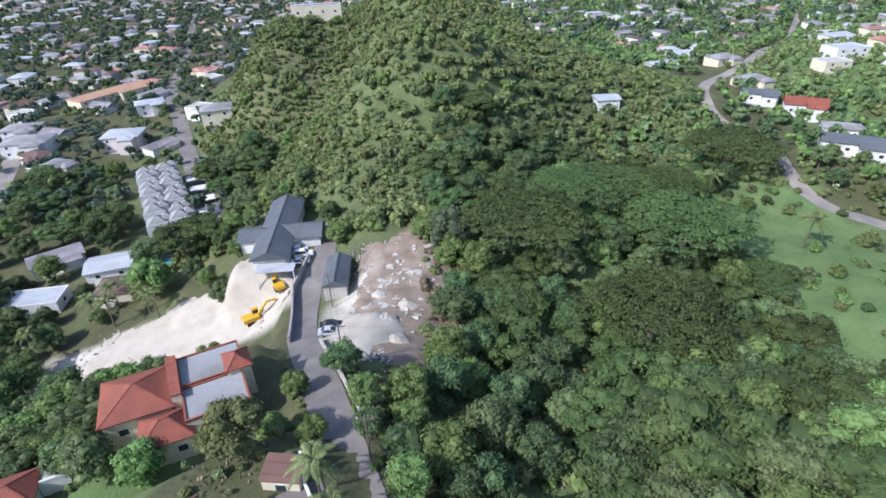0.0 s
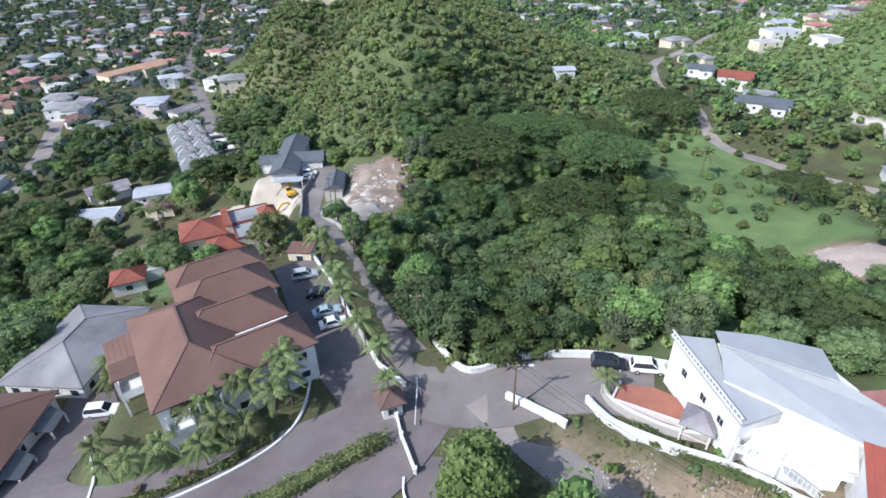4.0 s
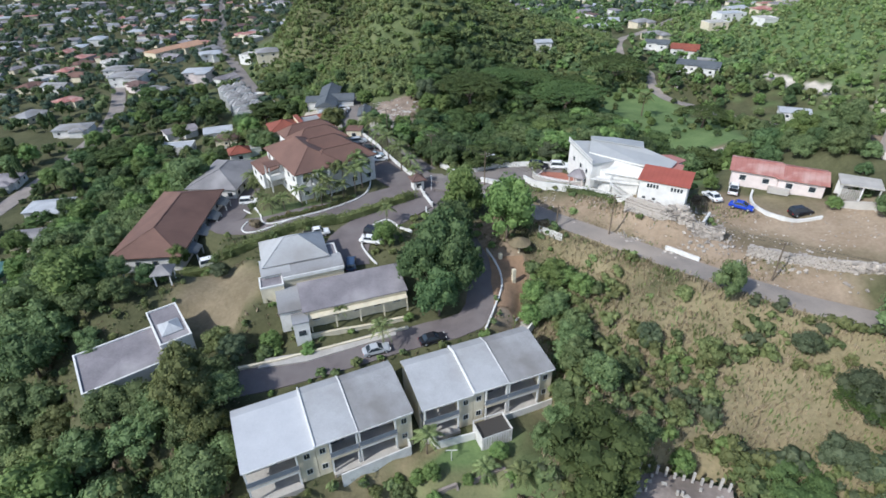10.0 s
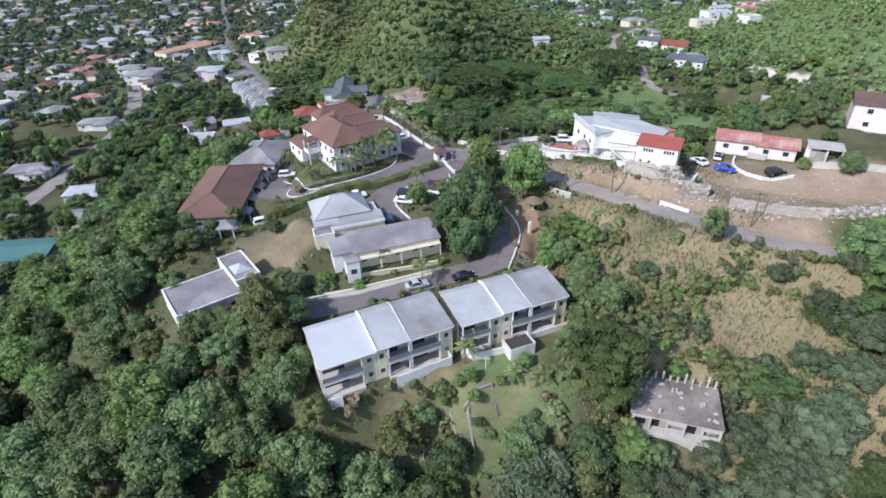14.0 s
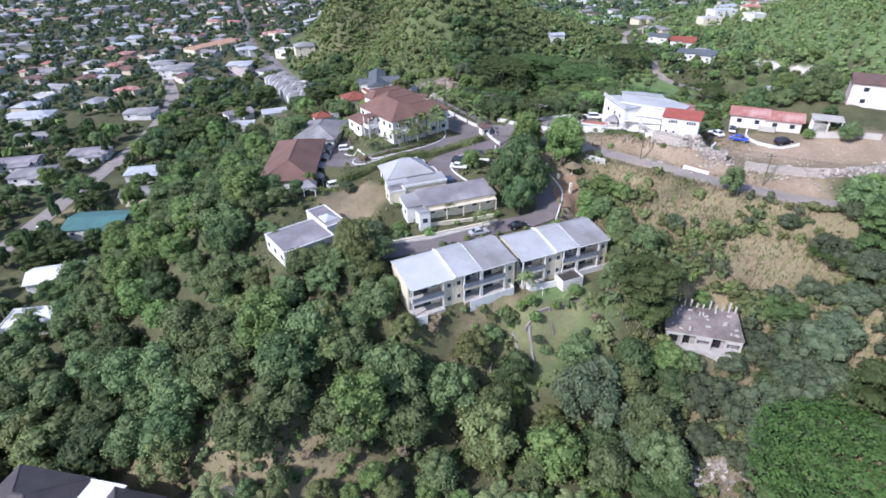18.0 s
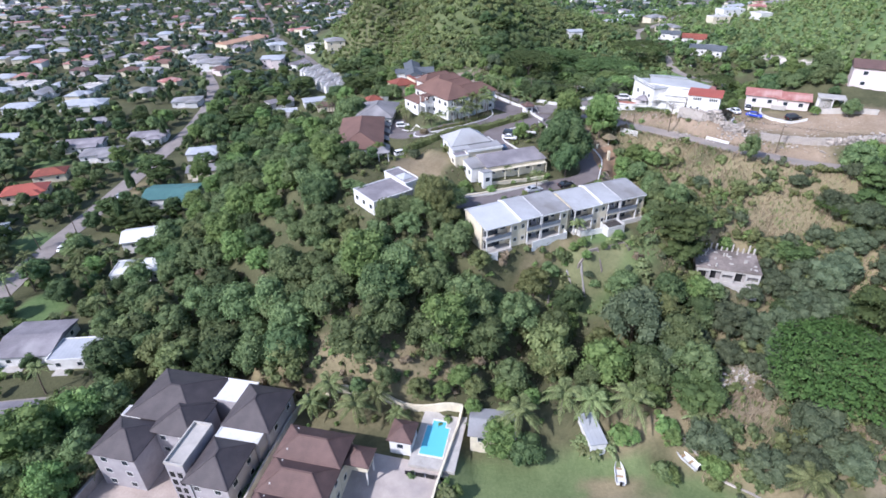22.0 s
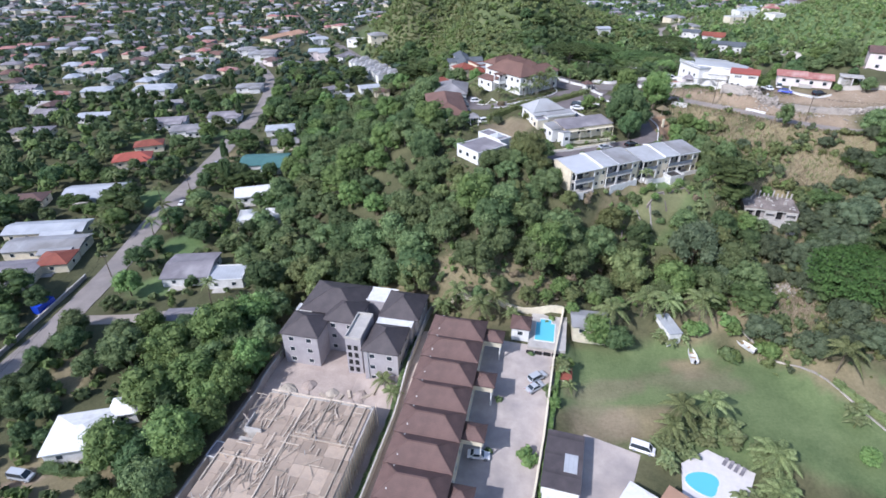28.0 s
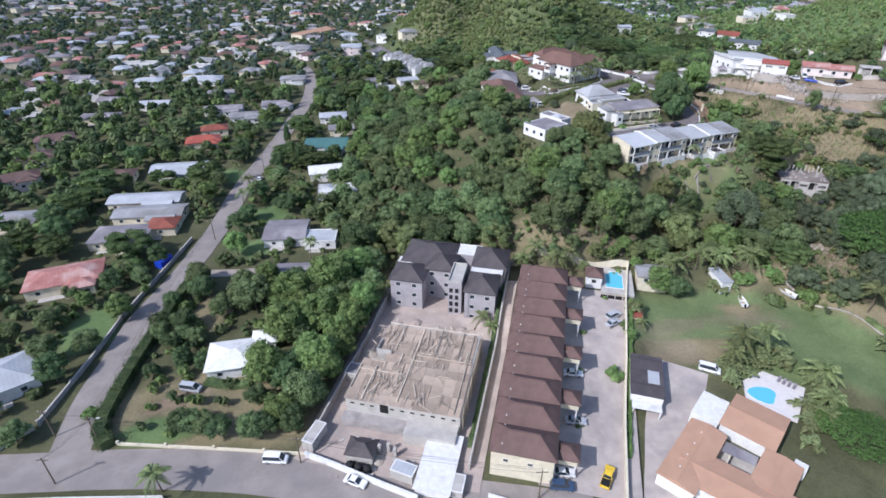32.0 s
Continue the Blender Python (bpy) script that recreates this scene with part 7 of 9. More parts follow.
KERB = dict(h=0.35, t=0.28, mat=WHITE)
hedge("long clipped hedge dividing the two drives", [(-44, -25), (-36, -22), (-29.5, -18.8), (-23.0, -15.7), (-14.8, -12.7), (-10, -10.2), (-5.5, -7.4), (1.0, -3.6)], 2.0, 1.7, LEAF_OLIVE, 3)
wall_line("kerb", "white kerb wall curving round the garden", [(-40.5, 1.5), (-36, -3.5), (-33.5, -7), (-32, -10.6), (-29.3, -12.6), (-24, -11.6), (-17, -7.6), (-12.4, -3.5), (-10.6, 1.0), (-11.0, 8.5)], **KERB, category="kerb")
wall_line("kerb", "white kerb round a planted island", [(-35.6, -9.4), (-35.9, -12.4), (-34.2, -14.8), (-31.4, -15.0), (-28.6, -13.9), (-25.6, -12.2)], **KERB, category="kerb")
wall_line("gate_wall", "low white wall beside the gate", [(-17.8, 40.4), (-16.8, 37.0), (-12.2, 29.4), (-7.0, 18.9), (-1.8, 8.6), (2.2, 4.6)], 0.9, 0.25, WHITE, cap=WHITE)
wall_line("gate_wall", "white wall of the guard gate", [(0.2, 3.4), (1.4, -0.6), (2.2, -3.6), (4.0, -8.2)], 0.8, 0.25, WHITE, cap=WHITE, posts=4)
wall_line("drive_wall", "curving white parapet wall above the wood", [(5.7, 13.6), (8.4, 8.2), (10.9, 6.3), (15.2, 7.4), (19.6, 8.4), (26.1, 7.8), (32.0, 6.2), (36.0, 4.7)], 1.0, 0.3, WHITE, cap=WHITE)
wall_line("drive_wall", "white retaining wall beside the hill road", [(15.0, 1.6), (18, -0.6), (21.5, -3.5)], 1.0, 0.45, WHITE, cap=WHITE)
wall_line("terrace_wall", "stepped white garden wall", [(24.5, 0.0), (26.6, -4.0), (31.7, -8.4), (35.9, -10.6), (39.6, -13.0), (43.2, -16.6)], 1.2, 0.3, WHITE, cap=WHITE)
wall_line("terrace_wall", "upper white garden wall", [(26.7, 1.4), (27.6, -1.6), (32.4, -5.8), (36.6, -7.6)], 1.3, 0.3, PALE, cap=WHITE)
wall_line("kerb", "white kerb of the parking island", [(-5.8, -28.1), (-9.3, -22.0), (-9.0, -17.2), (-5.4, -13.4), (-2.4, -16.4), (0.3, -19.3)], 0.5, 0.25, WHITE, "kerb")
wall_line("kerb", "white kerb by the gate planting", [(2.8, -8.8), (3.0, -11), (4.6, -13.2), (6.8, -14.6)], 0.5, 0.25, WHITE, "kerb")
wall_line("kerb", "curving white kerb of the lower drive", [(14.8, -22), (16.6, -27.2), (16.9, -32.0), (15.0, -38.0), (13.4, -42.4)], 0.6, 0.3, WHITE, "kerb")
wall_line("garden_wall", "white wall in front of the terraces", [(-26.5, -50.8), (-19.5, -48.8), (-11, -45.6), (-3.5, -42.8), (0.5, -41.2)], 0.5, 0.3, CREAM, cap=CREAM)
wall_line("garden_wall", "low cream planter wall", [(-16.5, -44.6), (-8, -41.8), (0.5, -38.9)], 0.7, 0.35, CREAM, cap=CREAM)
cp = thing("carport", "white flat-roofed carport beside the earth yard", "carport", pose(84.6, -18.6, gz(84.6, -18.6), 0, 0, -28))
part("roof", Geo().box(-3.4, -2.6, 2.7, 3.4, 2.6, 2.95), PALE, cp)
part("back_wall", Geo().box(-3.1, 2.1, -1.0, 3.1, 2.35, 2.69), WHITE, cp)
part("side_wall", Geo().box(0.2, -2.3, -1.0, 0.45, 2.09, 2.69), WHITE, cp)
for q in (-3.1, 2.9):
    part("post", Geo().box(q, -2.4, -1.0, q + 0.2, -2.2, 2.69), WHITE, cp)
for i in range(9):
    part("gate_slat", Geo().box(-2.8 + i * 0.33, -2.34, -0.2, -2.6 + i * 0.33, -2.28, 2.0), PALE, cp)
wall_line("yard_steps", "low grey stone walls in the sloping yard", [(3.5, -68.2), (8.0, -66.4), (9.0, -68.8)], 0.45, 0.35, SLAB_OLD)
wall_line("yard_steps", "low grey stone walls in the sloping yard", [(9.8, -66.0), (14.5, -64.2), (15.4, -66.6)], 0.4, 0.35, SLAB_OLD)
wall_line("yard_wall", "low broken concrete wall running down the yard", [(1.2, -67.4), (2.2, -69.6)], 0.9, 0.3, CONCRETE)
wall_line("yard_wall", "low broken concrete wall with a turned end", [(4.1, -68.6), (5.1, -71.6), (2.6, -72.2)], 0.9, 0.3, CONCRETE)
wall_line("yard_wall", "low stained concrete edging in the yard", [(-2.4, -68.6), (-3.4, -71.6), (0.2, -72.6)], 0.5, 0.3, SLAB_OLD)
wall_line("compound_wall", "tall grey block wall of the building site", [(-104.0, -155.1), (-100.3, -140.1), (-95.5, -121), (-91.6, -104.5), (-90, -92)], 2.4, 0.25, CONCRETE, cap=PALE)
wall_line("compound_wall", "pale wall between site and townhouses", [(-56.4, -90.5), (-61.0, -112), (-66.0, -134.1), (-72.2, -160.4)], 2.0, 0.25, PALE, cap=PALE)
wall_line("compound_wall", "cream wall with pale coping beside the parking court", [(-24.2, -97.4), (-29.5, -114), (-34.6, -133.1), (-40, -151), (-44.6, -168)], 1.7, 0.3, CREAM, cap=CREAM)
wall_line("compound_wall", "cream northern boundary wall", [(-57, -91), (-45, -93.6), (-34, -96), (-24.2, -97.4)], 1.8, 0.3, CREAM, cap=CREAM)
wall_line("street_wall", "white street wall of the building site", [(-104.2, -156.4), (-98.3, -158.8), (-90, -162.6), (-81.7, -166.4)], 1.6, 0.3, WHITE, cap=WHITE)
wall_line("street_wall", "low stone street wall of the garden", [(-142.5, -153.4), (-122.8, -154.6), (-104.5, -155.9)], 0.7, 0.35, CREAM, posts=10)
wall_line("street_wall", "grey wall along the side street", [(-161.5, -148.5), (-161.5, -129.0), (-162.4, -111.3), (-161.4, -92), (-160.6, -70)], 1.2, 0.3, CONCRETE, cap=PALE, posts=12)
wall_line("street_wall", "curved grey wall at the street corner", [(-200, -172), (-176, -162), (-166.2, -155.6), (-161.8, -149.5)], 1.0, 0.4, PALE, cap=WHITE)
wall_line("picket_fence", "white paling fence along the street", [(-158, -166.4), (-147, -165.9), (-128, -165.6)], 1.3, 0.12, WHITE, "fence")
wall_line("townhouse_wall", "white end wall of the townhouse garden", [(-69, -166), (-62, -168.5), (-57, -170)], 0.9, 0.3, WHITE, cap=WHITE)
wall_line("roadside_wall", "dark retaining wall beside the hill road", [(-33.2, 106.3), (-34.4, 95), (-32.0, 84.9), (-29.5, 74.0)], 1.6, 0.3, CONCRETE, cap=CONCRETE)
wall_line("roadside_wall", "pale parapet of the hill road", [(-23.6, 73), (-18.4, 62), (-14.2, 53), (-10.6, 45)], 0.9, 0.3, PALE, cap=PALE)
wall_line("lawn_kerb", "low stone edging of the lawn", [(14, -102), (20, -109), (28, -120), (34, -131)], 0.3, 0.3, STONE, "kerb")
wall_line("front_wall", "white garden wall of the bungalow", [(70.0, -10.4), (68.2, -13.4), (67.4, -16.5), (68.1, -19.4), (70.1, -21.5), (73.1, -22.0), (77, -22.4)], 0.5, 0.3, WHITE, cap=WHITE)
wall_line("front_wall", "white boundary wall by the track", [(80, -20), (86, -24), (92, -28)], 1.3, 0.3, PALE, cap=PALE)
wall_line("barrier_wall", "short white roadside barrier", [(47.0, -27.0), (51.8, -30.6)], 0.8, 0.4, WHITE)
wall_line("path_wall", "white side wall of the annexe path", [(53.6, -24.8), (57.2, -20.0)], 2.0, 0.4, WHITE)
hedge("dark clipped hedge along the side street", [(-144.0, -154.2), (-147.2, -151.5), (-148.6, -146.5), (-149.6, -138.0), (-150.2, -129.0), (-150.6, -118.0), (-150.8, -106.3), (-150.6, -94.2)], 3.2, 2.6, LEAF_DARK, 5)
hedge("low hedge before the garden", [(-131, -136.5), (-126, -137.5), (-120, -137)], 2.4, 1.4, LEAF, 6)
hedge("bushes along the parking wall", [(-27.5, -112), (-31.5, -126), (-36.8, -144), (-41, -158)], 1.0, 1.0, LEAF_BRIGHT, 7)
hedge("planting against the site wall", [(-58.6, -95), (-62, -112), (-67, -134), (-72, -156)], 0.9, 0.9, LEAF, 8)
hedge("garden planting below the terrace wall", [(28.6, -4.4), (32.4, -8.6), (36.6, -11.4), (40.4, -13.6)], 1.2, 0.9, LEAF, 9)
hedge("flower bed edging the lawn", [(-30.5, -11.2), (-24, -10.4), (-17.5, -6.6), (-13.4, -3.0)], 1.0, 0.6, LEAF_OLIVE, 10)
BALL = crown_mesh("bush", LEAF, 51, 10, 500, 0.11, 0.95, spread=0.4, lump_r=(0.45, 0.6))
BUSHES = [crown_mesh("bush", m, s, 9, 420, 0.12, 0.8) for s, m in ((52, LEAF), (53, LEAF_BRIGHT), (54, LEAF_OLIVE), (55, LEAF_DRY))]


def bush(x, y, r, k, label):
    tagged(new("bush", BUSHES[k] if k >= 0 else BALL), label, "bush").matrix_basis = pose(x, y, gz(x, y) - 0.1, 0, 0, x * 77 % 360) @ Matrix.Diagonal((r, r, r, 1))


for x, y in ((-43.6, -24.2), (-40.8, -23.4), (-37.8, -22.6), (-35.0, -21.6)):
    bush(x, y, 1.25, -1, "round clipped green garden bush")
for x, y, r_, k in ((-33.0, -12.6, 1.8, 3), (-23.0, -8.6, 0.8, 0), (-21.0, -8.0, 0.9, 3), (-18.4, -6.8, 0.9, 0), (-16.6, -5.6, 0.8, 0), (-13.6, -2.8, 0.9, 0), (-26.4, -9.6, 0.8, 3), (-25.5, -28.5, 2.2, 2), (-4.8, -20.0, 1.8, 1), (17.8, 0.6, 0.9, 0), (33, -10.6, 0.9, 0), (31, -7.2, 0.8, 0), (36.5, -9.2, 1.0, 1), (-38.5, 3.0, 1.6, 0), (-15, -46.5, 1.7, 1), (-22, -47.5, 1.8, 0), (-12, -51.5, 1.1, 0), (60.5, -3.5, 2.0, 1), (57, -14.5, 1.6, 3), (26, -19, 1.4, 3), (23, -27, 2.2, 0), (25.5, -31, 2.6, 0), (22, -34, 2.0, 0), (30, -34.5, 1.5, 2), (46.5, -38, 1.8, 2), (85, -19, 2.2, 0), (12.6, -109.5, 3.0, 0), (20.5, -109.0, 3.4, 1), (5.4, -103.6, 3.2, 1), (14.0, -103.5, 3.0, 1), (25, -106, 2.4, 0), (36, -134, 2.2, 1), (-31.5, -121.5, 1.8, 0), (-38.1, -136.8, 2.7, 1), (-33.8, -110.5, 1.0, 0), (-42.4, -123, 1.1, 0), (-45.5, -135, 1.1, 0), (-49, -150, 1.1, 0), (-152, -146, 2.4, 1), (-168, -140, 2.2, 0)):
    bush(x, y, r_, k, ("dense green garden bush", "bright green garden bush", "loose yellow-green garden bush", "dry reddish-brown garden bush")[k])

rs_ = random.Random(31)
for _ in range(22):
    x, y = rs_.uniform(74, 112), rs_.uniform(82, 150)
    if off_road(np.array([x]), np.array([y]), 3.0)[0]:
        bush(x, y, rs_.uniform(0.8, 2.4), rs_.choice((0, 1, 2)), "low green bush in the meadow")
for _ in range(46):
    bush(rs_.uniform(-6, 2), rs_.uniform(68, 108), rs_.uniform(0.7, 1.8), rs_.choice((3, 3, 3, 2)), "dry brown brush on the cleared plot")
for _ in range(34):
    x, y = rs_.uniform(14, 38), rs_.uniform(-130, -106)
    bush(x, y, rs_.uniform(0.3, 0.6), rs_.choice((0, 2)), "small shrub on the lawn edge") if x > 40 + (y + 130) * -0.95 - 2 else None
hedge("spiky planting along the lawn edge", [(29, -120.5), (33, -126), (37, -133)], 1.6, 1.0, LEAF_PALM, 12)
# ---------------------------------------------------------------- chosen trees and palms
RT = random.Random(9)
for x, y, r in ((-79, -76, 6.2), (-70, -82, 5.4), (-61, -87, 6.0), (-46, -87.5, 6.8), (-30.5, -85, 6.4), (-53, -75.5, 6.6), (-42, -76.5, 6.0), (-33, -73, 5.6), (-22.5, -75, 6.2), (-11.5, -76.5, 6.4), (-3, -78, 5.6), (-5.5, -86, 5.4), (-20.5, -82.5, 5.6), (-61.5, -77, 6.2), (-14, -90, 4.6), (-66, -70, 6.0), (2.5, -90, 4.2)):
    tree(RT.choice(("mango", "mango", "olive", "mango")), x, y, r, RT, 0.32, group="large domed trees on the south slope")
for k, x, y, r in (("rain", 91.5, 164, 16.0), ("rain", 57.5, 114, 15.5), ("rain", 17.5, 107, 14.5), ("rain", 41, 84, 15.0), ("rain", 29, 124, 12.0), ("rain", 43, 134, 12.5), ("rain", 71, 101, 8.0), ("rain", 107, 93, 9.0), ("rain", 66, 148, 11.0), ("rain", 10, 88, 8.0)):
    tree(k, x, y, r, RT, 0.5, group="spreading trees in the valley wood")
for k, x, y, r in (("mango", -129, -149.5, 3.4), ("dark", -123, -151, 3.6), ("mango", -116, -151.5, 3.8), ("bright", -111.5, -147, 4.6), ("dark", -143.6, -117, 4.2), ("mango", -136, -111, 4.2), ("bright", -116, -121, 5.6), ("bright", -109, -117, 5.4), ("bright", -106, -133, 5.4), ("mango", -107, -142.5, 4.4), ("dark", -112.5, -137, 3.6), ("bright", -107.5, -103, 6.4), ("bright", -102, -95, 5.0), ("mango", -128, -108, 5.2), ("bright", -118, -108, 5.4), ("dark", -144, -124, 3.2), ("mango", -138.5, -122, 3.0)):
    tree(k, x, y, r * (1.0 if y < -145 or x < -130 else 1.28), RT, 0.35, group="trees of the corner garden")
for x, y, r in ((-55, -38, 4.0), (-58.5, -42, 4.2), (-49.5, -36, 3.4), (-48.4, -47.6, 2.8), (-53, -31, 3.6), (-61, -35, 4.4), (-46.5, -31.5, 2.6), (-51.5, -44.0, 2.4)):
    tree(RT.choice(("mango", "mango", "dark", "bright")), x, y, r, RT, 0.3, group="trees round the flat-roofed house")
for x, y, r in ((79.5, 3.0, 3.4), (84.5, -0.5, 3.6), (88.5, -4.0, 3.4), (92, -8.5, 2.8), (97, 2, 3.4), (91, 1.5, 3.8), (85.5, 5.5, 3.6), (96, 4.5, 4.0), (88.5, -13.5, 1.9)):
    tree(RT.choice(("mango", "dark", "dark")), x, y, r, RT, 0.15, group="trees behind the pink bungalow")
rf = random.Random(31)
for i in range(46):
    a, q = rf.uniform(0, 6.283), rf.random() ** 0.5
    tree(rf.choice(("mango", "olive", "dark", "bright")), 93 + 24 * q * math.cos(a), 112 + 42 * q * math.sin(a), rf.uniform(0.9, 2.0) + 2.2 * (rf.random() ** 4), RT, 0.15, group="bushes and trees on the valley field")
tree("mango", 86.0, -25.6, 3.4, RT, 0.2)
tree("bright", 79.8, -20.4, 1.8, RT, 0.2)
for i in range(16):
    tree(rf.choice(("mango", "olive", "bright", "grey")), rf.uniform(-6, 20), rf.uniform(-73, -64.5), rf.uniform(0.7, 1.7), RT, 0.1, group="bushes in the sloping yard")
for k, x, y, r in (("mango", -15.5, -73.0, 3.2), ("bright", -8.5, -70.0, 2.4), ("mango", -3.0, -68.0, 2.8), ("mango", -25.5, -66.0, 4.0), ("olive", -19.5, -71.5, 3.4), ("mango", -28.0, -62.0, 3.6), ("bright", 14.0, -62.0, 1.8), ("mango", 20.5, -60.5, 2.6), ("mango", 25.0, -55.0, 3.4)):
    tree(k, x, y, r, RT, 0.2, group="trees against the terrace fronts")
tree("mango", 1.0, -66.0, 2.2, RT, 0.2)
tree("bright", 4.8, -65.2, 1.6, RT, 0.2)
tree("bright", 10.6, -13.0, 5.2, RT, 0.55, tall=1.35)
tree("bright", 19.0, -19.2, 6.2, RT, 0.45, tall=1.35)
for x, y, r, up in ((8.4, -21.5, 5.4, 1.3), (6.4, -27.5, 6.2, 1.4), (8.6, -33.0, 5.8, 1.35), (3.2, -33.0, 5.6, 1.25), (5.6, -38.0, 5.0, 1.2)):
    tree("dark", x, y, r, RT, 0.45, tall=up, group="tall dark trees beside the lower drive")
for k, x, y, r in (("bright", 22.5, -33, 3.0), ("bright", 28.5, -31, 3.0), ("mango", 25.4, -36, 3.4), ("mango", 29, -40, 3.6), ("mango", 26.7, -46, 3.8), ("bright", 21.5, -37, 2.6)):
    tree(k, x, y, r, RT, 0.2, group="trees on the bank below the road")
tree("bright", -4.6, -23.0, 3.0, RT, 0.35)
tree("bright", -46.0, -21.0, 2.8, RT, 0.4)
for k, x, y, r in (("grey", 33, 13, 5.0), ("grey", 40, 11, 4.4), ("olive", 40, 21, 4.2), ("bright", 31, 28, 4.6), ("olive", 22, 24, 4.4), ("bright", 52, 26, 4.6), ("olive", 60, 34, 4.6), ("bright", 46, 40, 5.0)):
    tree(k, x, y, r, RT, 0.3, group="trees below the parapet")
tree("olive", -29.5, -57.5, 5.6, RT, 0.4)
tree("olive", -28.4, -59.4, 4.6, RT, 0.5, tall=1.4)
tree("olive", -31.0, -53.8, 4.0, RT, 0.45, tall=1.3)
tree("mango", -35.8, -57.6, 4.0, RT, 0.4)
tree("mango", -25.8, -54.6, 3.2, RT, 0.45, tall=1.3)
tree("olive", -33.8, -70.6, 4.4, RT, 0.5, tall=1.5)
tree("olive", -24.4, -76.8, 4.4, RT, 0.45, tall=1.5)
tree("mango", -12.0, -76.0, 4.2, RT, 0.45, tall=1.5)
tree("bright", 0.6, -76.2, 3.0, RT, 0.4, tall=1.2)
tree("mango", -22.5, -63.5, 3.6, RT, 0.35)
tree("mango", -25.0, -57.5, 3.8, RT, 0.45)
tree("grey", -26.5, -47.5, 3.0, RT, 0.4)
tree("mango", 27.5, -48.5, 3.8, RT, 0.35, tall=1.2)
tree("mango", 29.5, -53.5, 3.6, RT, 0.3)
tree("bright", 26.5, -30.5, 3.6, RT, 0.25)
tree("bright", 31.0, -33.0, 3.0, RT, 0.2)
tree("mango", 52.5, -40.0, 3.2, RT, 0.4, tall=1.6)
tree("mango", 23.0, -57.5, 3.2, RT, 0.3)
tree("acacia", 27.0, -68.5, 5.2, RT, 0.45)
tree("grey", 14.5, -79.5, 8.4, RT, 0.4, tall=1.2)
tree("olive", -29.3, -45.8, 3.4, RT, 0.3)
tree("bright", -21.7, -44.2, 2.4, RT, 0.25)
tree("mango", -54.0, -54.0, 4.4, RT, 0.3)
tree("grey", -35.3, -27.4, 2.4, RT, 0.25)
tree("acacia", 26.5, -64.5, 7.2, RT, 0.35)
tree("bright", 29.0, -74.5, 3.6, RT, 0.2)
tree("mango", 29.5, -79.0, 3.8, RT, 0.2)
tree("grey", 46.5, -72.5, 4.6, RT, 0.1)
tree("mango", 34.0, -61.0, 2.8, RT, 0.1)
tree("bright", 40.0, -61.5, 2.4, RT, 0.1)
tree("grey", 40.0, -77.0, 3.0, RT, 0.0)
tree("mango", 32.5, -75.5, 2.8, RT, 0.1)
tree("mango", 74.0, -50.0, 5.4, RT, 0.3)
tree("bright", 79.0, -47.0, 4.6, RT, 0.3)
tree("mango", 28.0, -42.0, 3.6, RT, 0.25)
for x, y in ((-139, -6), (-142, -2), (-165, 86), (-166.5, 92), (-194, 150), (-190, 152), (-152, 26)):
    tree("dark", x, y, 2.0, RT, 0.3, tall=4.2, group="tall columnar street trees")
tree("lime", 49.5, -97.5, 15.5, RT, 0.12)
tree("lime", 6.0, -153.4, 7.5, RT, 0.2, tall=1.2)
tree("bright", 16.0, -158.0, 5.0, RT, 0.2)
tree("acacia", 64.0, -86.0, 9.0, RT, 0.45)
tree("bright", 62.2, -8.4, 2.1, RT, 0.2)
tree("lime", 66.0, -58.0, 4.6, RT, 0.5)
tree("grey", 58.0, -73.0, 6.0, RT, 0.35)
tree("grey", 52.0, -80.0, 6.0, RT, 0.35)
tree("olive", -25.5, 41.5, 5.2, RT, 0.3)
tree("bright", -6.3, 53.0, 4.2, RT, 0.35)
tree("grey", -0.5, 105.0, 6.0, RT, 0.4, tall=1.3)
tree("bright", -26.5, 112.5, 4.4, RT, 0.35)
tree("bright", -1.0, 43.0, 5.0, RT, 0.3)
tree("mango", -46.0, 43.5, 4.0, RT, 0.3)
tree("bright", -39.0, 42.5, 3.8, RT, 0.3)
tree("bright", -50.5, 47.0, 3.0, RT, 0.3)
tree("bright", -22.5, 55.0, 2.6, RT, 0.4)
tree("bright", -23.5, 47.0, 2.8, RT, 0.4)
tree("mango", -50.0, 50.0, 3.0, RT, 0.4)
tree("bright", -17.5, 44.5, 2.6, RT, 0.4)
tree("dark", -30.5, 122.0, 3.4, RT, 0.35)
tree("mango", -52.5, 100.0, 3.6, RT, 0.35)
tree("bright", -17.5, -104.0, 4.6, RT, 0.3)
tree("dark", -13.0, -106.0, 4.6, RT, 0.25)
tree("olive", -21.6, -94.0, 3.2, RT, 0.4)
for x, y, r in ((-28.2, -94.4, 2.3), (-15.6, -93.6, 2.6), (-10.0, -94.6, 2.4), (7.0, -104.4, 2.2), (14.2, -105.4, 2.3), (13.0, -110.6, 2.0), (21.4, -110.4, 2.6), (26.5, -137.2, 2.6), (-25.8, -114.0, 1.5), (-31.2, -125.0, 1.8), (13.5, -97.0, 3.0), (4.0, -96.2, 2.6)):
    tree("bright", x, y, r, RT, 0.25, group="bushy trees round the lawn")
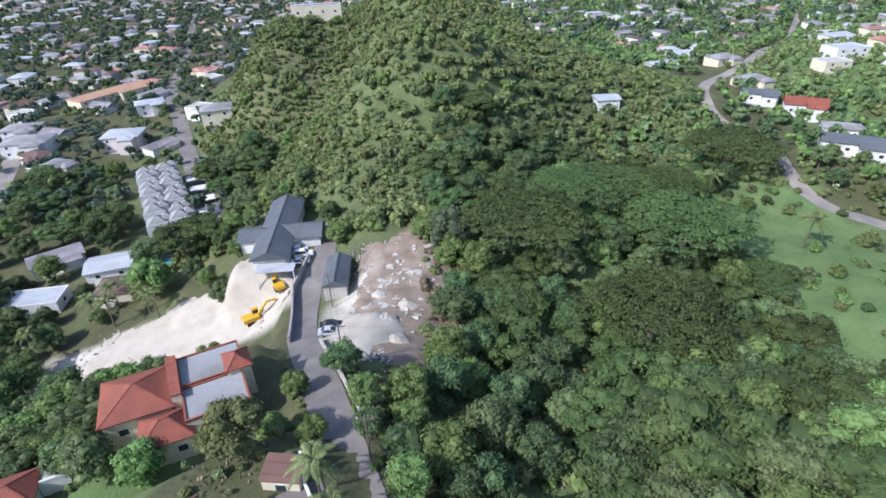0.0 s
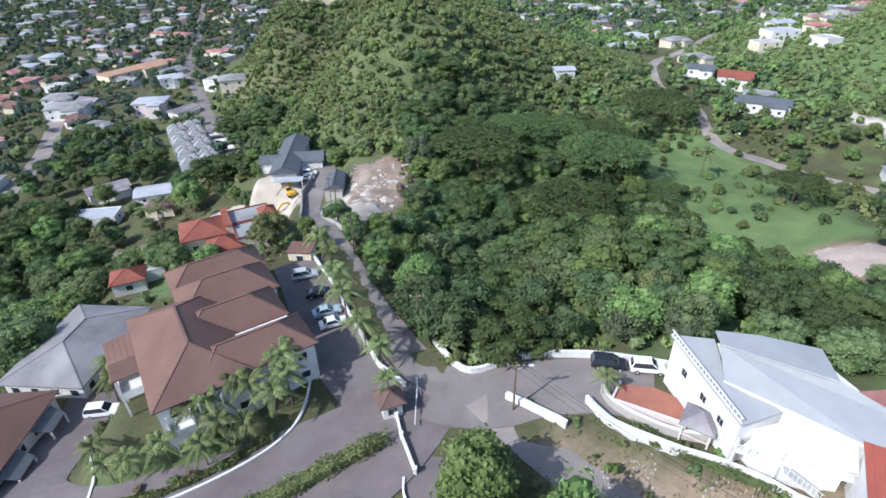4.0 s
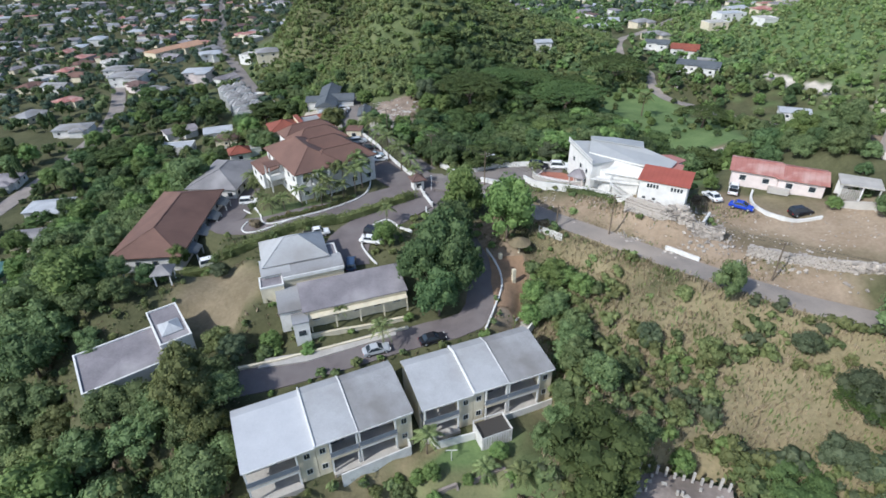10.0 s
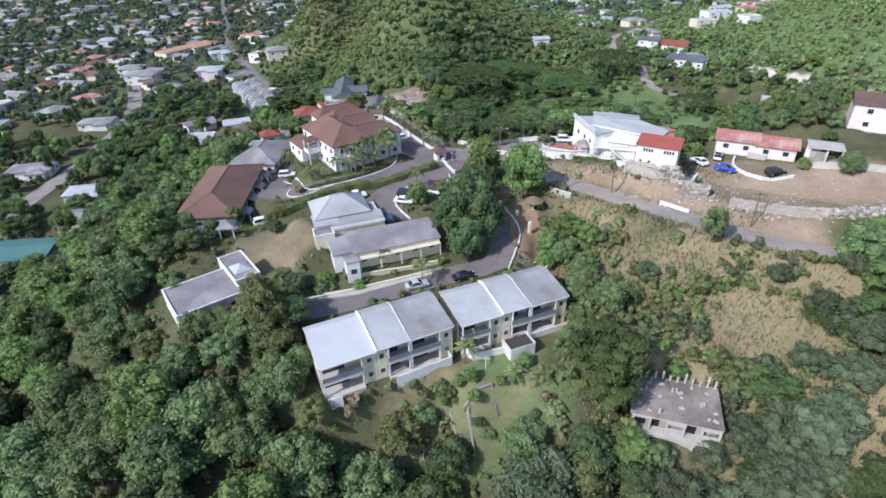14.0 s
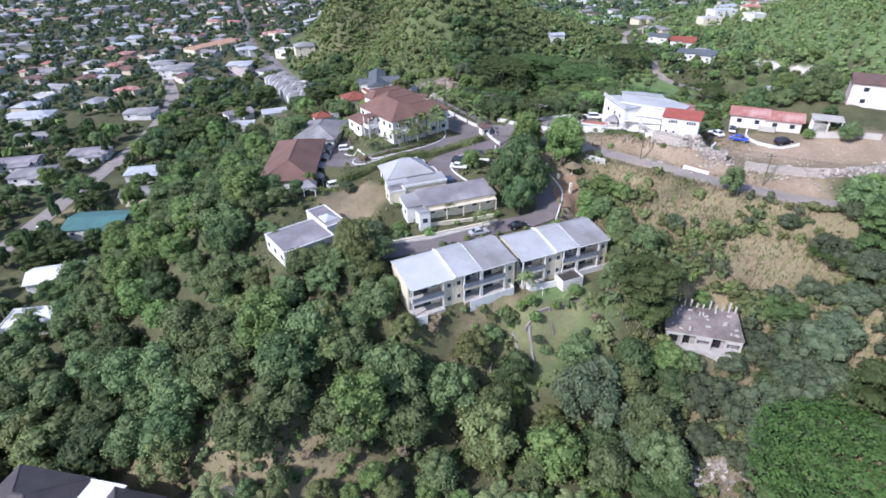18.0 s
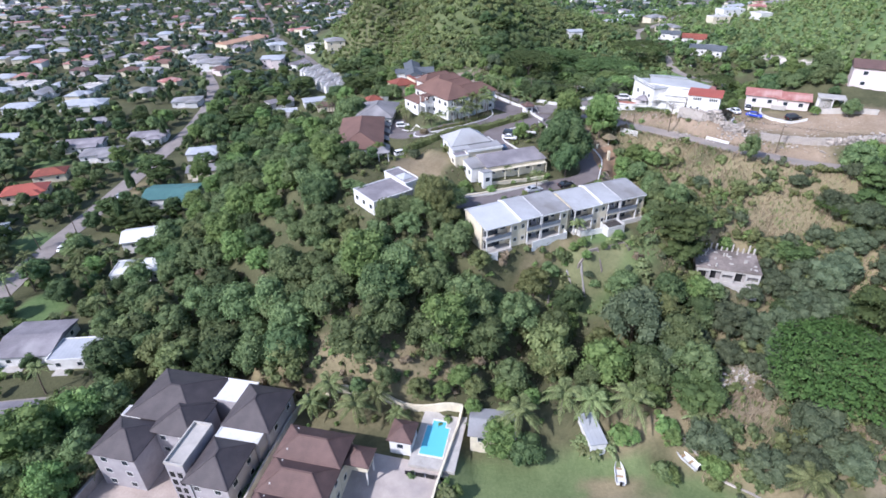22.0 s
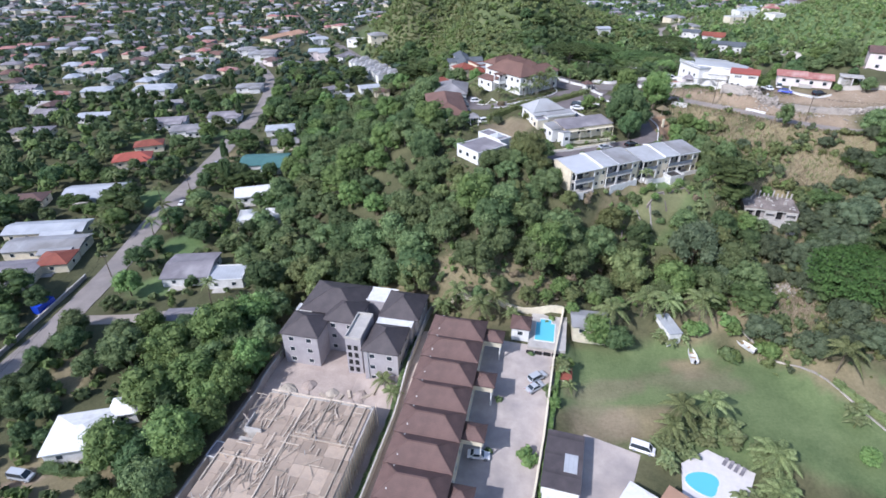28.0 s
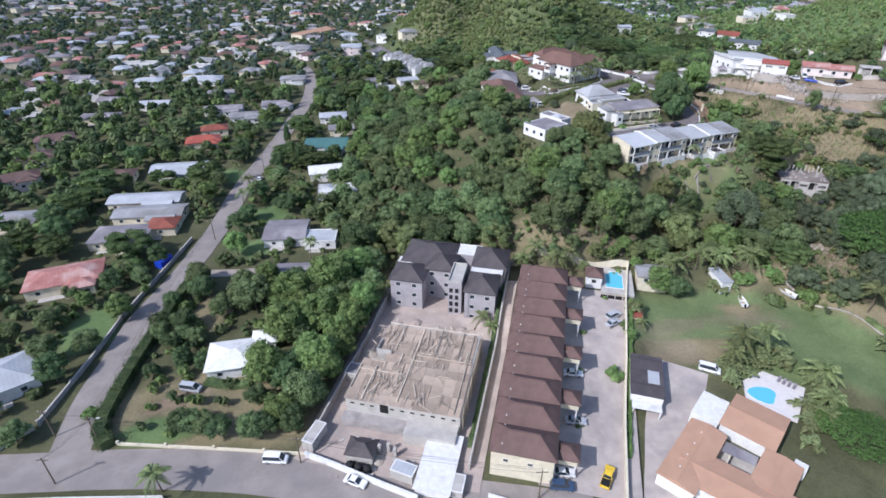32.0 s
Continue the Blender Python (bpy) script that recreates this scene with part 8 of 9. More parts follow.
for x, y, r in ((-148, -120.5, 3.2), (-142, -121.5, 3.0), (-139.4, -129.4, 2.8), (-133.8, -131, 2.6), (-151, -107, 3.2), (-148, -96, 4.4), (-119, -99, 4.6), (-144, -86, 3.4), (-126.5, -75.5, 2.6), (-137.5, -46, 3.4), (-129, -44, 3.6), (-117, -49.5, 4.6), (-139.5, 5.5, 4.2), (-116, -19.5, 4.0), (-122, -56, 4.0), (-112, -66, 4.2), (-103, -80, 4.4), (-131, -149.5, 3.6), (-126, -150, 3.4), (-117.5, -142.5, 3.4), (-113.5, -150, 3.8), (-108.2, -149, 3.6), (-151, -115.5, 3.2), (-144.5, -134, 2.6)):
    tree("dark" if (x * 7) % 2 else "mango", x, y, r, RT, 0.3, group="dark garden trees")
for x, y, h, q in ((-18.6, 1.6, 6.5, 2.3), (-13.6, 5.4, 7.0, 2.4), (-22.3, -2.4, 5.5, 2.1), (-18.2, -4.0, 5.0, 2.0), (-24.2, -6.2, 4.2, 1.8), (-27.8, -7.4, 3.6, 1.7), (-33.0, -5.6, 3.8, 1.8), (-12.2, 2.2, 6.0, 2.2), (-5.0, -14.9, 4.0, 1.6), (-7.4, 17.4, 6.8, 2.5), (-9.6, 23.4, 6.5, 2.5), (-12.2, 30.0, 6.5, 2.3), (-3.8, 11.4, 6.4, 2.5), (-14.6, 35.5, 6.0, 2.2), (-1.2, 8.2, 4.5, 1.9), (0.4, 2.6, 4.2, 1.7), (-39.5, 8, 5.0, 2.0), (-40.6, 11.5, 5.5, 2.2), (-10.4, -40.6, 2.6, 1.4), (-3.2, -45.2, 4.4, 1.7), (4.0, -61.5, 4.6, 1.8), (27, 1.2, 3.0, 1.6), (-58, -27, 4.5, 1.9), (-20.6, -1.4, 6.0, 2.2), (-16.0, 0.2, 6.4, 2.2), (-13.4, -0.6, 5.6, 2.2), (-19.8, -6.6, 4.0, 1.9), (-15.6, -3.4, 3.8, 1.8), (-30.6, -7.6, 3.4, 1.7)):
    palm(x, y, h, q * 1.4, RT)
for x, y, h, q in ((92.9, 120.8, 9.5, 3.6), (80, 150, 8, 3.2), (72, 165, 8.5, 3.2), (66, 174, 8, 3.2), (30.5, -118.5, 7.0, 4.2), (-6.5, -129.0, 6.2, 4.0), (-1.0, -128.0, 6.6, 4.0), (7.5, -138.5, 5.0, 4.4), (-9.5, -132.5, 4.4, 3.2), (4.5, -145.5, 4.2, 3.2), (8.0, -101.0, 6.6, 4.2), (-13.6, -101.2, 6.4, 4.3), (-5.0, -98.2, 6.8, 4.2), (-0.4, -100.2, 6.6, 4.0), (-45.0, -98.6, 6.0, 3.8), (-50.8, -94.5, 6.0, 3.4), (-41.0, -96.4, 5.5, 3.2), (-54.0, -97.0, 4.6, 3.0), (-37.0, -98.4, 3.0, 2.4), (-100.0, -33.5, 8.0, 3.6), (-114.5, -43.5, 7.0, 3.4), (-100.5, -62.0, 7.0, 3.4), (-101.5, -72.5, 6.0, 3.2), (-129, -164.0, 6.0, 3.0), (-151, -35.5, 8.0, 3.0), (-183, -8, 7.5, 3.0), (-104, -69, 8.0, 3.0), (-92, -106.5, 5.5, 2.6), (-66.8, -118.5, 2.8, 2.4), (-65.0, -121.5, 2.4, 2.2), (-87, 112, 7.0, 3.0), (-83, 114.5, 7.0, 3.0), (-79, 111, 6.5, 2.8), (-92, 109, 6.5, 2.8), (-141, -30, 6.0, 2.8), (-137, -33, 6.5, 2.8), (-133, -31, 6.0, 2.6), (-166, -48, 7.0, 3.0), (-169, -40, 7.5, 3.0), (12.0, -64.6, 1.2, 2.0), (16.5, -66.0, 1.2, 2.2), (6.0, -145.0, 4.0, 2.8), (2.5, -149.0, 3.4, 2.6), (-28.0, -114.5, 1.6, 1.8), (-27.0, -120.5, 1.6, 1.8)):
    palm(x, y, h, q * 1.2, RT, label="coconut palm with drooping fronds")


for x, y in ((-128, -46), (-131, -43), (-124, -40), (-150, -48), (-146, -44), (-120, -52), (-117, -60), (-100, 96), (-96, 92), (-104, 90), (-84, 104), (-76, 107), (-72, 104), (-112, 60), (-160, -20), (-196, 10), (-170, -95), (-118, -84)):
    palm(x, y, RT.uniform(6, 8.5), RT.uniform(2.8, 3.6), RT, label="coconut palm with drooping fronds")


def banana_mesh(seed):
    rs = random.Random(seed)
    g = Geo()
    for i in range(11):
        a, el, L = 6.283 * i / 11 + rs.uniform(-0.3, 0.3), rs.uniform(0.5, 1.3), rs.uniform(0.7, 1.1)
        out, side = Vector((math.cos(a), math.sin(a), 0)), Vector((-math.sin(a), math.cos(a), 0))
        prev = None
        for k in range(6):
            s = k / 5
            c = out * (L * s * math.cos(el)) + Vector((0, 0, 0.5 + L * (math.sin(el) * s - 0.7 * s * s)))
            w = 0.16 * math.sin(math.pi * (0.1 + 0.85 * s))
            row = (c - side * w - Vector((0, 0, w * 0.3)), c, c + side * w - Vector((0, 0, w * 0.3)))
            if prev:
                g.poly(prev[0], prev[1], row[1], row[0]).poly(prev[1], prev[2], row[2], row[1])
            prev = row
    g.tube((0, 0, -0.1), (0, 0, 0.55), 0.07, 0.05, 7)
    return g.mesh("banana", LEAF_BANANA)


BANANAS = [banana_mesh(s) for s in (1, 2, 3)]
for x, y, n, sp in ((-10.5, -135.0, 12, 2.6), (-6.5, -131.0, 13, 3.0), (-1.5, -129.5, 13, 3.0), (3.5, -132.0, 12, 2.6), (7.0, -137.0, 13, 2.6), (5.8, -142.0, 13, 2.4), (2.4, -146.6, 12, 2.2), (-1.0, -150.5, 10, 2.0), (-3.4, -154.5, 8, 1.8), (-12.0, -138.5, 5, 1.6), (-1.5, -105.0, 8, 2.4), (3.5, -105.0, 4, 1.6), (18.3, -70.0, 9, 1.7), (8.0, 14.0, 8, 3.0), (15.5, 15.0, 7, 3.0), (20.0, -102.5, 4, 1.5), (30.0, -128.0, 6, 2.0), (0.5, -69.0, 5, 2.0), (-28.0, -116.0, 4, 1.4)):
    for i in range(n):
        bx, by, s = x + RT.gauss(0, sp * 0.5), y + RT.gauss(0, sp * 0.5), RT.uniform(1.9, 3.2)
        tagged(new("banana_plant", RT.choice(BANANAS)), "banana plant with broad arching leaves", "banana plant", "banana clumps").matrix_basis = pose(bx, by, gz(bx, by), 0, 0, RT.uniform(0, 360)) @ Matrix.Diagonal((s, s, s, 1))

part("paving", Geo().prism([(-22.0, -50.3), (-14.8, -48.9), (-1.4, -43.0), (-1.6, -41.2), (-15.1, -46.8), (-22.0, -48.4)], 25.0, 26.05), PALE, thing("walkway", "pale paved walkway beside the terrace drive", "pavement", kind="structure"))

for i in range(3):
    x, y = -95.0 + i * 1.75, -159.1 - i * 0.42
    r = thing("water_tank", "black ribbed plastic water tank behind the street wall", "water tank", pose(x, y, gz(x, y)), "water tanks on the site")
    g = Geo()
    for k, (z0, z1, r0, r1) in enumerate(((-0.1, 0.4, 0.8, 0.8), (0.4, 0.45, 0.8, 0.74), (0.45, 0.5, 0.74, 0.8), (0.5, 1.0, 0.8, 0.8), (1.0, 1.05, 0.8, 0.74), (1.05, 1.1, 0.74, 0.8), (1.1, 1.5, 0.8, 0.8), (1.5, 1.75, 0.8, 0.6), (1.75, 1.9, 0.6, 0.25))):
        g.tube((0, 0, z0), (0, 0, z1), r0, r1, 16)
    part("tank", g, RUBBER, r)
    part("lid", Geo().tube((0, 0, 1.88), (0, 0, 1.98), 0.27, 0.25, 12), RUBBER, r)
for x, y, q in ((-105.5, -143.5, 4.4), (-103.6, -135.6, 5.0), (-101.4, -127.6, 4.8), (-99.6, -119.4, 5.0), (-97.4, -111.8, 4.8), (-95.8, -104.6, 4.6)):
    tree("bright" if q > 4.7 else "mango", x, y, q, RT, 0.45, tall=1.3, group="tall trees along the site wall")

# ---------------------------------------------------------------- vehicles
PAINT = {"white": glassy("car_white", (0.78, 0.78, 0.77), 0.25, 0.5), "silver": glassy("car_silver", (0.42, 0.44, 0.46), 0.25, 0.6), "black": glassy("car_black", (0.02, 0.02, 0.025), 0.2, 0.6),
         "blue": glassy("car_blue", (0.02, 0.06, 0.45), 0.25, 0.5), "navy": glassy("car_navy", (0.04, 0.07, 0.13), 0.25, 0.5), "yellow": glassy("car_yellow", (0.75, 0.5, 0.04), 0.3, 0.5), "pale": glassy("car_pale_blue", (0.35, 0.45, 0.52), 0.25, 0.5)}
LAMP = glassy("lamp_glass", (0.6, 0.6, 0.58), 0.1, 0.6)
TAIL = glassy("tail_glass", (0.35, 0.02, 0.02), 0.15, 0.6)
SHAPES = {
    "sedan": (4.4, 1.76, [(-2.2, 0.35), (-2.2, 0.85), (-2.05, 0.95), (-1.2, 0.98), (0.75, 0.95), (1.9, 0.82), (2.2, 0.65), (2.2, 0.35)], [(-1.55, 0.96), (-0.95, 1.42), (0.25, 1.44), (1.05, 0.94)]),
    "suv": (4.5, 1.85, [(-2.25, 0.4), (-2.25, 1.0), (-2.1, 1.08), (1.0, 1.08), (2.05, 0.98), (2.25, 0.8), (2.25, 0.4)], [(-2.15, 1.07), (-1.9, 1.72), (0.35, 1.74), (1.15, 1.07)]),
    "van": (4.7, 1.8, [(-2.35, 0.35), (-2.35, 1.05), (1.7, 1.05), (2.3, 0.9), (2.35, 0.35)], [(-2.33, 1.04), (-2.25, 1.9), (1.0, 1.92), (1.75, 1.04)]),
    "pickup": (5.2, 1.85, [(-2.6, 0.45), (-2.6, 1.05), (1.2, 1.05), (2.4, 0.98), (2.6, 0.8), (2.6, 0.45)], [(-0.7, 1.04), (-0.5, 1.72), (0.75, 1.74), (1.4, 1.04)]),
}


def slab(sec, w, taper=1.0, base=None):
    g = Geo()
    n = len(sec)
    lo = min(z for _, z in sec)
    hi = max(z for _, z in sec)
    for s in (-1, 1):
        g.v += [(x, s * w / 2 * (1 - (1 - taper) * (z - lo) / (hi - lo)), z) for x, z in sec]
    g.f += [tuple(range(n)), tuple(reversed(range(n, 2 * n)))] + [((i + 1) % n, i, n + i, n + (i + 1) % n) for i in range(n)]
    return g


def car(x, y, ang, paint="white", kind="sedan", label=None, z=None):
    L, w, body, cab = SHAPES[kind]
    word = {"sedan": "saloon car", "suv": "sport utility car", "van": "passenger van", "pickup": "pickup truck"}[kind]
    z = gz(x, y) + 0.16 if z is None else z
    t = thing("car" if kind != "pickup" else "pickup_truck", label or f"parked {paint} {word} on the asphalt", "car" if kind != "pickup" else "truck", pose(x, y, z, 0, 0, ang))
    b = part("body", slab(body, w, 0.94), PAINT[paint], t)
    mod = b.modifiers.new("bevel", "BEVEL")
    mod.width, mod.segments = 0.09, 2
    part("glasshouse", slab(cab, w * 0.93, 0.82), GLASS, t)
    top = [p for p in cab if p[1] > cab[0][1] + 0.2]
    part("roof", slab([(top[0][0] - 0.02, top[0][1] - 0.02), (top[0][0], top[0][1] + 0.05), (top[1][0], top[1][1] + 0.05), (top[1][0] + 0.02, top[1][1] - 0.02)], w * 0.77, 0.96), PAINT[paint], t)
    for sx in (-1, 1):
        for i in (0, -1):
            zz = cab[0][1]
            a, c = (cab[0], cab[1]) if i == 0 else (cab[3], cab[2])
            part("pillar", Geo().beam((a[0], sx * w * 0.46, a[1]), (c[0], sx * w * 0.385, c[1]), 0.09), PAINT[paint], t)
    for sx in (-0.31, 0.31):
        for sy in (-1, 1):
            wh = part("wheel", Geo().tube((0, -0.11, 0), (0, 0.11, 0), 0.33, 0.33, 14), RUBBER, t, m=pose(sx * L, sy * (w / 2 - 0.1), 0.33))
            part("rim", Geo().tube((0, sy * 0.115, 0), (0, sy * 0.13, 0), 0.2, 0.18, 10), STEEL, wh)
    for sy in (-1, 1):
        part("headlight", Geo().box(L / 2 - 0.1, sy * w * 0.36 - 0.17, 0.62, L / 2 + 0.015, sy * w * 0.36 + 0.17, 0.76), LAMP, t)
        part("tail_light", Geo().box(-L / 2 - 0.015, sy * w * 0.38 - 0.12, 0.7, -L / 2 + 0.1, sy * w * 0.38 + 0.12, 0.86), TAIL, t)
    if kind == "pickup":
        part("bed", Geo().box(-2.5, -w / 2 + 0.12, 1.051, -0.8, w / 2 - 0.12, 1.06), RUBBER, t)
    return t


for args in ((-109.7, -157.4, -3, "white", "van"), (-93.5, -162.4, -22, "white", "sedan"), (-133.6, -138.6, -10, "silver", "van"), (-54.6, -161.6, -4, "white", "sedan"), (-55.4, -164.4, -6, "navy", "suv"), (-46.6, -162.6, 62, "yellow", "pickup"),
             (-47.3, -135.8, -8, "white", "sedan"), (-49.6, -149.2, -8, "silver", "sedan"), (-33.6, -118.0, 32, "silver", "suv"), (-34.4, -120.6, 32, "silver", "sedan"), (-15.6, -134.6, -25, "white", "van"), 
             (-4.2, -46.9, 20, "silver", "sedan"), (4.6, -44.6, 20, "black", "sedan"), (64.4, -17.4, -38, "blue", "sedan"), (74.4, -20.0, 10, "black", "suv"), (66.2, -10.0, 62, "white", "pickup"), (60.6, -13.0, 105, "white", "sedan"),
             (-39.2, -22.0, 25, "white", "suv"), (-18.8, -17.9, 20, "white", "pickup"), (-7.0, -18.6, -22, "black", "suv"), (-7.6, -21.0, -14, "white", "sedan"), (-10.4, -28.6, 98, "navy", "suv"), (-16.8, 30.6, 18, "silver", "suv"), (-13.4, 25.6, 18, "black", "sedan"),
             (-11.2, 20.6, 22, "pale", "sedan"), (-9.6, 17.8, 22, "white", "sedan"), (28.6, 5.6, -10, "black", "suv"), (33.2, 4.4, -8, "white", "suv"), (-40.6, 6.0, 8, "white", "suv"), (-36.6, 109.2, 10, "white", "pickup"), (-37.0, 111.8, 10, "white", "sedan"),
             (-22.4, 76.0, 5, "silver", "sedan"), (-34.6, 107.4, 12, "white", "suv"), (-34.9, 104.8, 8, "white", "sedan"), (-22.8, 79.0, 8, "black", "sedan"), (-152.5, -20, 92, "white", "sedan"), (-154, 20, 92, "silver", "sedan"), (118, 150, 60, "white", "sedan")):
    car(*args)


def excavator(x, y, ang, s=1.0):
    z = gz(x, y)
    t = thing("excavator", "yellow tracked excavator on white marl", "excavator", pose(x, y, z, 0, 0, ang) @ Matrix.Diagonal((s, s, s, 1)))
    for q in (-1.1, 1.1):
        part("track", slab([(-1.9, 0.25), (-1.6, 0), (1.6, 0), (1.9, 0.25), (1.9, 0.6), (1.6, 0.85), (-1.6, 0.85), (-1.9, 0.6)], 0.55), RUBBER, t, m=pose(0, q, 0))
    part("body", Geo().box(-2.0, -1.25, 0.95, 1.2, 1.25, 1.9), YELLOW, t)
    part("counterweight", Geo().box(-2.5, -1.2, 1.0, -2.01, 1.2, 1.8), YELLOW, t)
    part("cab", Geo().box(0.1, 0.25, 1.901, 1.4, 1.2, 3.0), GLASS, t)
    part("cab_roof", Geo().box(0.0, 0.2, 3.001, 1.5, 1.25, 3.1), YELLOW, t)
    part("boom", Geo().beam((1.0, -0.3, 1.7), (3.6, -0.3, 4.4), 0.45).beam((3.6, -0.3, 4.4), (5.6, -0.3, 4.2), 0.4), YELLOW, t)
    part("stick", Geo().beam((5.6, -0.3, 4.3), (6.6, -0.3, 1.6), 0.35), YELLOW, t)
    part("bucket", slab([(6.2, 1.5), (7.0, 1.3), (6.9, 0.4), (6.1, 0.2), (5.9, 0.8)], 1.1), STEEL, t, m=pose(0, -0.3, 0))


r = thing("clothes_pole", "white clothes pole in the terrace yard", "clothes pole", pose(7.4, -62.6, gz(7.4, -62.6)))
part("post", Geo().tube((0, 0, -0.3), (0, 0, 2.2), 0.05, 0.05), WHITE, r)
part("crossbar", Geo().box(-0.8, -0.04, 2.1, 0.8, 0.04, 2.2), WHITE, r)
excavator(-43.5, 92.5, 35, 0.95)
excavator(-38.4, 97.6, 120, 0.85)

# ---------------------------------------------------------------- poles and wires


def utility_pole(x, y, h, lean=0.0, lamp=False):
    z = gz(x, y)
    t = thing("utility_pole", "weathered wooden utility pole with crossarm", "utility pole", pose(x, y, z, lean, 0, 0))
    part("shaft", Geo().tube((0, 0, -0.5), (0, 0, h), 0.15, 0.1, 8), BARK, t)
    part("crossarm", Geo().box(-1.1, -0.06, h - 0.7, 1.1, 0.06, h - 0.55), BARK, t)
    for q in (-0.9, 0.3, 0.9):
        part("insulator", Geo().tube((q, 0, h - 0.55), (q, 0, h - 0.3), 0.05, 0.03, 6), WHITE, t)
    if lamp:
        part("lamp_arm", Geo().beam((0, 0, h - 1.2), (1.6, 0.3, h - 0.8), 0.07), STEEL, t)
        part("lamp_head", Geo().box(1.5, 0.15, h - 0.9, 2.1, 0.45, h - 0.75), LAMP, t)
    return Vector((x, y, z + h - 0.3))


def wire(a, b, sag=0.8):
    t = thing("power_line", "thin dark sagging power lines", "power line")
    for q in (-0.9, 0.3, 0.9):
        g = Geo()
        for k in range(13):
            s = k / 12
            e = a.lerp(b, s) + Vector((q * 0.5, q * 0.5, -sag * 4 * s * (1 - s)))
            g.v += [tuple(e + Vector(o)) for o in ((0, 0, 0.018), (0.016, 0.016, -0.01), (-0.016, -0.016, -0.01))]
            if k:
                i = 3 * k
                g.f += [(i - 3 + j, i - 3 + (j + 1) % 3, i + (j + 1) % 3, i + j) for j in range(3)]
        part("wire", g, RUBBER, t)


tops = [utility_pole(*q) for q in ((-24.5, 88, 8.5), (-17.0, 62, 8.5), (-9.8, 40.5, 8.5), (3.6, 14.5, 8.5), (15.7, -0.3, 8.0, 0, True), (28.4, -19.6, 5.0), (37.9, -22.3, 8.5), (62, -36, 8.0), (88, -50, 8.0))]
for a, b in ((0, 1), (1, 2), (2, 3), (3, 4), (4, 6), (6, 7), (7, 8)):
    wire(tops[a], tops[b])
tops = [utility_pole(*q) for q in ((-149.7, -162.3, 7.5), (-156.5, -151.3, 7.8), (-146.0, -153.6, 8.5, 0, True), (-104.8, -157.8, 7.5), (-60, -166.5, 8.0), (-149.5, -120, 8.0), (-153, -70, 8.0), (-153.5, -10, 8.0), (-154, 50, 8.0))]
for a, b in ((0, 2), (1, 2), (2, 3), (3, 4), (2, 5), (5, 6), (6, 7), (7, 8)):
    wire(tops[a], tops[b])

# ---------------------------------------------------------------- small works
g0 = gz(2.2, 3.0)
r = thing("guard_house", "small guard hut with brown hip roof at the gate", "guard hut", pose(0.6, 0.6, g0, 0, 0, 20))
wing(r, 0, 0, 0, 2.4, 2.4, 0, 2.5, "hip", 1.1, 0.5, WHITE, ROOF_TILE, "SE", 1, gap=2)
r = thing("boom_gate", "white gate barrier across the drive", "gate", pose(3.6, 5.2, g0))
part("post", Geo().box(-0.15, -0.15, -0.3, 0.15, 0.15, 1.2), WHITE, r)
part("boom", Geo().box(0.1, -0.06, 1.0, 0.2, -7.5, 1.12), WHITE, r)
r = thing("gazebo", "pink-posted gazebo with dark pyramid roof", "gazebo", pose(35.0, -6.2, gz(35.0, -6.2) + 0.3, 0, 0, -35))
part("roof", hip(3.2, 3.2, 1.3, 0.2)[0], ROOF_FLAT, r, m=pose(0, 0, 2.4))
for a, b in ((-1.4, -1.4), (1.4, -1.4), (1.4, 1.4), (-1.4, 1.4)):
    part("post", Geo().box(a - 0.1, b - 0.1, -0.4, a + 0.1, b + 0.1, 2.4), PINKWALL, r)
for a in (-1.4, 1.4):
    part("rail", Geo().box(-1.3, a - 0.05, 0.8, 1.3, a + 0.05, 0.95), PINKWALL, r)
r = thing("terrace_court", "terracotta paved garden court with pink kerb", "terrace", pose(31.6, -1.2, gz(31.6, -1.2) + 0.4, 0, 0, -22))
part("paving", Geo().prism([(-4, -1.2), (3.8, -2.0), (4, 1.6), (0.5, 2.6), (-3.4, 1.8)], -1.0, 0.2), TERRACOTTA, r, "terracotta court paving")
part("kerb", Geo().prism([(-4.3, -1.5), (4.1, -2.3), (4.1, -2.02), (-4.02, -1.22)], -1, 0.6).prism([(-4.3, -1.5), (-4.02, -1.2), (-3.42, 1.82), (-3.7, 2.1)], -1, 0.6), PINKWALL, r)
r = thing("gazebo", "round thatched gazebo on a cream pillar", "gazebo", pose(20.9, -23.1, gz(20.9, -23.1)))
part("thatch", Geo().tube((0, 0, 2.4), (0, 0, 3.5), 2.2, 0.2, 12), LEAF_DRY, r)
part("pillar", Geo().tube((0, 0, -0.5), (0, 0, 2.4), 0.2, 0.2, 8), CREAM, r)
r = thing("gate_pillar", "cream gate pillars with a small roof", "gate", pose(19.2, -30.0, gz(19.2, -30), 0, 0, 20))
part("pillar", Geo().box(-0.3, -0.3, -0.5, 0.3, 0.3, 3.0), CREAM, r)
part("pillar", Geo().box(-0.3, 5.51, -0.5, 0.3, 6.1, 3.0), CREAM, r)
GAZ = (-43.7, -31.0)
r = thing("entry_stair", "white walled stair curving up beside the terrace", "stair", pose(20.6, -37.6, gz(20.6, -37.6), 0, 0, -38))
for i in range(7):
    part("step", Geo().box(-1.2, -2.6 + 0.75 * i, -0.8, 1.2, -1.86 + 0.75 * i, 0.1 + 0.17 * i), PALE, r)
for q in (-1.5, 1.21):
    part("side_wall", extrude([(-3.2, -0.8), (-3.2, 0.8), (2.8, 2.0), (2.8, -0.8)], q, q + 0.28), WHITE, r)
r = thing("picket_fence", "short white paling fence on the road edge", "fence", pose(25.0, -19.6, gz(25.0, -19.6), 0, 0, -41))
